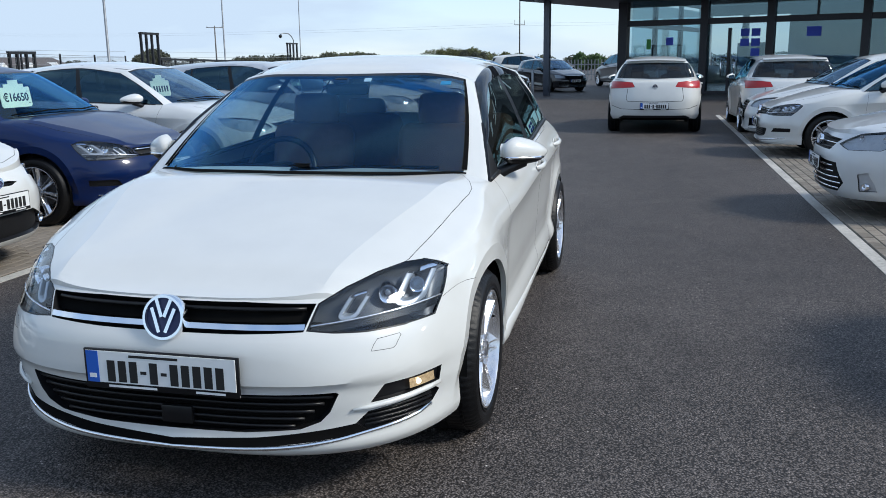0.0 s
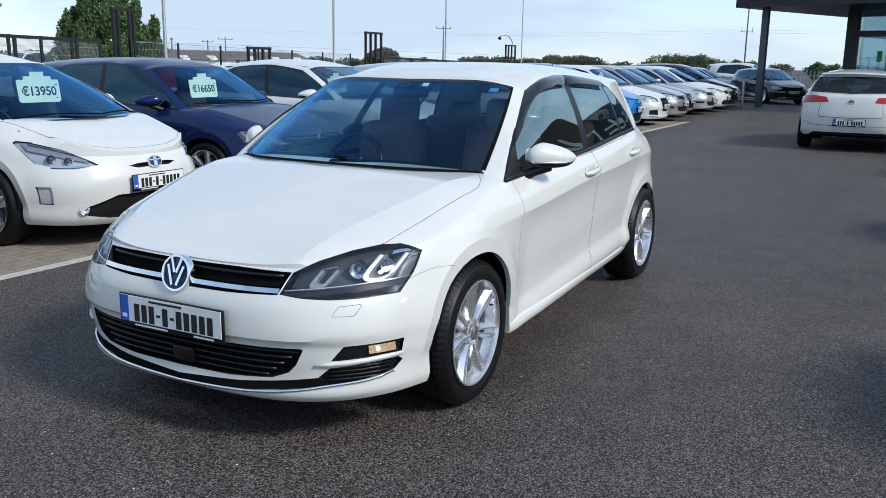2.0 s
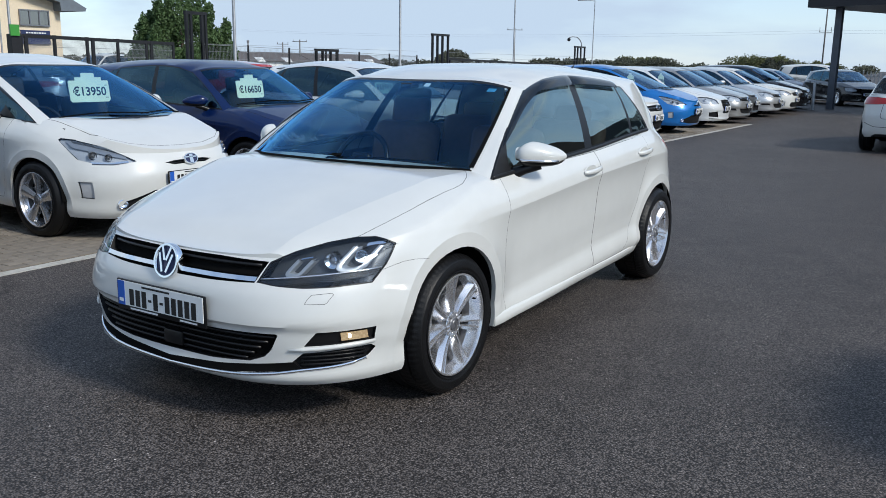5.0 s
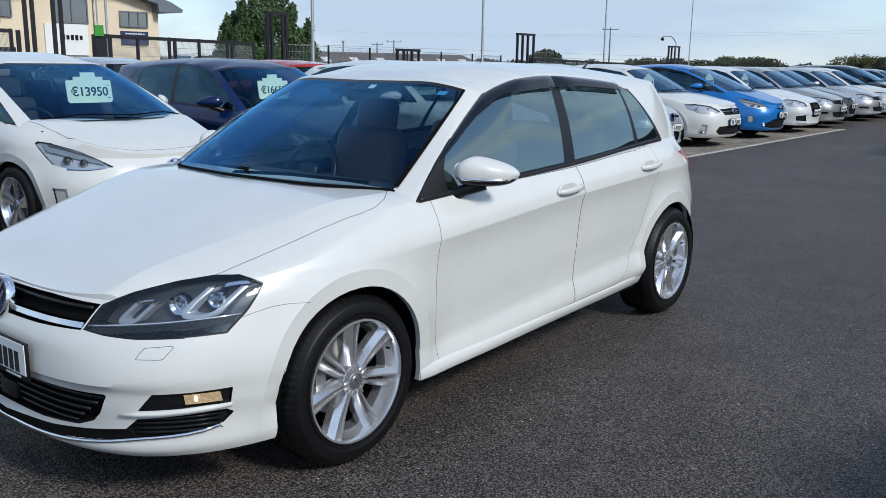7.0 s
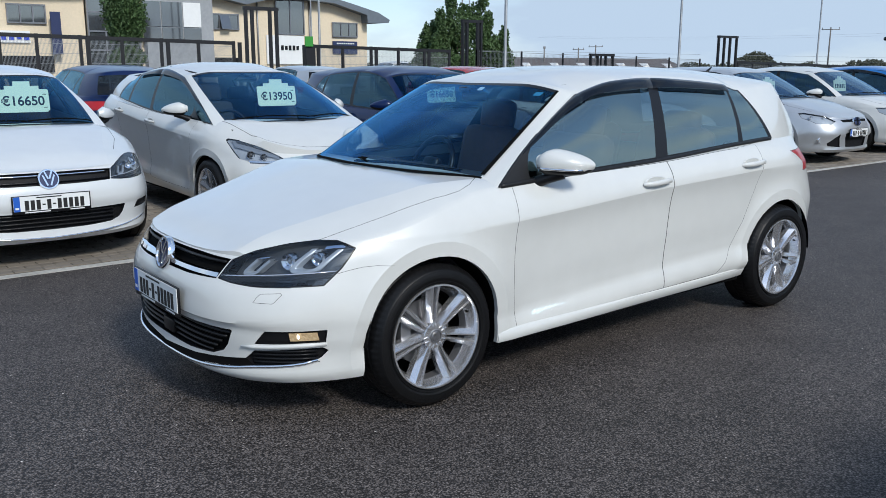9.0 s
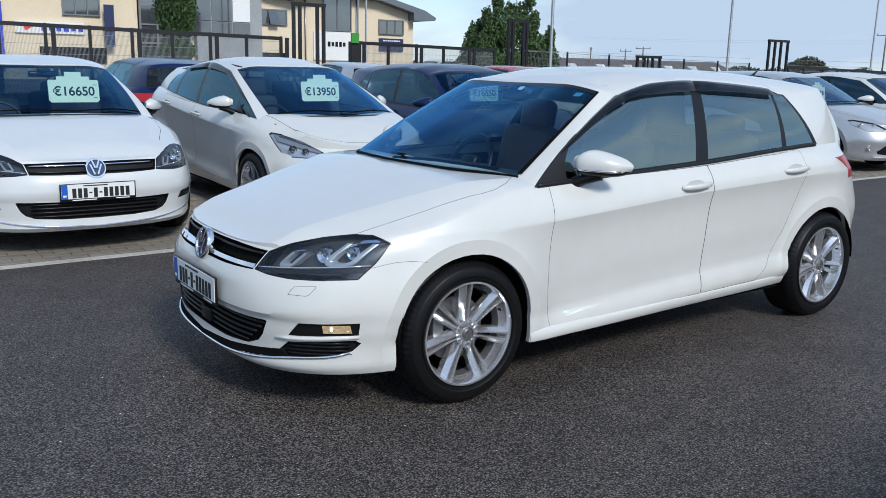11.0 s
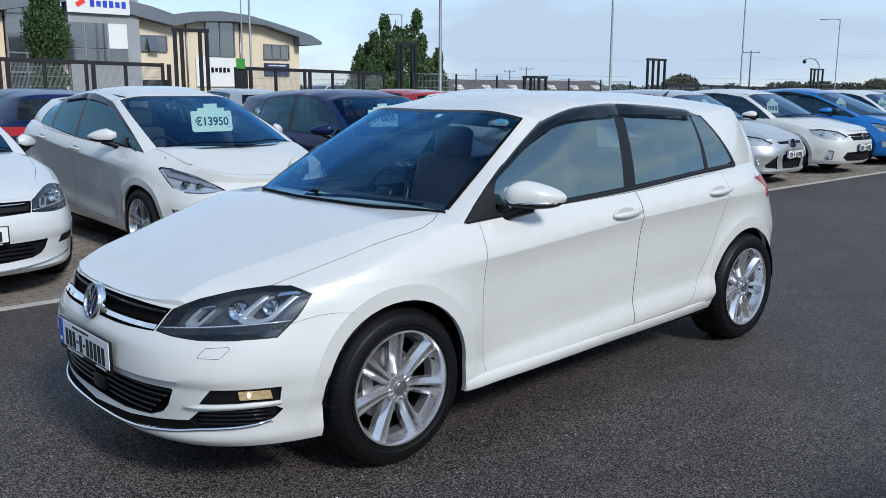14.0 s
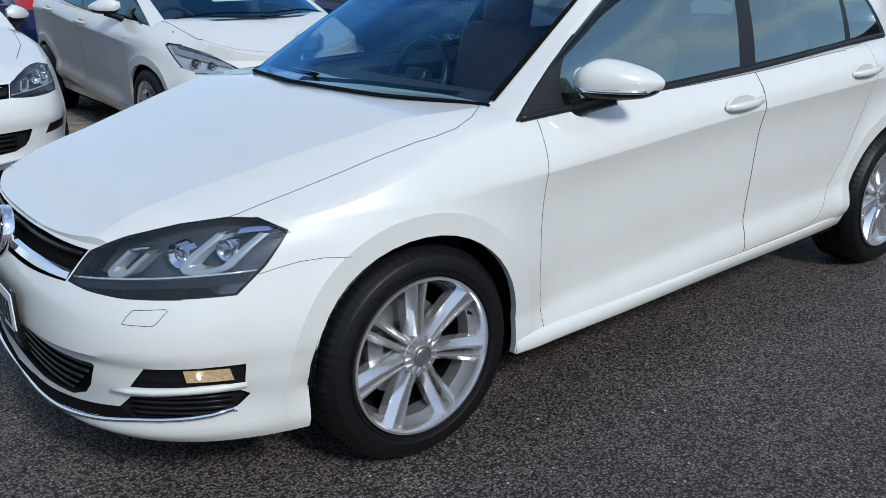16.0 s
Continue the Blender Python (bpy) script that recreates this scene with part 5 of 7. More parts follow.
    # lamp housings behind the lenses
    for ob, side in zip(made.get(10, []), (1, -1)):
        bm = bmesh.new()
        bm.from_mesh(ob.data)
        for v in bm.verts:
            if golf:
                w = min(1.0, max(0.0, (abs(v.co.x) - 0.72) / 0.05))
                v.co = v.co.lerp(v.co - v.normal * 0.010, w) + Vector((-side * 0.02, 0.085, 0)) * (1 - w)
            else:
                v.co -= v.normal * 0.022
        part("lamp_housing", bm, LAMPBOX if golf else LAMPLIGHT, ob)
        if golf:
            golf_lamp(ob, side, body)
            continue
        if sp.get("visors"):
            liftback_lamp(ob, side, body)
            continue
        cx = sum(p[0] for p in sp["lamp"]) / len(sp["lamp"])
        cz = sum(p[1] for p in sp["lamp"]) / len(sp["lamp"])
        for q in (-0.08, 0.06):
            x, z = cx + q, cz + 0.012
            y = body.front_y(x, z)
            bm = bmesh.new()
            lathe(bm, [(0.001, -0.018), (0.016, -0.014), (0.022, -0.004), (0.029, 0.010), (0.031, 0.010)], 22)
            bmesh.ops.transform(bm, matrix=Matrix.Translation((side * x, y + 0.022, z)) @ Matrix.Rotation(-math.pi / 2 + side * 0.35, 4, "Z"), verts=bm.verts)
            part("reflector", bm, REFLECT, ob, auto=50)
    for i in (0, 1):
        for ob, side in zip(made.get(16 + i, []), (1, -1)):
            y, z = sp["handles"][i]
            handle(ob, body.width(y, z), y, z, side, colour)
    # grille bars
    g = sp["grille"]
    zs, xm = (min(p[1] for p in g), max(p[1] for p in g)), max(p[0] for p in g) - 0.03
    for ob in made.get(11, []):
        n = max(2, int((zs[1] - zs[0]) / 0.035))
        for k in range(n):
            z = zs[0] + (zs[1] - zs[0]) * (k + 0.5) / n
            bm = bmesh.new()
            xs = [xm * (q / 8 - 1) for q in range(17)]
            tube(bm, [(x, body.front_y(x, z) + 0.016, z) for x in xs], 0.007, 6)
            part("grille_bar", bm, CHROME if n <= 3 and k == n // 2 and not hero else TRIM, ob)
    if sp.get("chrome_bars"):
        for ob in made.get(13, []):
            for k in range(5):
                z = 0.275 + 0.048 * k
                xm = 0.50 + (0.05 if k in (1, 2) else 0.0) - 0.015 * k
                bm = bmesh.new()
                tube(bm, [(x, body.front_y(x, z) + 0.010, z) for x in [xm * (q / 8 - 1) for q in range(17)]], 0.008, 6)
                part("grille_bar", bm, CHROME, ob)
    for x, z, r in sp.get("pods", ()):      # round fog lamps in bright rings
        for side in (1, -1):
            bm = bmesh.new()
            lathe(bm, [(0.001, -0.012), (r * 0.5, -0.010), (r * 0.78, 0.004), (r * 0.86, 0.010), (r, 0.006), (r, -0.02)], 20)
            bmesh.ops.transform(bm, matrix=Matrix.Translation((side * x, body.front_y(x, z) + 0.004, z)) @ Matrix.Rotation(-math.pi / 2 + side * 0.3, 4, "Z"), verts=bm.verts)
            bmesh.ops.recalc_face_normals(bm, faces=bm.faces[:])
            part("fog_lamp", bm, REFLECT, car, "round fog lamp in a bright ring", auto=50)
    if golf and not hero:       # bright line along the bumper lip and slats in the intake
        bm = bmesh.new()
        lip = smooth_curve([(0.0, 0.218), (0.29, 0.231), (0.52, 0.250), (0.62, 0.266), (0.76, 0.29)])
        tube(bm, [(x, body.front_y(x, lip(abs(x))) - 0.001, lip(abs(x))) for x in [-0.76 + 1.52 * i / 30 for i in range(31)]], 0.0075, 6)
        part("chrome_strip", bm, CHROME, car)
        for ob in made.get(13, []):
            for z in (0.305, 0.335, 0.365, 0.392):
                bm = bmesh.new()
                tube(bm, [(x, body.front_y(x, z) + 0.012, z) for x in [0.45 * (q / 8 - 1) for q in range(17)]], 0.006, 6)
                part("grille_bar", bm, TRIM, ob)
    py, pz, pt = sp["plate_f"]
    plate(car, py - 0.012, pz, pt)
    if rear_plate:
        py, pz, pt = sp["plate_r"]
        plate(car, py + 0.01, pz, pt, rear=True)
    by, bz, br, bt = sp["badge_f"]
    badge(car, by, bz, br, bt, oval=sp.get("oval", False))
    by, bz, br, bt = sp["badge_r"]
    badge(car, by, bz, br, bt, s=1, oval=sp.get("oval", False))
    mirror_pair(car, sp, colour, hero)
    if golf:
        sills(car, body, colour)
    cabin(car, sp, hero, seats or CLOTH)
    underbody(car, sp)
    add_wheels(car, sp)
    if sp.get("boot_seams"):
        spoiler(car, sp, colour)
    if hero:
        golf_details(car, body, made)
    else:
        wipers(car, body)
        if sp.get("visors"):
            deflectors(car, body)
    return car, body


def sills(car, body, colour):
    """A rounded strip under the doors, proud of the side, from wheel arch to wheel arch."""
    for side in (1, -1):
        bm = bmesh.new()
        rows = []
        n = 24
        for i in range(n + 1):
            y = 0.348 + (2.296 - 0.348) * i / n
            z0 = body.zbot(y) - 0.004
            end = min(1.0, (i + 0.6) / 1.5, (n - i + 1.2) / 1.5)
            rows.append([bm.verts.new((side * (body.width(y, max(z0 + h, body.zbot(y))) + out * end), y, z0 + h)) for h, out in ((0.058, -0.004), (0.054, 0.005), (0.046, 0.010), (0.030, 0.014), (0.012, 0.017), (0.002, 0.014), (0.0, -0.03))])
        for a, b in zip(rows, rows[1:]):
            for k in range(6):
                bm.faces.new((a[k], b[k], b[k + 1], a[k + 1]))
        bm.faces.new(rows[0])
        bm.faces.new(rows[-1])
        bmesh.ops.recalc_face_normals(bm, faces=bm.faces[:])
        part("sill", bm, colour, car, auto=45)


def spoiler(car, sp, colour):
    """A small lip that carries the roof on over the rear window."""
    t7, t8 = sp["top"][7], sp["top"][8]
    bm = bmesh.new()
    rows = []
    for i in range(13):
        q = i / 6 - 1
        x, y, z = q * t7[0] * 0.98, t8[1] + (t7[1] - t8[1]) * q * q, t8[2] + (t7[2] - t8[2]) * q * q
        rows.append([bm.verts.new((x, y + o, z + h)) for o, h in ((-0.10, 0.036), (0.0, 0.026), (0.085, 0.008), (0.09, -0.004), (0.0, -0.012), (-0.05, -0.01))])
    for a, b in zip(rows, rows[1:]):
        for k in range(5):
            bm.faces.new((a[k], b[k], b[k + 1], a[k + 1]))
    bm.faces.new(rows[0])
    bm.faces.new(rows[-1])
    bmesh.ops.recalc_face_normals(bm, faces=bm.faces[:])
    part("spoiler", bm, colour, car, auto=40)


def wipers(car, body):
    """Two blades that lie along the foot of the windscreen."""
    for a, b in ((-1.75, 0.35), (0.15, 1.85)):
        pts = []
        for i in range(8):
            q = a + (b - a) * i / 7
            p = body.green(abs(q) / 8, 0.045 + 0.04 * (1 - abs(2 * i / 7 - 1)))
            pts.append((math.copysign(p.x, q), p.y - 0.012, p.z + 0.012))
        bm = bmesh.new()
        tube(bm, pts, 0.006, 6)
        part("wiper", bm, LINER, car)


def golf_regions(body):
    """Seams, lower grilles, washer covers and lamp corners that the near car shows."""
    body.region([(2.905, 0.832), (3.25, 0.82), (3.25, 0.955), (2.93, 0.952)], 0, "side", 15)
    body.region([(0.587, 0.300), (0.625, 0.337), (0.790, 0.350), (0.796, 0.335), (0.779, 0.303), (0.751, 0.280), (0.615, 0.272)], 1, "low", 19, depth=0.016, gap_id=12)
    for a, b in (((-0.02, 0.222, 0.246), (0.29, 0.236, 0.266)), ((0.29, 0.236, 0.266), (0.48, 0.253, 0.287)), ((0.48, 0.253, 0.287), (0.635, 0.271, 0.305))):
        body.region([(a[0], a[1]), (b[0], b[1]), (b[0], b[2]), (a[0], a[2])], 1, "low", 22)
    body.region([(0.639, 0.537), (0.644, 0.555), (0.653, 0.572), (0.708, 0.576), (0.713, 0.570), (0.702, 0.540), (0.696, 0.535)], 1, "front", 20, gap=0.0016)
    # bonnet seam from the lamp to the windscreen corner
    seam = [(0.668, -0.485), (0.685, -0.43), (0.712, -0.30), (0.738, -0.15), (0.762, 0.0), (0.776, 0.12), (0.772, 0.20), (0.745, 0.28), (0.70, 0.345), (0.665, 0.375)]
    for (x0, y0), (x1, y1) in zip(seam, seam[1:]):
        d = Vector((x1 - x0, y1 - y0)).normalized() * 0.0011
        body.region([(x0 - d.y, y0 + d.x), (x0 + d.y, y0 - d.x), (x1 + d.y, y1 - d.x), (x1 - d.y, y1 + d.x)], 2, "top", 2)
    # bumper seam from the lamp to the wheel arch
    for (y0, z0), (y1, z1) in (((-0.440, 0.643), (-0.395, 0.653)), ((-0.395, 0.653), (-0.342, 0.662)), ((-0.342, 0.662), (-0.284, 0.664)), ((-0.284, 0.664), (-0.215, 0.657))):
        body.region([(y0, z0 - 0.0007), (y1, z1 - 0.0007), (y1, z1 + 0.0007), (y0, z0 + 0.0007)], 0, "side", 2)


def deflectors(car, body):
    """Smoked wind deflectors over the side windows."""
    for side in (1, -1):
        front_out = [(3.0, k) for k in (0.34, 0.45, 0.56, 0.67, 0.77, 0.86)] + [(3.03, 0.93), (3.10, 0.975)] + [(3.2 + 0.83 * i / 10, 0.985) for i in range(11)]
        front_in = [(3.03, 0.28), (3.085, 0.38), (3.115, 0.48), (3.135, 0.58), (3.16, 0.67), (3.20, 0.74), (3.25, 0.79), (3.29, 0.815)] + [(3.3 + 0.73 * i / 10, 0.84) for i in range(11)]
        rear_out = [(4.05 + 0.97 * i / 12, 0.985) for i in range(13)]
        rear_in = [(4.05 + 0.97 * i / 12, 0.85) for i in range(13)]
        for outer, inner in ((front_out, front_in), (rear_out, rear_in)):
            bm = bmesh.new()
            rows = []
            n = len(outer) - 1
            for i, (o, w) in enumerate(zip(outer, inner)):
                fade = min(1, (i + 0.4) / 2) * min(1, (n - i + 1.0) / 1.5)
                ring = []
                for f, out in ((-0.04, 0.004), (0.10, 0.016), (0.40, 0.024), (0.75, 0.026), (1.0, 0.024), (1.0, 0.017)):
                    p = body.green((o[0] + (w[0] - o[0]) * f) / 8, o[1] + (w[1] - o[1]) * f)
                    ring.append(bm.verts.new((side * (p.x + out * fade * 0.93), p.y, p.z + out * fade * 0.36)))
                rows.append(ring)
            for a, b in zip(rows, rows[1:]):
                for k in range(len(a) - 1):
                    bm.faces.new((a[k], b[k], b[k + 1], a[k + 1]))
            bmesh.ops.recalc_face_normals(bm, faces=bm.faces[:])
            part("wind_deflector", bm, DEFLECT, car, "smoked plastic wind deflector", auto=50)


def golf_lamp(ob, side, body):
    """Inside of a headlight: two bright U-shaped surrounds with a projector in the outer one, a round high beam between, a bright line and a dark skirt."""
    def at(x, z, d=0.03):
        return Vector((side * x, body.front_y(x, z) + d, z))

    def band(name, line, wide, material, near, far):
        """A flat band that follows a line of (x, z) points, with its sides turned back into the lamp."""
        bm = bmesh.new()
        rows = []
        for i, (x, z) in enumerate(line):
            (xa, za), (xb, zb) = line[max(i - 1, 0)], line[min(i + 1, len(line) - 1)]
            n = math.hypot(xb - xa, zb - za)
            px, pz = -(zb - za) / n * wide / 2, (xb - xa) / n * wide / 2
            rows.append([bm.verts.new(at(x + px * f, z + pz * f, d)) for f, d in ((-1.0, far), (-1.0, near + 0.003), (-0.7, near), (0.7, near), (1.0, near + 0.003), (1.0, far))])
        for p, q in zip(rows, rows[1:]):
            for k in range(5):
                bm.faces.new((p[k], q[k], q[k + 1], p[k + 1]))
        bmesh.ops.recalc_face_normals(bm, faces=bm.faces[:])
        part(name, bm, material, ob, auto=35)

    def u_line(x, z, w, h, lean):
        """Down one side, round the foot and up the other, leaning outwards at the top."""
        pts = [(-w / 2, h / 2), (-w / 2, 0.0), (-w / 2, -h * 0.28)]
        pts += [(-w / 2 * math.cos(a), -h * 0.28 - h * 0.22 * math.sin(a)) for a in (0.4, 0.8, 1.2, math.pi / 2, math.pi - 1.2, math.pi - 0.8, math.pi - 0.4)]
        pts += [(w / 2, -h * 0.28), (w / 2, 0.0), (w / 2, h / 2)]
        return [(x + a + lean * b, z + b) for a, b in pts]
    band("bezel", u_line(0.722, 0.690, 0.064, 0.082, 0.20), 0.016, BEZEL, 0.026, 0.060)
    band("bezel", u_line(0.566, 0.660, 0.046, 0.056, 0.45), 0.013, BEZEL, 0.026, 0.060)
    band("light_guide", [(0.728, 0.737), (0.748, 0.741), (0.770, 0.742)], 0.012, REFLECT, 0.016, 0.040)
    band("light_guide", [(0.566, 0.693), (0.582, 0.697), (0.598, 0.700)], 0.006, REFLECT, 0.020, 0.040)
    for x, z, r, lens in ((0.724, 0.696, 0.027, True), (0.652, 0.684, 0.032, False)):
        spot = Matrix.Translation(at(x, z, 0.048)) @ Matrix.Rotation(-math.pi / 2 + side * 0.40, 4, "Z")
        bm = bmesh.new()
        lathe(bm, [(0.001, -0.022), (r * 0.35, -0.018), (r * 0.36, -0.012), (r * 0.62, -0.006), (r * 0.64, -0.001), (r * 0.90, 0.008), (r, 0.010), (r * 1.02, -0.03)], 24 if lens else 14)
        bmesh.ops.transform(bm, matrix=spot, verts=bm.verts)
        bmesh.ops.recalc_face_normals(bm, faces=bm.faces[:])
        part("projector" if lens else "high_beam", bm, REFLECT, ob, auto=50 if lens else 10)
        bm = bmesh.new()
        bmesh.ops.create_uvsphere(bm, u_segments=20, v_segments=12, radius=r * (0.72 if lens else 0.30))
        bmesh.ops.transform(bm, matrix=spot @ Matrix.Translation((-0.004, 0, 0)) @ Matrix.Diagonal((0.7, 1, 1, 1)), verts=bm.verts)
        part("projector_lens", bm, LENS if lens else LAMPGREY, ob)
    bm = bmesh.new()
    tube(bm, [at(0.462 + 0.332 * q, 0.622 + 0.030 * q, 0.004) for q in [i / 12 for i in range(13)]], 0.0036, 6)
    part("bright_strip", bm, ALLOY, ob)
    bm = bmesh.new()
    n = 14
    rows = [[bm.verts.new(at(0.462 + 0.325 * i / n, z + 0.028 * i / n, 0.012)) for z in (0.598, 0.617)] for i in range(n + 1)]
    for a, b in zip(rows, rows[1:]):
        bm.faces.new((a[0], b[0], b[1], a[1]))
    part("lamp_skirt", bm, TRIM, ob)


def liftback_lamp(ob, side, body):
    """Inside of the liftback's lamp: two projectors in bright bowls on a smoky mask with a dark upper rim."""
    for name, line, wide, material in (("lamp_mask", [(0.50, 0.690), (0.58, 0.715), (0.66, 0.745), (0.74, 0.780)], 0.050, LAMPGREY),
                                       ("lamp_brow", [(0.49, 0.700), (0.58, 0.738), (0.66, 0.772), (0.72, 0.796)], 0.016, LAMPBOX),
                                       ("light_guide", [(0.50, 0.650), (0.60, 0.640), (0.70, 0.643)], 0.014, REFLECT)):
        bm = bmesh.new()
        rows = [[bm.verts.new((side * x, body.front_y(x, z + q) + d, z + q)) for q, d in ((-wide / 2, 0.030), (-wide / 2, 0.010), (wide / 2, 0.010), (wide / 2, 0.030))] for x, z in line]
        for a, b in zip(rows, rows[1:]):
            for k in range(3):
                bm.faces.new((a[k], b[k], b[k + 1], a[k + 1]))
        bmesh.ops.recalc_face_normals(bm, faces=bm.faces[:])
        part(name, bm, material, ob, auto=35)
    for x, z, r in ((0.60, 0.680, 0.030), (0.672, 0.695, 0.034)):
        spot = Matrix.Translation((side * x, body.front_y(x, z) + 0.022, z)) @ Matrix.Rotation(-math.pi / 2 + side * 0.45, 4, "Z")
        bm = bmesh.new()
        lathe(bm, [(0.001, -0.018), (r * 0.5, -0.014), (r * 0.72, -0.002), (r * 0.92, 0.010), (r, 0.012), (r * 1.05, -0.01)], 22)
        bmesh.ops.transform(bm, matrix=spot, verts=bm.verts)
        part("reflector", bm, REFLECT, ob, auto=50)
        bm = bmesh.new()
        bmesh.ops.create_uvsphere(bm, u_segments=16, v_segments=10, radius=r * 0.6)
        bmesh.ops.transform(bm, matrix=spot, verts=bm.verts)
        part("projector_lens", bm, LAMPBOX, ob)


def golf_details(car, body, made):
    """What only the near car shows: wind deflectors, lamp internals, chrome, wipers, stickers."""
    deflectors(car, body)
    for side in (1, -1):
        bm = bmesh.new()
        tube(bm, [(side * (p.x + 0.003), p.y, p.z - 0.002) for p in (body.green((3.02 + 2.9 * i / 40) / 8, 0.015) for i in range(41))], 0.0118, 8)
        part("belt_seal", bm, SEAL, car)
        # black triangle that carries the mirror
        bm = bmesh.new()
        n, corner = 7, ((3.0, 0.0), (3.31, 0.0), (3.0, 0.53))
        grid = {}
        for i in range(n + 1):
            for j in range(n + 1 - i):
                u, v = i / n, j / n
                s = corner[0][0] + (corner[1][0] - corner[0][0]) * u + (corner[2][0] - corner[0][0]) * v
                p = body.green(s / 8, 0.53 * v)
                grid[i, j] = bm.verts.new((side * (p.x + 0.008), p.y - 0.004, p.z))
        for i in range(n):
            for j in range(n - i):
                bm.faces.new((grid[i, j], grid[i + 1, j], grid[i, j + 1]))
                if i + j < n - 1:
                    bm.faces.new((grid[i + 1, j], grid[i + 1, j + 1], grid[i, j + 1]))
        rim = bmesh.ops.extrude_edge_only(bm, edges=[e for e in bm.edges if e.is_boundary])
        for v in rim["geom"]:
            if isinstance(v, bmesh.types.BMVert):
                v.co.x -= side * 0.02
        bmesh.ops.recalc_face_normals(bm, faces=bm.faces[:])
        part("mirror_base", bm, SEAL, car, auto=40)
    for ob, side in zip(made[10], (1, -1)):
        # fog lamp: amber lens and a bead whose emission paints the warm highlight
        bm = bmesh.new()
        rows = [[bm.verts.new((side * x, body.front_y(x, z) + 0.006, z)) for z in (0.381, 0.398, 0.415)] for x in (0.732, 0.750, 0.77, 0.789)]
        for a, b in zip(rows, rows[1:]):
            for k in range(2):
                bm.faces.new((a[k], b[k], b[k + 1], a[k + 1]))
        bmesh.ops.recalc_face_normals(bm, faces=bm.faces[:])
        lampo = made[14][0 if side > 0 else 1]
        part("fog_lens", bm, AMBER, lampo, "amber fog lamp lens with its warm highlight put in as glow", smooth=False)
        bm = bmesh.new()
        bmesh.ops.create_uvsphere(bm, u_segments=14, v_segments=8, radius=0.011)
        bmesh.ops.transform(bm, matrix=Matrix.Translation((side * 0.752, body.front_y(0.752, 0.400) + 0.004, 0.400)) @ Matrix.Diagonal((1.15, 0.35, 0.95, 1)), verts=bm.verts)
        part("fog_bulb", bm, GLINT, lampo, smooth=False)
        bm = bmesh.new()
        tube(bm, [(side * x, body.front_y(x, 0.359) - 0.004, 0.352 + 0.012 * (x - 0.6) / 0.2) for x in (0.585, 0.63, 0.68, 0.73, 0.77, 0.80)], [0.004, 0.008, 0.010, 0.010, 0.010, 0.007], 8)
        part("lower_blade", bm, WHITE, lampo)
        lo = made[19][0 if side > 0 else 1]
        for z in (0.288, 0.303, 0.320, 0.335):
            bm = bmesh.new()
            tube(bm, [(side * x, body.front_y(x, z) + 0.008, z) for x in (0.61, 0.65, 0.70, 0.74, 0.775)], 0.0045, 6)
            part("grille_bar", bm, TRIM, lo)
    # slats of the lower intake and the sensor in its middle
    for ob in made[13]:
        for z in (0.300, 0.325, 0.350, 0.375, 0.397):
            xm = 0.40 + (z - 0.295) * 1.25
            bm = bmesh.new()
            tube(bm, [(x, body.front_y(x, z) + 0.016, z) for x in [xm * (i / 10 - 1) for i in range(21)]], 0.006, 6)
            part("grille_bar", bm, TRIM, ob)
        bm = bmesh.new()
        box(bm, 0.02, -0.838, 0.325, 0.11, 0.03, 0.06, bevel=0.006)
        part("sensor_cover", bm, TRIM, ob, auto=40)
    # chrome line along the lip, and the bright bar of the upper grille
    lip = smooth_curve([(0.0, 0.218), (0.29, 0.231), (0.52, 0.250), (0.62, 0.266), (0.74, 0.280), (0.775, 0.296)])
    bm = bmesh.new()
    xs = [-0.775 + 1.55 * i / 60 for i in range(61)]
    tube(bm, [(x, body.front_y(x, lip(abs(x))) + 0.001, lip(abs(x))) for x in xs], 0.0075, 8)
    part("chrome_strip", bm, CHROME, car, "thin chrome line along the bumper lip")
    for side in (1, -1):
        bm = bmesh.new()
        rows = []
        for i in range(15):
            x = 0.07 + (0.447 - 0.07) * i / 14
            rows.append([bm.verts.new((side * x, body.front_y(x, z) + d, z)) for z, d in ((0.612, 0.012), (0.614, -0.002), (0.630, -0.002), (0.632, 0.012))])
        for a, b in zip(rows, rows[1:]):
            for k in range(3):
                bm.faces.new((a[k], b[k], b[k + 1], a[k + 1]))
        bmesh.ops.recalc_face_normals(bm, faces=bm.faces[:])
        part("chrome_strip", bm, CHROME, car, auto=30)
    # wipers
    for pts in (((-0.62, 0.335, 0.968), (-0.30, 0.20, 0.996), (0.10, 0.150, 1.004)), ((0.02, 0.135, 0.988), (0.30, 0.20, 0.996), (0.60, 0.345, 0.978))):
        bm = bmesh.new()
        tube(bm, pts, 0.0045, 6)
        tube(bm, [(p[0], p[1] + 0.010, p[2] + 0.005) for p in pts], 0.0035, 6)
        part("wiper", bm, LINER, car, "black wiper blade")
    # black strip added for the dark foot of the windscreen; trim up its sides follows
    for line in ([(q / 12, (0.0, 0.018)) for q in range(-25, 26)],):
        bm = bmesh.new()
        rows = []
        for q, ks in line:
            ring = []
            for k in ks:
                p = body.green(min(abs(q), 2.12) / 8, k)
                ring.append(bm.verts.new((math.copysign(p.x, q) if q else 0.0, p.y - 0.003, p.z + 0.004)))
            rows.append(ring)
        for a, b in zip(rows, rows[1:]):
            bm.faces.new((a[0], b[0], b[1], a[1]))
        part("windscreen_band", bm, LINER, car, "thin black strip added to darken the foot of the windscreen")
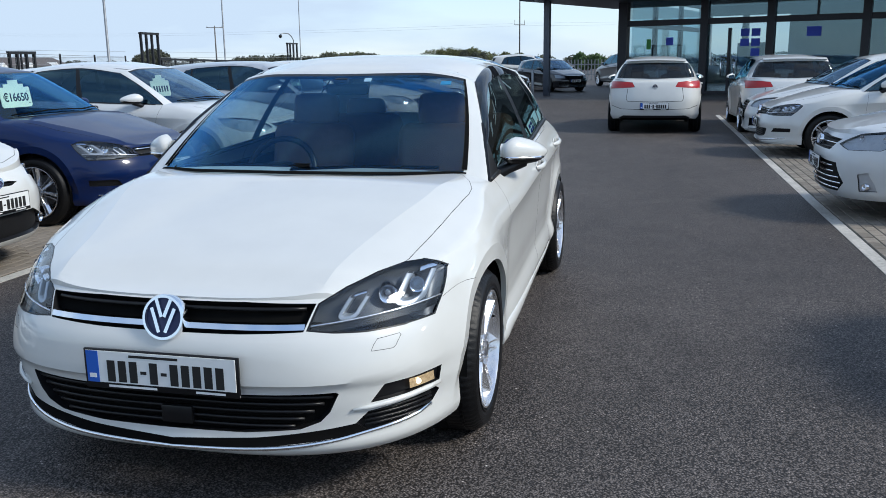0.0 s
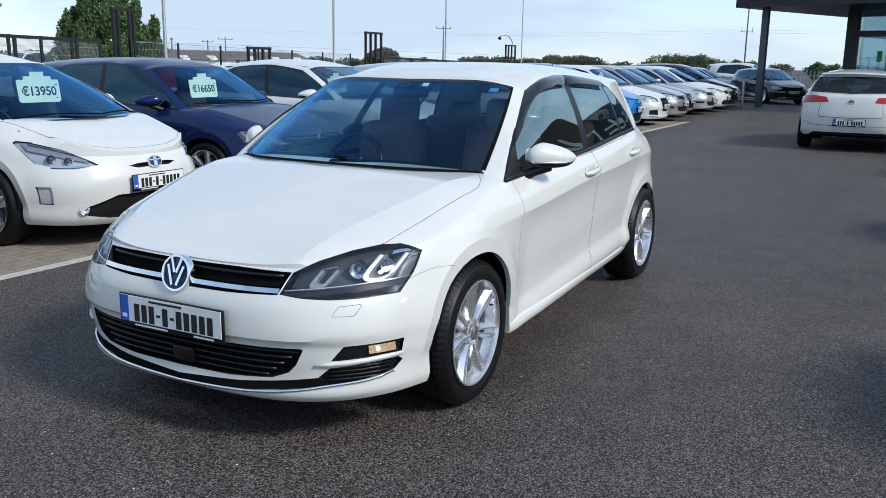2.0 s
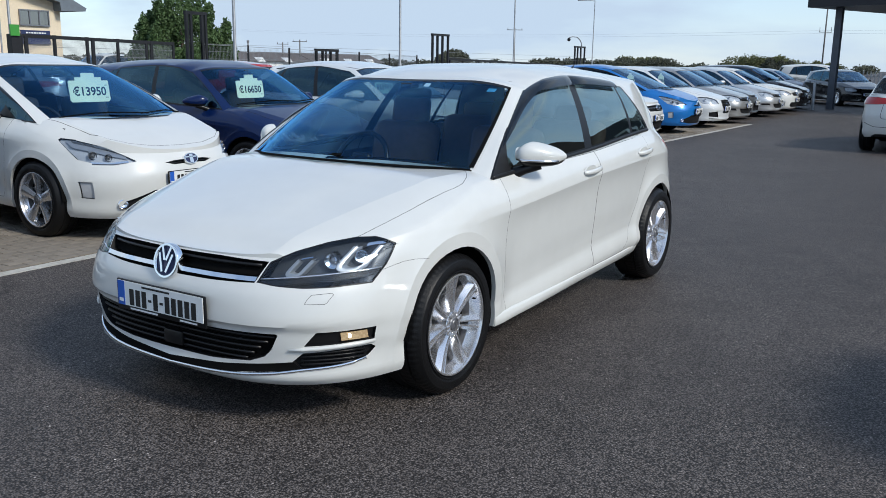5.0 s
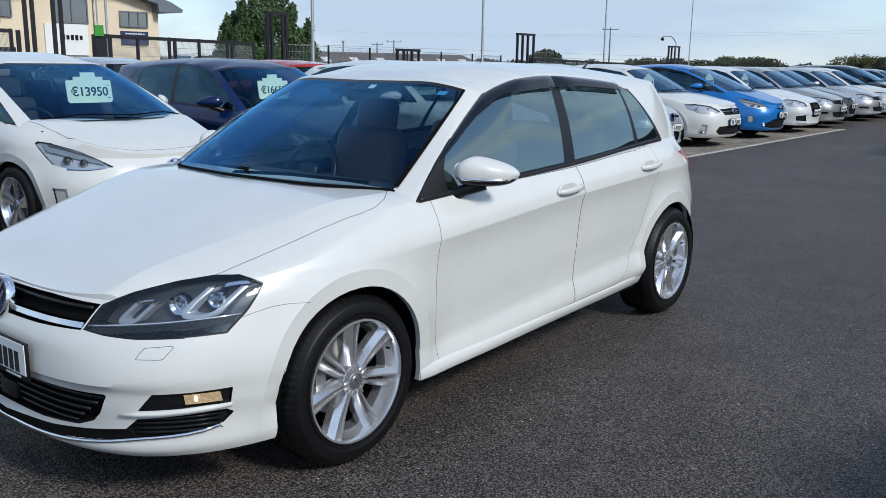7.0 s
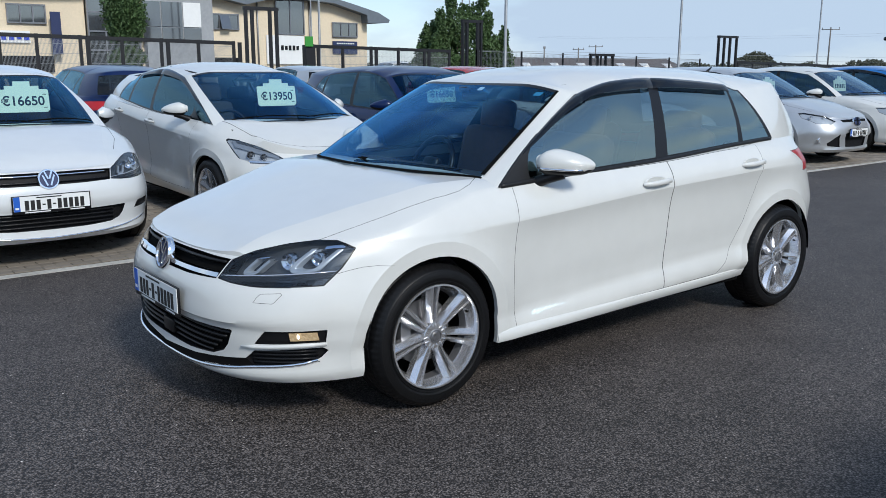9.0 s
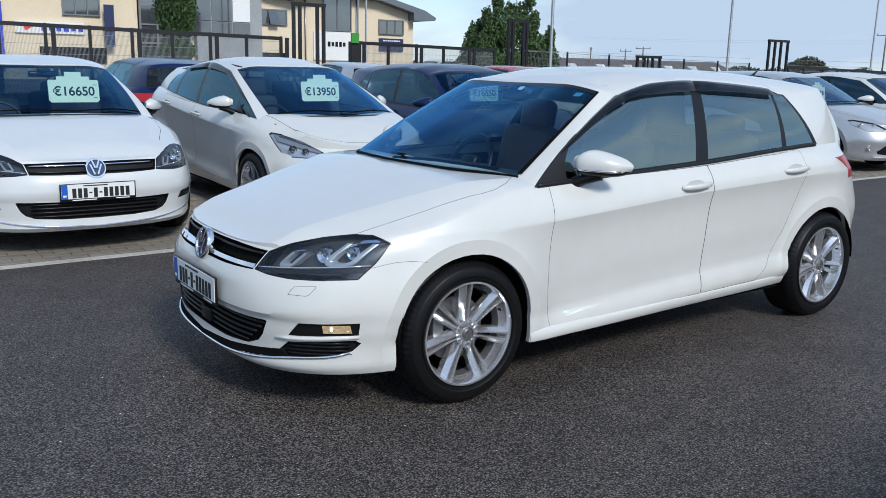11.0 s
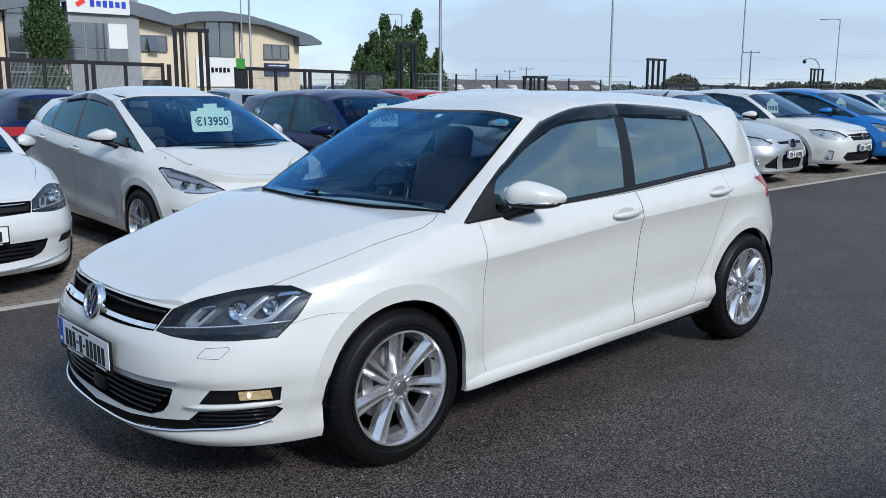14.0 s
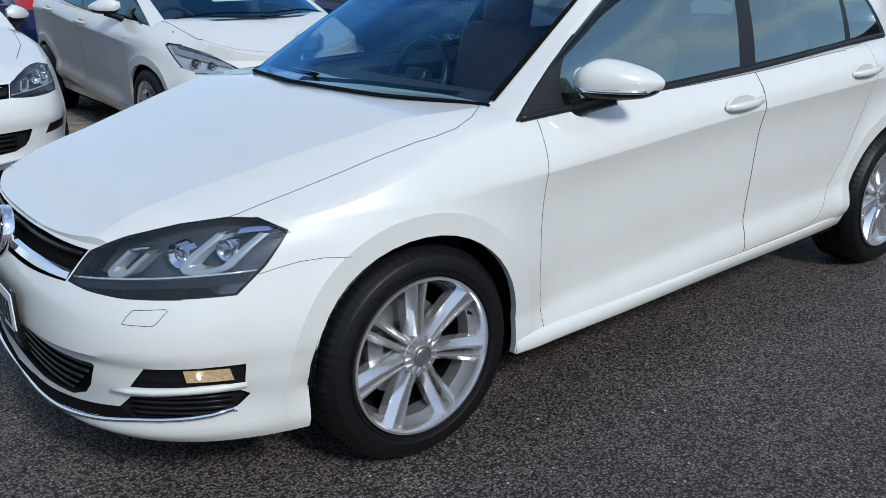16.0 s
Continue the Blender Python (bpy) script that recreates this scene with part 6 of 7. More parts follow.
    for side in (1, -1):
        bm = bmesh.new()
        rows = []
        for i in range(17):
            k = 0.04 + 0.92 * i / 16
            rows.append([bm.verts.new((side * p.x, p.y - 0.003, p.z + 0.004)) for p in (body.green(1.96 / 8, k), body.green(2.10 / 8, k))])
        for a, b in zip(rows, rows[1:]):
            bm.faces.new((a[0], b[0], b[1], a[1]))
        part("windscreen_band", bm, LINER, car)
    # stickers inside the top of the windscreen
    for x, z, w, h, m in ((0.13, 1.335, 0.035, 0.03, PLATE), (0.50, 1.325, 0.05, 0.03, STICKER)):
        s = 0.25 * x / 0.60
        k = 0.90
        p = body.green(s * 0.98, k)
        bm = bmesh.new()
        box(bm, x, p.y + 0.006, p.z - 0.004, w, 0.002, h, turn=Matrix.Rotation(radians(-58), 4, "X"))
        part("sticker", bm, m, car, smooth=False)
    # aerial
    bm = bmesh.new()
    tube(bm, [(0, 2.98, 1.395), (0, 3.02, 1.425), (0, 3.06, 1.450)], [0.016, 0.009, 0.004], 8)
    part("aerial", bm, TRIM, car)

# ---------------------------------------------------------------- ground
LINE_L, LINE_R = -2.80, 3.05


def sheet(name, x0, x1, y0, y1, z, material, label, kind="structure", cat=""):
    bm = bmesh.new()
    nx, ny = 24, 24
    vs = [[bm.verts.new((x0 + (x1 - x0) * i / nx, y0 + (y1 - y0) * j / ny, z)) for j in range(ny + 1)] for i in range(nx + 1)]
    for i in range(nx):
        for j in range(ny):
            bm.faces.new((vs[i][j], vs[i + 1][j], vs[i + 1][j + 1], vs[i][j + 1]))
    return tagged(part(name, bm, material, smooth=False), label, cat or name, kind=kind)


def slab(name, x0, x1, y0, y1, z0, z1, material, label, cat="", kind="structure", bevel=0.0):
    bm = bmesh.new()
    box(bm, (x0 + x1) / 2, (y0 + y1) / 2, (z0 + z1) / 2, x1 - x0, y1 - y0, z1 - z0, bevel=bevel)
    return tagged(part(name, bm, material, smooth=False), label, cat or name, kind=kind)


sheet("ground", -900, 900, -900, 900, 0, ASPHALT, "dark grey worn asphalt of the car park", cat="asphalt")
slab("bay_line", LINE_L - 0.05, LINE_L + 0.05, -14, 20.6, -0.01, 0.004, LINE, "worn off-white painted line along the parking bays", "painted line")
slab("bay_line", LINE_R - 0.05, LINE_R + 0.05, -14, 19.5, -0.01, 0.004, LINE, "worn off-white painted line along the parking bays", "painted line")
PAVE_L = slab("pavement", -8.2, LINE_L - 0.055, -14, 20.6, -0.02, 0.002, SAND, "brown block paving of the parking bays", "paving")
PAVE_R = slab("pavement", LINE_R + 0.055, 8.5, -14, 19.5, -0.02, 0.002, SAND, "brown block paving of the parking bays", "paving")

# ---------------------------------------------------------------- showroom, turned a little to the lane
SHOW = pose(0.25, 33.9, 0, 0, 0, -17.5)


def build_showroom():
    house = root("showroom_building", SHOW)
    tagged(house, "charcoal-clad car showroom with tall shop windows and a deep canopy", "building", kind="structure")
    cols = [0.0, 3.08, 5.55, 8.80, 12.5, 16.0, 19.5, 23.0]
    bm = bmesh.new()
    for i, x in enumerate(cols):
        box(bm, x + (0.14 if i else -0.06), 0.1, 2.0, 0.28 if i else 0.36, 0.4, 4.0)
    for z, h in ((2.78, 0.22), (3.95, 0.3), (0.06, 0.12)):
        box(bm, 11.6, 0.08, z, 23.2, 0.26, h)
    box(bm, 4.2, 0.02, 1.2, 0.09, 0.2, 2.6)
    box(bm, 7.3, 0.05, 3.3, 0.07, 0.1, 1.0)
    for q in (4.0, 8.0, 12.2):
        box(bm, 0.0, q, 2.0, 0.2, 0.2, 4.0)
    for z in (0.06, 2.78, 3.95):
        box(bm, 0.0, 6.3, z, 0.16, 12.0, 0.2)
    part("facade_frame", bm, CLADDING, house, smooth=False)
    for i in range(len(cols) - 1):
        for z0, z1 in ((0.12, 2.68), (2.90, 3.82)):
            bm = bmesh.new()
            box(bm, (cols[i] + cols[i + 1] + 0.28) / 2, 0.10, (z0 + z1) / 2, cols[i + 1] - cols[i] - 0.28, 0.02, z1 - z0)
            w = part("shop_window", bm, SHOWGLASS, house, smooth=False)
            w.visible_shadow = False
    for y0, y1 in ((0.3, 3.9), (4.1, 7.9), (8.1, 12.1)):
        bm = bmesh.new()
        box(bm, 0.0, (y0 + y1) / 2, 1.9, 0.02, y1 - y0, 3.6)
        part("shop_window", bm, SHOWGLASS, house, smooth=False).visible_shadow = False
    # roof, canopy with its fascia, back and side walls, floor
    bm = bmesh.new()
    prism(bm, [(-2.9, -3.8), (25, -3.8), (25, 4.2), (-1.95, 4.2)], 3.62, 7.4, 2)
    part("fascia", bm, CLADDING, house, smooth=False)
    bm = bmesh.new()
    box(bm, 12.2, 6.5, 4.15, 25, 12, 0.3)
    box(bm, 12.2, 12.5, 0.5, 25, 0.3, 1.0)
    box(bm, 12.2, 12.5, 3.75, 25, 0.3, 0.5)
    box(bm, 14.4, 12.5, 2.25, 20.3, 0.3, 2.5)
    for x in (0.2, 2.1):
        box(bm, x, 12.5, 2.25, 0.3, 0.3, 2.5)
    box(bm, 24.6, 6.2, 2.0, 0.3, 12, 4)
    part("wall", bm, CONCRETE, house, smooth=False)
    bm = bmesh.new()
    box(bm, 12.2, 6.2, 0.02, 24.5, 12, 0.06)
    part("floor", bm, INTERIOR, house, smooth=False)
    # big pale letters on the fascia, as plain shapes
    for i in range(11):
        bm = bmesh.new()
        x = 4.0 + i * 1.75
        box(bm, x, -3.83, 5.3, 0.22, 0.06, 1.5)
        box(bm, x + 0.55, -3.83, 5.95 if i % 2 else 5.3, 0.9, 0.06, 0.22)
        box(bm, x + 0.55, -3.83, 4.65 if i % 3 else 5.95, 0.9, 0.06, 0.22)
        part("fascia_shape", bm, WALLWHITE, house, smooth=False)
    # posters in the windows and the door
    for x, z, w, h, m in ((1.85, 2.05, 0.28, 0.3, SIGNBLUE), (4.75, 2.32, 0.32, 0.28, SIGNBLUE), (5.15, 2.32, 0.32, 0.28, SIGNBLUE), (4.75, 1.95, 0.32, 0.28, SIGNBLUE),
                          (5.15, 1.95, 0.32, 0.28, SIGNBLUE), (5.15, 1.58, 0.32, 0.28, SIGNBLUE), (7.2, 2.3, 0.5, 0.35, SIGNBLUE), (1.0, 1.95, 0.18, 0.4, SIGNGREEN)):
        bm = bmesh.new()
        box(bm, x, 0.08, z, w, 0.01, h)
        part("poster", bm, m, house, smooth=False)
    bm = bmesh.new()
    box(bm, 4.05, -0.01, 2.78, 0.34, 0.03, 0.08)
    part("door_sign", bm, WALLWHITE, house, smooth=False)
    bm = bmesh.new()
    for x in (3.95, 4.45):
        tube(bm, [(x, -0.08, 0.7), (x, -0.12, 0.75), (x, -0.12, 1.25), (x, -0.08, 1.3)], 0.02, 8)
    part("door_handle", bm, CHROME, house)
    # furniture and cars glimpsed inside: low partitions and desks
    for x, y, w, h, m in ((1.5, 4.0, 1.6, 1.1, WALLWHITE), (6.6, 5.0, 2.0, 1.0, CONCRETE), (10.5, 5.2, 2.4, 1.2, WALLWHITE), (3.4, 8.0, 1.2, 2.0, CONCRETE)):
        bm = bmesh.new()
        box(bm, x, y, h / 2 + 0.05, w, 0.7, h, bevel=0.02)
        part("desk", bm, m, house, smooth=False)
    return house


build_showroom()
bm = bmesh.new()
box(bm, 0, 0, 1.81, 0.20, 0.16, 3.62)
box(bm, 0, 0.075, 1.81, 0.24, 0.02, 3.62)
box(bm, 0, -0.075, 1.81, 0.24, 0.02, 3.62)
ob = part("canopy_column", bm, COLUMN, smooth=False)
ob.matrix_world = pose(-2.67, 31.9, 0, 0, 0, -17.5)
tagged(ob, "charcoal steel column that carries the showroom canopy", "column", kind="structure")


def bollard(x, y):
    bm = bmesh.new()
    lathe(bm, [(0.001, 1.0), (0.04, 1.0), (0.05, 0.985), (0.05, 0.0), (0.075, 0.0), (0.075, -0.0)], 16)
    bmesh.ops.transform(bm, matrix=Matrix.Rotation(-math.pi / 2, 4, "Y"), verts=bm.verts)
    bmesh.ops.recalc_face_normals(bm, faces=bm.faces[:])
    ob = part("bollard", bm, STEEL, auto=40)
    ob.location = (x, y, 0)
    tagged(ob, "pale steel bollard beside the showroom column", "bollard", "bollards at the canopy")


bollard(-3.1, 30.9)
bollard(1.6, 30.3)

# ---------------------------------------------------------------- fence with gate frames
FX = -25.3


def rail_z(y):
    return 2.36 - 0.0165 * (y - 4)


def fence_run(y0, y1, step, label, heavy=True):
    run = root("fence", Matrix.Translation((FX, y0, 0)))
    tagged(run, label, "fence", "boundary fence")
    n = round((y1 - y0) / step)
    for i in range(n + 1):
        y = i * step
        top = rail_z(y0 + y)
        bm = bmesh.new()
        if heavy:
            box(bm, 0, y, top / 2, 0.09, 0.09, top + 0.08)
        else:
            box(bm, 0, y, top / 2, 0.06, 0.06, top + 0.16)
        if heavy and i % 2 == 0:
            box(bm, 0.02, y + 0.22, top / 2, 0.08, 0.12, top)
        part("post", bm, FENCE, run, smooth=False)
        if i < n:
            bm = bmesh.new()
            low = 0.09 if heavy else -0.01
            prism(bm, [(y, top - low), (y + step, rail_z(y0 + y + step) - low), (y + step, rail_z(y0 + y + step) + 0.03), (y, top + 0.03)], -0.05 if heavy else -0.01, 0.05 if heavy else 0.01, 0)
            part("rail", bm, FENCE if heavy else STEEL, run, smooth=False)
            bm = bmesh.new()
            m = 34
            for k in range(1, m):
                box(bm, 0, y + step * k / m, top / 2, 0.006, 0.007, top - 0.1)
            for k in range(7):
                box(bm, 0, y + step / 2, 0.3 + k * 0.3, 0.006, step, 0.012)
            tagged(part("mesh_panel", bm, STEEL, run, smooth=False), kind="stuff")
    return run


fence_run(-9.48, 11.08, 1.285, "black steel mesh fence with a heavy top rail")
fence_run(14.22, 20.67, 1.29, "black steel mesh fence with a heavy top rail")
fence_run(22.18, 37.78, 2.60, "grey wire mesh fence on thin dark posts", heavy=False)
fence_run(41.0, 62.84, 1.68, "black steel mesh fence with a heavy top rail")


def gate_frame(y, posts, top, x=FX):
    g = root("gateway", Matrix.Translation((x, y, 0)))
    tagged(g, "tall black steel gate frame standing above the fence", "gateway", "gateways in the fence")
    for q in posts:
        bm = bmesh.new()
        box(bm, 0, q, top / 2, 0.12, 0.10, top)
        part("post", bm, FENCE, g, smooth=False)
    bm = bmesh.new()
    box(bm, 0, posts[-1] / 2, top - 0.06, 0.14, posts[-1] + 0.15, 0.12)
    part("lintel", bm, FENCE, g, smooth=False)


gate_frame(11.58, (0, 0.24, 0.93, 1.18), 3.48)
gate_frame(21.40, (0, 0.22, 0.80, 0.99), 3.36)
gate_frame(29.26, (0, 0.47, 1.05, 1.55), 2.06)
gate_frame(39.35, (0, 0.52, 1.05, 1.65), 3.13)
gate_frame(64.10, (0, 0.55, 1.2, 1.95), 3.02, -27.6)
bm = bmesh.new()
box(bm, 0, 0, 1.10, 0.3, 0.40, 2.2, bevel=0.02)
ob = part("gate_cabinet", bm, FENCE, smooth=False)
ob.location = (FX + 0.1, 14.0, 0)
tagged(ob, "black steel control cabinet with a green sign beside the gate", "cabinet")
bm = bmesh.new()
box(bm, 0.2, -0.1, 2.32, 0.05, 0.32, 0.36)
part("sign", bm, SIGNGREEN, ob, "small green sign", smooth=False)


# ---------------------------------------------------------------- lamp posts and poles
def lamp_post(x, y, top, arm, thick=1.0):
    p = root("street_lamp", Matrix.Translation((x, y, 0)))
    tagged(p, "tall galvanised lamp post beside the fence", "street lamp", "lamp posts")
    bm = bmesh.new()
    tube(bm, [(0, 0, 0), (0, 0, 1.4), (0, 0, 1.45), (0, 0, top)], [q * thick for q in (0.085, 0.085, 0.065, 0.045)], 10)
    part("pole", bm, STEEL, p, auto=40)
    bm = bmesh.new()
    tube(bm, [(0, 0, top - 0.05), (arm[0] * 0.5, arm[1] * 0.5, top + 0.02), (arm[0], arm[1], top)], 0.035, 8)
    part("arm", bm, STEEL, p)
    bm = bmesh.new()
    ang = math.atan2(arm[1], arm[0])
    box(bm, 0, 0, 0, 0.75, 0.26, 0.09, bevel=0.03)
    bmesh.ops.transform(bm, matrix=Matrix.Translation((arm[0] * 1.25, arm[1] * 1.25, top - 0.02)) @ Matrix.Rotation(ang, 4, "Z"), verts=bm.verts)
    part("lantern", bm, STEEL, p, auto=40)


lamp_post(-22.4, 21.2, 8.6, (1.4, -0.4))
lamp_post(-22.9, 32.8, 8.6, (1.4, -0.4))
lamp_post(-30.3, 58.5, 8.6, (1.3, -0.8))
lamp_post(-39.0, 94.3, 8.9, (-1.1, -0.7))
lamp_post(-44.0, 25.28, 9.6, (-1.4, 0.4), 1.2)
lamp_post(-44.0, 24.72, 9.2, (-1.4, 0.4), 0.7)
lamp_post(-60.0, 50.35, 8.15, (-0.9, -0.9), 0.9)


def utility_pole(x, y, top, r=0.14, arm=None, span=1.9):
    p = root("utility_pole", Matrix.Translation((x, y, 0)))
    tagged(p, "weathered timber utility pole with a crossarm", "utility pole", "utility poles")
    bm = bmesh.new()
    tube(bm, [(0, 0, 0), (0, 0, top)], [r, r * 0.7], 8)
    part("pole", bm, TIMBER, p)
    bm = bmesh.new()
    arm = arm or top - 0.35
    box(bm, 0, 0, arm, span, 0.7 * r, 0.7 * r, turn=Matrix.Rotation(0.5, 4, "Z"))
    for q in (-span * 0.45, 0, span * 0.45):
        tube(bm, [(q * math.cos(0.5), q * math.sin(0.5), arm), (q * math.cos(0.5), q * math.sin(0.5), arm + 0.35)], 0.3 * r, 6)
    part("crossarm", bm, TIMBER, p)


utility_pole(-8.85, 66, 8.6, 0.06, 4.08, 0.9)
utility_pole(-73.0, 138.2, 7.9, 0.15, span=2.8)
for z in (4.0, 4.2):
    for far in ((-86, 84), (52, 76)):
        bm = bmesh.new()
        tube(bm, [(-8.85 + (far[0] + 8.85) * k / 12, 66 + (far[1] - 66) * k / 12, z + 1.4 * k / 12 - 0.5 * 4 * k / 12 * (1 - k / 12)) for k in range(13)], 0.0045, 4)
        tagged(part("overhead_wire", bm, WIRE), "thin overhead wire strung from a timber pole", "wire", "overhead wires")
for x, y, z, span in ((-112, 110.9, 5.0, 0.4), (-112, 119.8, 4.9, 2.2), (-112, 124.5, 5.5, 2.8)):
    utility_pole(x, y, z, 0.15, span=span)
bm = bmesh.new()
tube(bm, [(0, 0, 0), (0, 0, 3.2), (-0.1, -0.15, 3.5), (-0.2, -0.5, 3.72), (-0.4, -1.0, 3.75), (-0.5, -1.4, 3.66)], 0.038, 8)
cctv = tagged(part("camera_pole", bm, STEEL), "curved steel pole with a small camera dome", "pole")
cctv.location = (-27.2, 64.5, 0)
bm = bmesh.new()
bmesh.ops.create_uvsphere(bm, u_segments=12, v_segments=8, radius=0.14)
bmesh.ops.translate(bm, vec=(-0.5, -1.45, 3.50), verts=bm.verts)
part("camera_dome", bm, TRIM, cctv)


# ---------------------------------------------------------------- trees and far growth
def leaf_cloud(bm, blobs, count, size, rng):
    """Small bent leaves scattered through a set of blobs."""
    for _ in range(count):
        cx, cy, cz, rx, ry, rz = blobs[rng.randrange(len(blobs))]
        while True:
            u = Vector((rng.uniform(-1, 1), rng.uniform(-1, 1), rng.uniform(-1, 1)))
            if 0.35 < u.length < 1:
                break
        u *= 0.75 + 0.25 / max(u.length, 0.3) * rng.random()
        p = Vector((cx + u.x * rx, cy + u.y * ry, cz + u.z * rz))
        a = Vector((rng.gauss(0, 1), rng.gauss(0, 1), rng.gauss(0, 1))).normalized()
        b = a.orthogonal().normalized()
        s = size * rng.uniform(0.6, 1.4)
        q = a.cross(b) * s * 0.25
        v = [bm.verts.new(p - a * s), bm.verts.new(p + b * s * 0.55 + q), bm.verts.new(p + a * s), bm.verts.new(p - b * s * 0.55 + q)]
        bm.faces.new((v[0], v[1], v[2]))
        bm.faces.new((v[0], v[2], v[3]))


def tree(name, x, y, blobs, trunk_h, r, count, size, leaf, label, seed):
    rng = random.Random(seed)
    t = root(name, Matrix.Translation((x, y, 0)))
    tagged(t, label, "tree")
    bm = bmesh.new()
    tube(bm, [(0, 0, 0), (0.05, 0, trunk_h * 0.5), (0, 0.04, trunk_h), (0.03, 0, max(b[2] for b in blobs))], [r, r * 0.8, r * 0.6, r * 0.12], 9)
    for b in blobs[:9]:
        tube(bm, [(0, 0.02, trunk_h * 0.9), (b[0] * 0.5, b[1] * 0.5, (trunk_h + b[2]) / 2), (b[0], b[1], b[2])], [r * 0.4, r * 0.25, r * 0.08], 6)
    part("trunk", bm, BARK, t)
    bm = bmesh.new()
    leaf_cloud(bm, blobs, count, size, rng)
    part("crown", bm, leaf, t, smooth=False)


rng = random.Random(4)
spires = []
for cy, top, w in ((-0.55, 4.45, 0.75), (0.93, 4.75, 0.75), (0.2, 4.0, 0.9), (-1.25, 3.7, 0.7), (1.6, 3.7, 0.7), (-1.75, 3.0, 0.6), (2.1, 3.0, 0.7)):
    for k in range(6):
        f = k / 5
        spires.append((rng.uniform(-0.5, 0.5), cy + rng.uniform(-0.25, 0.25), 0.9 + (top - 1.1) * f, w * (1.15 - 0.75 * f), w * (1.25 - 0.85 * f), 0.62))
for k in range(16):
    spires.append((rng.uniform(-0.8, 0.8), rng.uniform(-2.0, 2.2), rng.uniform(1.2, 3.1), 0.7, 0.65, 0.5))
tree("conifer_tree", -28.6, 24.0, spires, 0.8, 0.16, 26000, 0.075, LEAF, "dark green bushy tree behind the gate frame", 5)
oval = [(0, 0, 1.3, 0.75, 0.8, 0.5), (0, 0, 1.8, 1.0, 1.0, 0.6)] + [(0, 0, 2.3 + 0.5 * k, 1.2 * math.sin(math.pi * (k + 0.9) / 8.2) ** 0.7, 1.2 * math.sin(math.pi * (k + 0.9) / 8.2) ** 0.7, 0.6) for k in range(8)]
tree("clipped_tree", -40, 12.2, oval, 1.0, 0.12, 16000, 0.075, LEAF, "clipped oval green tree in front of the cream building", 6)
tree("round_tree", -62, 100, [(0, 0.2, 2.3, 2.2, 2.2, 1.15), (0, 1.5, 1.9, 1.8, 1.9, 0.85), (0, -1.2, 2.0, 2.0, 1.9, 0.9)], 1.0, 0.2, 6000, 0.17, HEDGE, "round dark tree beyond the fence", 7)
for i, (x, y, w, h, lf) in enumerate(((-52, 150, 9, 3.3, HEDGE), (-34, 158, 6, 3.9, LEAF2), (-30, 150, 4, 3.2, HEDGE), (-34, 160, 11, 3.6, LEAF2), (-24, 158, 4, 3.0, LEAF2), (-6.5, 110, 3, 2.3, LEAF), (-70, 150, 8, 3.0, HEDGE), (-60, 138, 9, 2.8, HEDGE), (-60, 166, 8, 3.6, LEAF2))):
    blobs = [(rng.uniform(-1, 1), (k / 6 - 0.5) * w, h * rng.uniform(0.35, 0.62), w * 0.25, w * 0.22, h * 0.42) for k in range(7)]
    tree("bush", x, y, [(b[1], b[0], *b[2:]) for b in blobs], 0.6, 0.12, 3600, 0.20, lf, "scrubby green bush along the far boundary", 20 + i)


def hedge_belt(name, pts, h, depth, material, label, seed):
    """A far belt of growth with an uneven top."""
    rng = random.Random(seed)
    bm = bmesh.new()
    blobs = []
    for (x0, y0), (x1, y1) in zip(pts, pts[1:]):
        n = max(2, int(math.hypot(x1 - x0, y1 - y0) / 5))
        for k in range(n):
            f = (k + rng.random()) / n
            hh = h * rng.uniform(0.55, 1.0)
            blobs.append((x0 + (x1 - x0) * f, y0 + (y1 - y0) * f, hh * 0.5, depth, depth, hh * 0.55))
    leaf_cloud(bm, blobs, len(blobs) * 260, 0.42, rng)
    return tagged(part(name, bm, material, smooth=False), label, "hedge", kind="stuff")


hedge_belt("far_hedge", [(-260, 40), (-230, 160), (-150, 260), (-20, 300), (150, 300), (320, 200)], 3.3, 4, HEDGE, "distant belt of hedges and trees", 31)
# palisade behind the last cars
pal = root("palisade_fence", Matrix.Translation((-14, 56, 0)))
tagged(pal, "low grey palisade fence behind the last cars", "fence")
bm = bmesh.new()
for k in range(150):
    box(bm, k * 0.22, 0, 0.68, 0.07, 0.02, 1.36)
tagged(part("pale", bm, STEEL, pal, smooth=False), kind="stuff")
for z in (0.4, 1.05):
    bm = bmesh.new()
    box(bm, 16.5, 0.03, z, 33, 0.04, 0.06)
    part("rail", bm, STEEL, pal, smooth=False)


# ---------------------------------------------------------------- the cream offices across the road
BX = -56.0


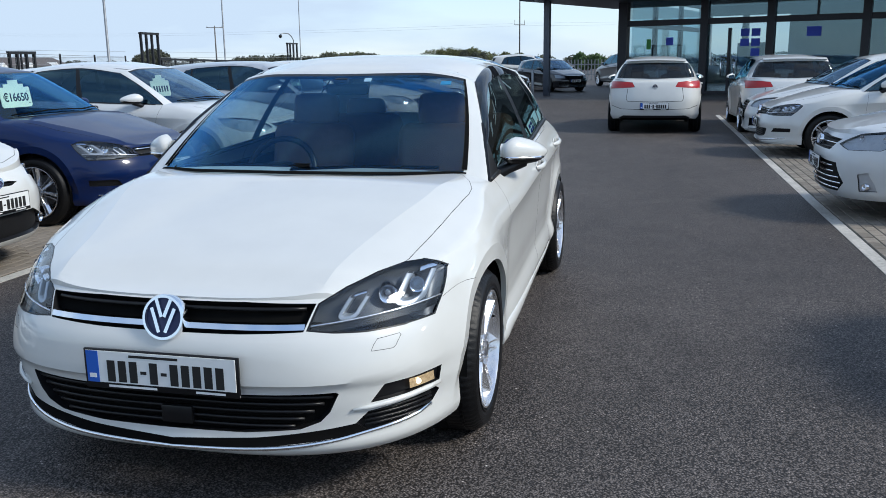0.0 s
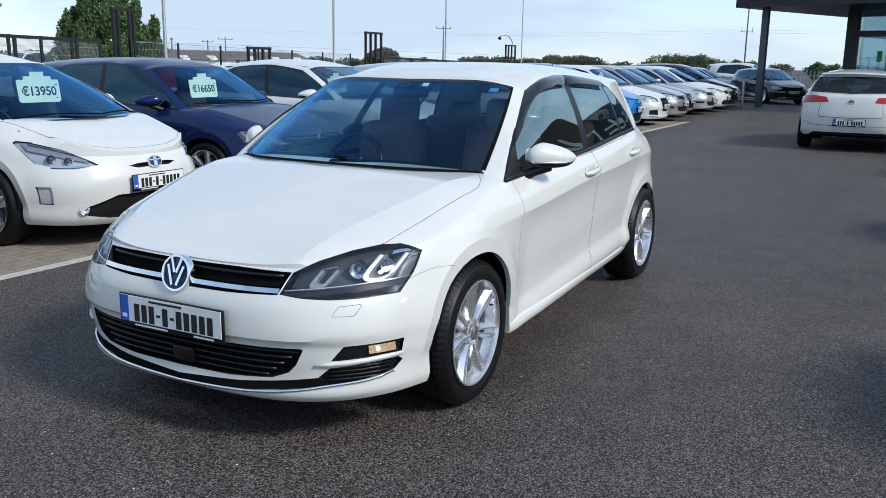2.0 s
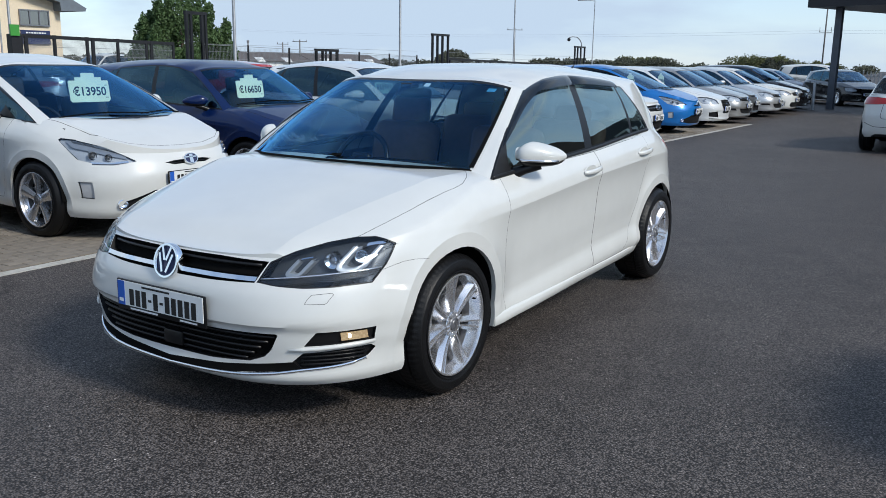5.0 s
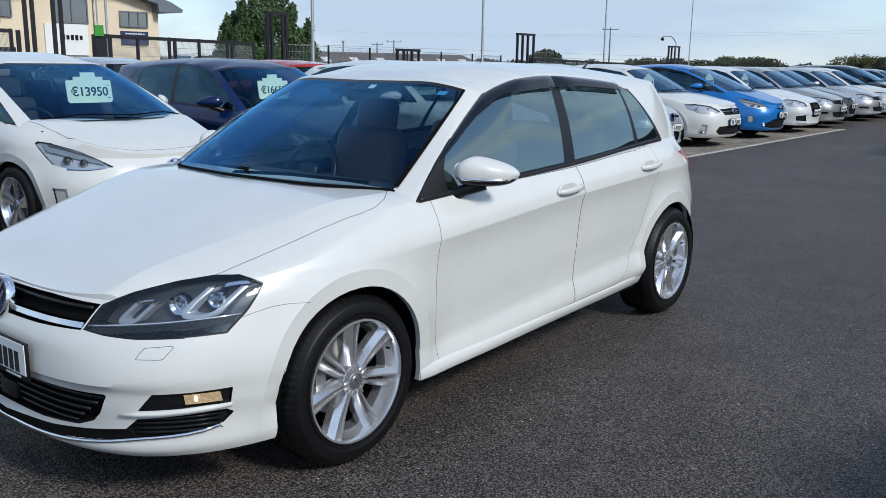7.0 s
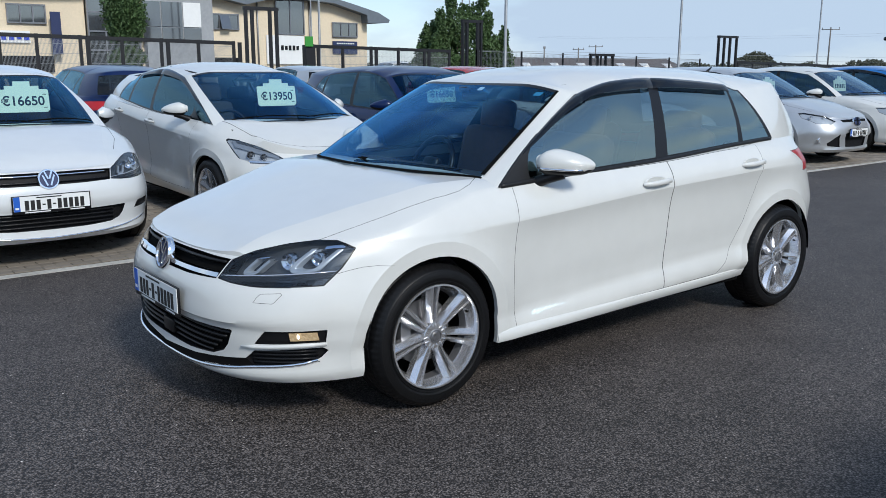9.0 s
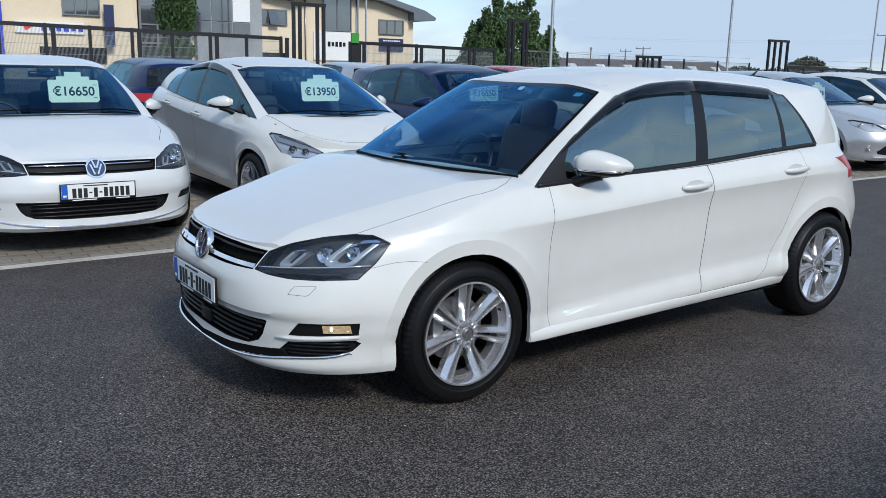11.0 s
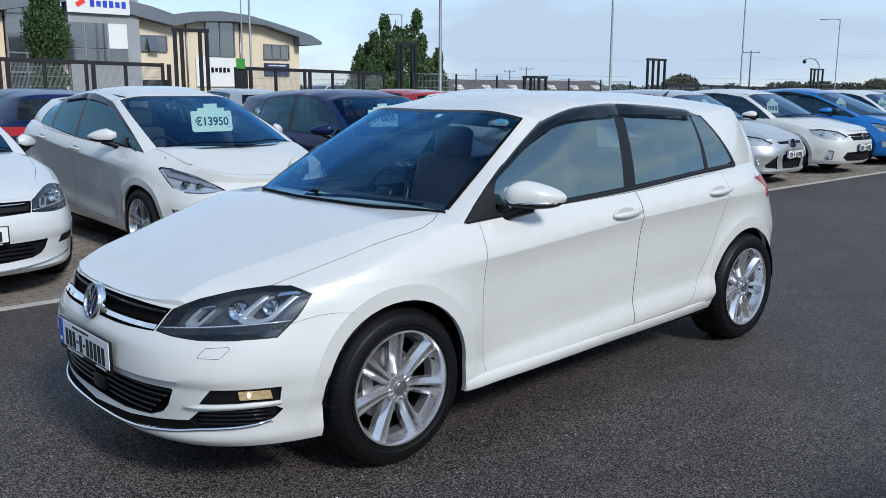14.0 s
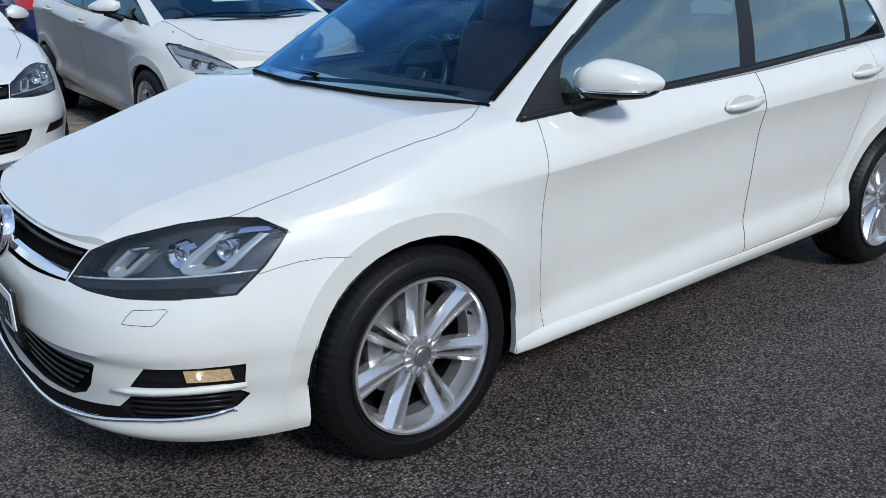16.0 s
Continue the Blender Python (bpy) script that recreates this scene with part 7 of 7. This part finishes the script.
def office_window(parent, y0, y1, z0, z1, bays, open_bay=None):
    bm = bmesh.new()
    box(bm, BX + 0.06, (y0 + y1) / 2, (z0 + z1) / 2, 0.06, y1 - y0, z1 - z0)
    w = part("window", bm, OFFICEGLASS, parent, smooth=False)
    bm = bmesh.new()
    for i in range(bays + 1):
        box(bm, BX + 0.10, y0 + (y1 - y0) * i / bays, (z0 + z1) / 2, 0.10, 0.08, z1 - z0)
    for z in (z0, z1):
        box(bm, BX + 0.10, (y0 + y1) / 2, z, 0.12, y1 - y0 + 0.08, 0.09)
    part("window_frame", bm, ALLOY_DARK, w, smooth=False)
    if open_bay is not None:
        ya, yb = y0 + (y1 - y0) * open_bay / bays, y0 + (y1 - y0) * (open_bay + 1) / bays
        bm = bmesh.new()
        box(bm, BX + 0.32, (ya + yb) / 2, (z0 + z1) / 2 - 0.05, 0.06, yb - ya, z1 - z0, turn=Matrix.Rotation(radians(-22), 4, "Y"))
        part("open_sash", bm, OFFICEGLASS, w, smooth=False)
    return w


def build_offices():
    b = root("office_building", Matrix.Identity(4))
    tagged(b, "cream rendered two-storey offices with curved grey roofs", "building")
    bm = bmesh.new()
    prism(bm, [(14.9, 0), (14.9, 6.1), (22, 6.5), (26.2, 5.9), (28, 6.25), (31, 6.45), (33.6, 6.3), (36.5, 5.4), (36.5, 0)], BX - 12, BX, 0)
    part("wall", bm, RENDER, b, smooth=False)
    bm = bmesh.new()
    box(bm, BX - 6, 6.5, 3.0, 12, 17.0, 6.0)
    part("wall", bm, RENDER, b, smooth=False)
    for pts in ([(21.64, 7.41), (22.98, 7.14), (24.27, 6.9), (25.76, 6.49), (25.77, 5.70), (24.3, 5.98), (22.93, 6.26), (21.64, 6.52)],
                [(25.78, 6.48), (27.16, 6.73), (29.35, 6.9), (31.64, 6.75), (34.51, 6.16), (37.05, 5.55), (38.11, 5.03), (37.99, 4.81), (36.02, 4.75), (35.97, 5.34), (33.04, 6.09), (30.46, 6.24), (27.46, 6.09), (25.78, 5.69)],
                [(-2.99, 6.52), (5.88, 6.57), (14.55, 6.87), (18.59, 7.61), (18.59, 6.87), (16.02, 6.39), (14.55, 6.09), (10.8, 5.93), (5.88, 5.83), (-2.99, 5.83)]):
        bm = bmesh.new()
        prism(bm, pts, BX - 13, BX + 0.9, 0)
        part("roof", bm, ROOFM, b, smooth=False)
    bm = bmesh.new()
    box(bm, BX + 0.15, 21.0, 4.0, 1.0, 4.7, 8.4)
    part("concrete_pier", bm, CONCRETE, b, smooth=False)
    bm = bmesh.new()
    box(bm, BX + 0.0, 16.6, 3.6, 0.5, 3.3, 7.4)
    part("stair_glazing", bm, OFFICEGLASS, b, smooth=False)
    for y, z, w, h in [(16.6, q, 3.3, 0.1) for q in (1.2, 2.4, 3.6, 4.8, 6.0)] + [(q, 3.6, 0.1, 7.4) for q in (15.0, 16.1, 17.2, 18.3)]:
        bm = bmesh.new()
        box(bm, BX + (0.28 if w > 1 else 0.285), y, z, 0.08, w, h)
        part("glazing_bar", bm, ALLOY_DARK, b, smooth=False)
    # shopfront glass in the pier: three wide bays over three low ones
    for r, (z0, z1) in enumerate(((4.02, 5.63), (3.15, 3.95))):
        for k in range(3):
            bm = bmesh.new()
            ya, yb = ((18.45, 19.62), (19.70, 21.12), (21.20, 22.45))[k]
            box(bm, BX + 0.69, (ya + yb) / 2, (z0 + z1) / 2, 0.05, yb - ya, z1 - z0)
            part("window", bm, WALLWHITE if (r == 0 and k == 2) else OFFICEGLASS, b, smooth=False)
    office_window(b, 23.35, 25.5, 3.98, 5.0, 3, 1)
    office_window(b, 28.5, 30.8, 3.75, 6.2, 2)
    office_window(b, 33.3, 35.5, 3.67, 4.7, 3)
    office_window(b, 10.3, 12.5, 4.0, 5.1, 3)
    office_window(b, 3.3, 5.5, 4.0, 5.1, 3)
    for y, z, w, h, m, d in ((29.2, 2.6, 3.1, 2.1, WALLWHITE, 0.08), (34.4, 2.85, 2.2, 0.95, SIGNNAVY, 0.08), (20.6, 6.85, 4.1, 1.25, WALLWHITE, 0.85), (9.5, 3.15, 4.0, 0.72, WALLWHITE, 0.08),
                             (12.95, 3.4, 0.6, 2.6, SIGNNAVY, 0.6), (6.4, 2.6, 0.8, 4.0, SIGNBLUE, 0.2), (10.8, 1.5, 4.0, 1.0, TRIM, 0.06), (24.4, 1.5, 2.4, 1.0, TRIM, 0.06)):
        bm = bmesh.new()
        box(bm, BX + d, y, z, 0.12, w, h)
        part("sign_panel", bm, m, b, smooth=False)
    # sign marks as plain shapes
    for y0, z, w, h, m, d, n in ((19.95, 6.85, 2.5, 0.42, SIGNBLUE, 0.93, 6), (8.9, 3.15, 2.6, 0.40, SIGNBLUE, 0.16, 6), (28.75, 2.75, 1.6, 0.36, TRIM, 0.16, 5), (33.6, 3.15, 1.6, 0.10, WALLWHITE, 0.16, 8)):
        for k in range(n):
            bm = bmesh.new()
            box(bm, BX + d, y0 + w * (k + 0.5) / n, z, 0.03, w / n * 0.66, h * (0.8 if k % 3 == 1 else 1))
            part("sign_mark", bm, m, b, smooth=False)
    for y, z, d, s in ((19.4, 6.85, 0.93, 0.6), (8.2, 3.15, 0.16, 0.45)):
        bm = bmesh.new()
        box(bm, BX + d, y, z, 0.03, s, s * 0.5, turn=Matrix.Rotation(0.6, 4, "X"))
        part("sign_mark", bm, SIGNRED, b, smooth=False)
    for y in (27.0, 31.3):
        bm = bmesh.new()
        tube(bm, [(BX + 0.1, y, 0), (BX + 0.1, y, 6.3)], 0.06, 6)
        part("downpipe", bm, ALLOY_DARK, b)


build_offices()
def far_house(x, y, w, label):
    h = root("far_house", Matrix.Translation((x, y, 0)))
    tagged(h, label, "house", "far houses")
    bm = bmesh.new()
    box(bm, 0, 0, 0.75, 8, w, 1.5)
    part("wall", bm, WALLWHITE, h, smooth=False)
    bm = bmesh.new()
    prism(bm, [(-4.6, 1.4), (4.6, 1.4), (0, 3.05)], -w / 2 - 0.4, w / 2 + 0.4, 1)
    part("roof", bm, SLATE, h, smooth=False)
    for k in range(int(w / 7)):
        bm = bmesh.new()
        y0 = -w / 2 + 3.5 + 7 * k
        prism(bm, [(y0 - 0.9, 1.3), (y0 + 0.9, 1.3), (y0, 2.1)], 2.6, 4.8, 0)
        part("gable", bm, WALLWHITE, h, smooth=False)


far_house(-114, 113, 24, "low brown-roofed house with white gables beyond the fence")
far_house(-114, 137, 22, "low brown-roofed house with white gables beyond the fence")

# ---------------------------------------------------------------- cars
HERO, HERO_BODY = make_car("hatchback_car", HATCH, WHITE, pose(0, 0, 0), "pearl white five-door hatchback standing on the open asphalt lane", 1.35, True, SEATM)


def left(y, nose=-2.92, over=0.872, turn=0):
    return pose(nose - over, y, 0, 0, 0, 90 + turn)


def right(y, nose=2.98, over=0.872, turn=0):
    return pose(nose + over, y, 0, 0, 0, -90 + turn)


def price_card(car_pose, lx, ly, z, text):
    """A pale green price card that stands behind the windscreen, with its price."""
    bm = bmesh.new()
    w, h = 0.43, 0.20
    pts = [(-w / 2, -h / 2 + 0.02), (-w / 2 + 0.02, -h / 2), (w / 2 - 0.02, -h / 2), (w / 2, -h / 2 + 0.02), (w / 2, h / 2 - 0.01), (w / 2 - 0.01, h / 2),
           (0.14, h / 2), (0.14, h / 2 + 0.03), (0.07, h / 2 + 0.03), (0.07, h / 2 + 0.07), (-0.07, h / 2 + 0.07), (-0.07, h / 2 + 0.03), (-0.14, h / 2 + 0.03), (-0.14, h / 2), (-w / 2 + 0.01, h / 2), (-w / 2, h / 2 - 0.01)]
    prism(bm, pts, -0.003, 0.003, 1)
    card = part("price_card", bm, CARD, smooth=False)
    card.matrix_world = car_pose @ Matrix.Translation((lx, ly, z)) @ Matrix.Rotation(radians(-9), 4, "X")
    tagged(card, "pale green price card behind a car windscreen", "price card", "price cards")
    if not text:        # too small to be read: plain bars
        for k in range(6):
            bm = bmesh.new()
            box(bm, -0.15 + 0.06 * k, -0.0045, -0.005, 0.036, 0.002, 0.075)
            part("card_mark", bm, INK, card, smooth=False)
        return
    cu = bpy.data.curves.new("price", "FONT")
    cu.body, cu.size, cu.align_x, cu.align_y, cu.extrude, cu.offset = text, 0.112, "CENTER", "CENTER", 0.001, 0.0022
    tmp = bpy.data.objects.new("price", cu)
    scene.collection.objects.link(tmp)
    bpy.context.view_layer.update()
    me = bpy.data.meshes.new_from_object(tmp.evaluated_get(bpy.context.evaluated_depsgraph_get()))
    bpy.data.objects.remove(tmp)
    me.materials.clear()
    me.materials.append(INK)
    ob = new("price", me)
    ob.parent = card
    ob.matrix_local = Matrix.Translation((0, -0.0045, -0.005)) @ Matrix.Rotation(math.pi / 2, 4, "X")
    bm = bmesh.new()
    box(bm, w / 2 - 0.035, -0.004, 0.055, 0.03, 0.001, 0.006)
    box(bm, w / 2 - 0.035, -0.004, -0.06, 0.03, 0.001, 0.006)
    part("card_mark", bm, INK, card, smooth=False)


ROW_L = "cars parked along the left bays"
P1, P2, P3 = left(-0.60), left(1.78, -2.83, over=0.905), left(4.28, -2.98)
make_car("hatchback_car", GOLF_FAR, WHITE_COLD, P1, "white hatchback with a price card in its windscreen", 0.8, group=ROW_L)
make_car("liftback_car", LIFTBACK, WHITE, P2, "white liftback with a green price card in its windscreen", 0.9, group=ROW_L)
make_car("hatchback_car", GOLF_FAR, NAVY, P3, "navy blue hatchback with a price card in its windscreen", 0.8, group=ROW_L)
price_card(P1, 0.25, 0.86, 1.14, "\u20ac16650")
price_card(P2, 0.24, 0.74, 1.145, "\u20ac13950")
price_card(P3, 0.06, 0.86, 1.12, "\u20ac16650")
make_car("saloon_car", PLAIN_SALOON, WHITE_COLD, left(7.10, over=0.93), "pale white saloon parked on the paved bays", group=ROW_L)
make_car("hatchback_car", FOCUS, SILVER, left(11.0), "silver hatchback with black lower grille", group=ROW_L)
make_car("saloon_car", PLAIN_SALOON, WHITE, left(13.6, over=0.93), "white saloon with chrome grille bars", group=ROW_L)
make_car("liftback_car", LIFTBACK, BLUE, left(16.25, over=0.905), "bright blue liftback parked on the paved bays", group=ROW_L)
make_car("hatchback_car", SINGLE_FRAME, WHITE_COLD, left(18.6), "white hatchback with a tall dark grille", group=ROW_L)
make_car("hatchback_car", GOLF_FAR, PEWTER, left(20.75), "pewter grey hatchback parked on the paved bays", group=ROW_L)
make_car("hatchback_car", FOCUS, GREY, left(22.85, -3.2), "dark grey hatchback parked on the paved bays", group=ROW_L)
make_car("hatchback_car", GOLF_FAR, SILVER, left(24.95, -3.0), "silver hatchback parked on the paved bays", group=ROW_L)
make_car("saloon_car", PLAIN_SALOON, WHITE, left(27.0, over=0.93), "white saloon parked on the paved bays", group=ROW_L)
make_car("suv_car", LOW_SUV, BLACK_PAINT, left(29.3, -3.0), "black sport utility car parked near the canopy", group=ROW_L)
make_car("hatchback_car", GOLF_FAR, SILVER, left(31.8, -3.4), "pale silver hatchback parked near the canopy", group=ROW_L)
make_car("hatchback_car", SINGLE_FRAME, BLACK_PAINT, left(36.2, -1.5, turn=-52), "black hatchback parked beyond the canopy column")
make_car("suv_car", SUV, GREY, pose(-0.6, 44.2, 0, 0, 0, 205), "blue-grey sport utility car parked beyond the canopy")
make_car("suv_car", SUV, WHITE, left(42.0, -2.6), "white sport utility car parked beyond the canopy")
make_car("hatchback_car", GOLF_FAR, SILVER, left(39.2, -4.4), "silver hatchback parked beyond the canopy")
for y, over, lx, ly, z in ((7.10, 0.93, -0.2, 0.80, 1.12), (11.0, 0.872, 0.25, 0.86, 1.12), (13.6, 0.93, 0.0, 0.80, 1.12), (16.25, 0.905, 0.1, 0.74, 1.13), (18.6, 0.872, 0.1, 0.86, 1.12)):
    price_card(left(y, over=over), lx, ly, z, "")
# second row, back to back with the first
make_car("hatchback_car", GOLF_FAR, NAVY, pose(-11.9, 2.15, 0, 0, 0, -90), "dark blue hatchback with red tail lights in the second row")
make_car("hatchback_car", FOCUS, RED, pose(-14.5, 11.3, 0, 0, 0, -90), "red hatchback in the second row of cars")
make_car("hatchback_car", GOLF_FAR, SILVER, pose(-17.5, 8.6, 0, 0, 0, -90), "silver hatchback in the second row of cars")
make_car("hatchback_car", FOCUS, RED, pose(-13.5, -2.2, 0, 0, 0, -90), "red hatchback in the second row of cars")
make_car("suv_car", SUV, WHITE, pose(-34.0, 22.5, 0, 0, 0, 8), "white van-like car on the road behind the fence")
make_car("hatchback_car", TAIL, WHITE, pose(1.50, 17.25, 0, 0, 0, 180), "white hatchback standing on the lane with its tail to the camera")
ROW_R = "cars parked along the right bays"
make_car("saloon_car", SALOON, WHITE_COLD, right(5.5, over=0.93), "white saloon with a wide chrome grille", 0.8, group=ROW_R)
# stays out of view; added only for the soft shadow it throws on the lane
make_car("suv_car", SUV, GREY, right(1.0, 3.14), "unseen dark grey sport utility car, added to shade the lane", group=ROW_R)
make_car("hatchback_car", GOLF_FAR, WHITE, right(10.6), "white hatchback parked on the paved bays", 0.8, group=ROW_R)
make_car("hatchback_car", SINGLE_FRAME, WHITE, right(12.75), "white hatchback with a tall dark grille", group=ROW_R)
make_car("hatchback_car", TAIL, WHITE_COLD, pose(3.95, 17.0, 0, 0, 0, 180), "white hatchback with its tail to the lane")

# ---------------------------------------------------------------- paving blocks of the bays
def block_mesh(name, sx, sy):
    bm = bmesh.new()
    b, t, e = 0.0, 0.009, 0.006
    lo = [bm.verts.new((x * (sx / 2), y * (sy / 2), b)) for x, y in ((-1, -1), (1, -1), (1, 1), (-1, 1))]
    mi = [bm.verts.new((x * (sx / 2), y * (sy / 2), t - 0.003)) for x, y in ((-1, -1), (1, -1), (1, 1), (-1, 1))]
    hi = [bm.verts.new((x * (sx / 2 - e), y * (sy / 2 - e), t)) for x, y in ((-1, -1), (1, -1), (1, 1), (-1, 1))]
    for a, c in ((lo, mi), (mi, hi)):
        for k in range(4):
            bm.faces.new((a[k], a[(k + 1) % 4], c[(k + 1) % 4], c[k]))
    bm.faces.new(hi)
    me = bpy.data.meshes.new(name)
    bm.to_mesh(me)
    bm.free()
    me.materials.append(BLOCK)
    return me


BRICK = block_mesh("block", 0.095, 0.195)
rng = random.Random(12)
for r in range(9):
    for c in range(33):
        ob = new("block", BRICK)
        ob.parent = PAVE_L
        ob.matrix_local = Matrix.Translation((-2.91 - 0.1 * r, -3.0 + 0.2 * c + (0.1 if r % 2 else 0), 0.002 + rng.uniform(0, 0.0015))) @ Matrix.Rotation(rng.uniform(-0.012, 0.012), 4, "Z")


def joined_blocks(parent, x0, dx, rows, y0, y1, skip):
    verts, faces = [], []
    for r in range(rows):
        y = y0 + (0.1 if r % 2 else 0)
        while y < y1:
            x = x0 + dx * r
            if not skip(x, y):
                z = 0.010 + rng.uniform(0, 0.0015)
                n = len(verts)
                verts += [(x - 0.0475, y - 0.0975, 0.002), (x + 0.0475, y - 0.0975, 0.002), (x + 0.0475, y + 0.0975, 0.002), (x - 0.0475, y + 0.0975, 0.002),
                          (x - 0.043, y - 0.093, z), (x + 0.043, y - 0.093, z), (x + 0.043, y + 0.093, z), (x - 0.043, y + 0.093, z)]
                faces += [(n + 4, n + 5, n + 6, n + 7), (n, n + 1, n + 5, n + 4), (n + 1, n + 2, n + 6, n + 5), (n + 2, n + 3, n + 7, n + 6), (n + 3, n, n + 4, n + 7)]
            y += 0.2
    me = bpy.data.meshes.new("blocks")
    me.from_pydata(verts, [], faces)
    me.materials.append(BLOCK_MANY)
    ob = new("blocks", me)
    ob.parent = parent
    tagged(ob, kind="stuff")


joined_blocks(PAVE_L, -2.91, -0.1, 52, -9.0, 20.4, lambda x, y: x > -3.76 and -3.05 < y < 3.58)
joined_blocks(PAVE_R, 3.16, 0.1, 50, -6.0, 19.3, lambda x, y: False)
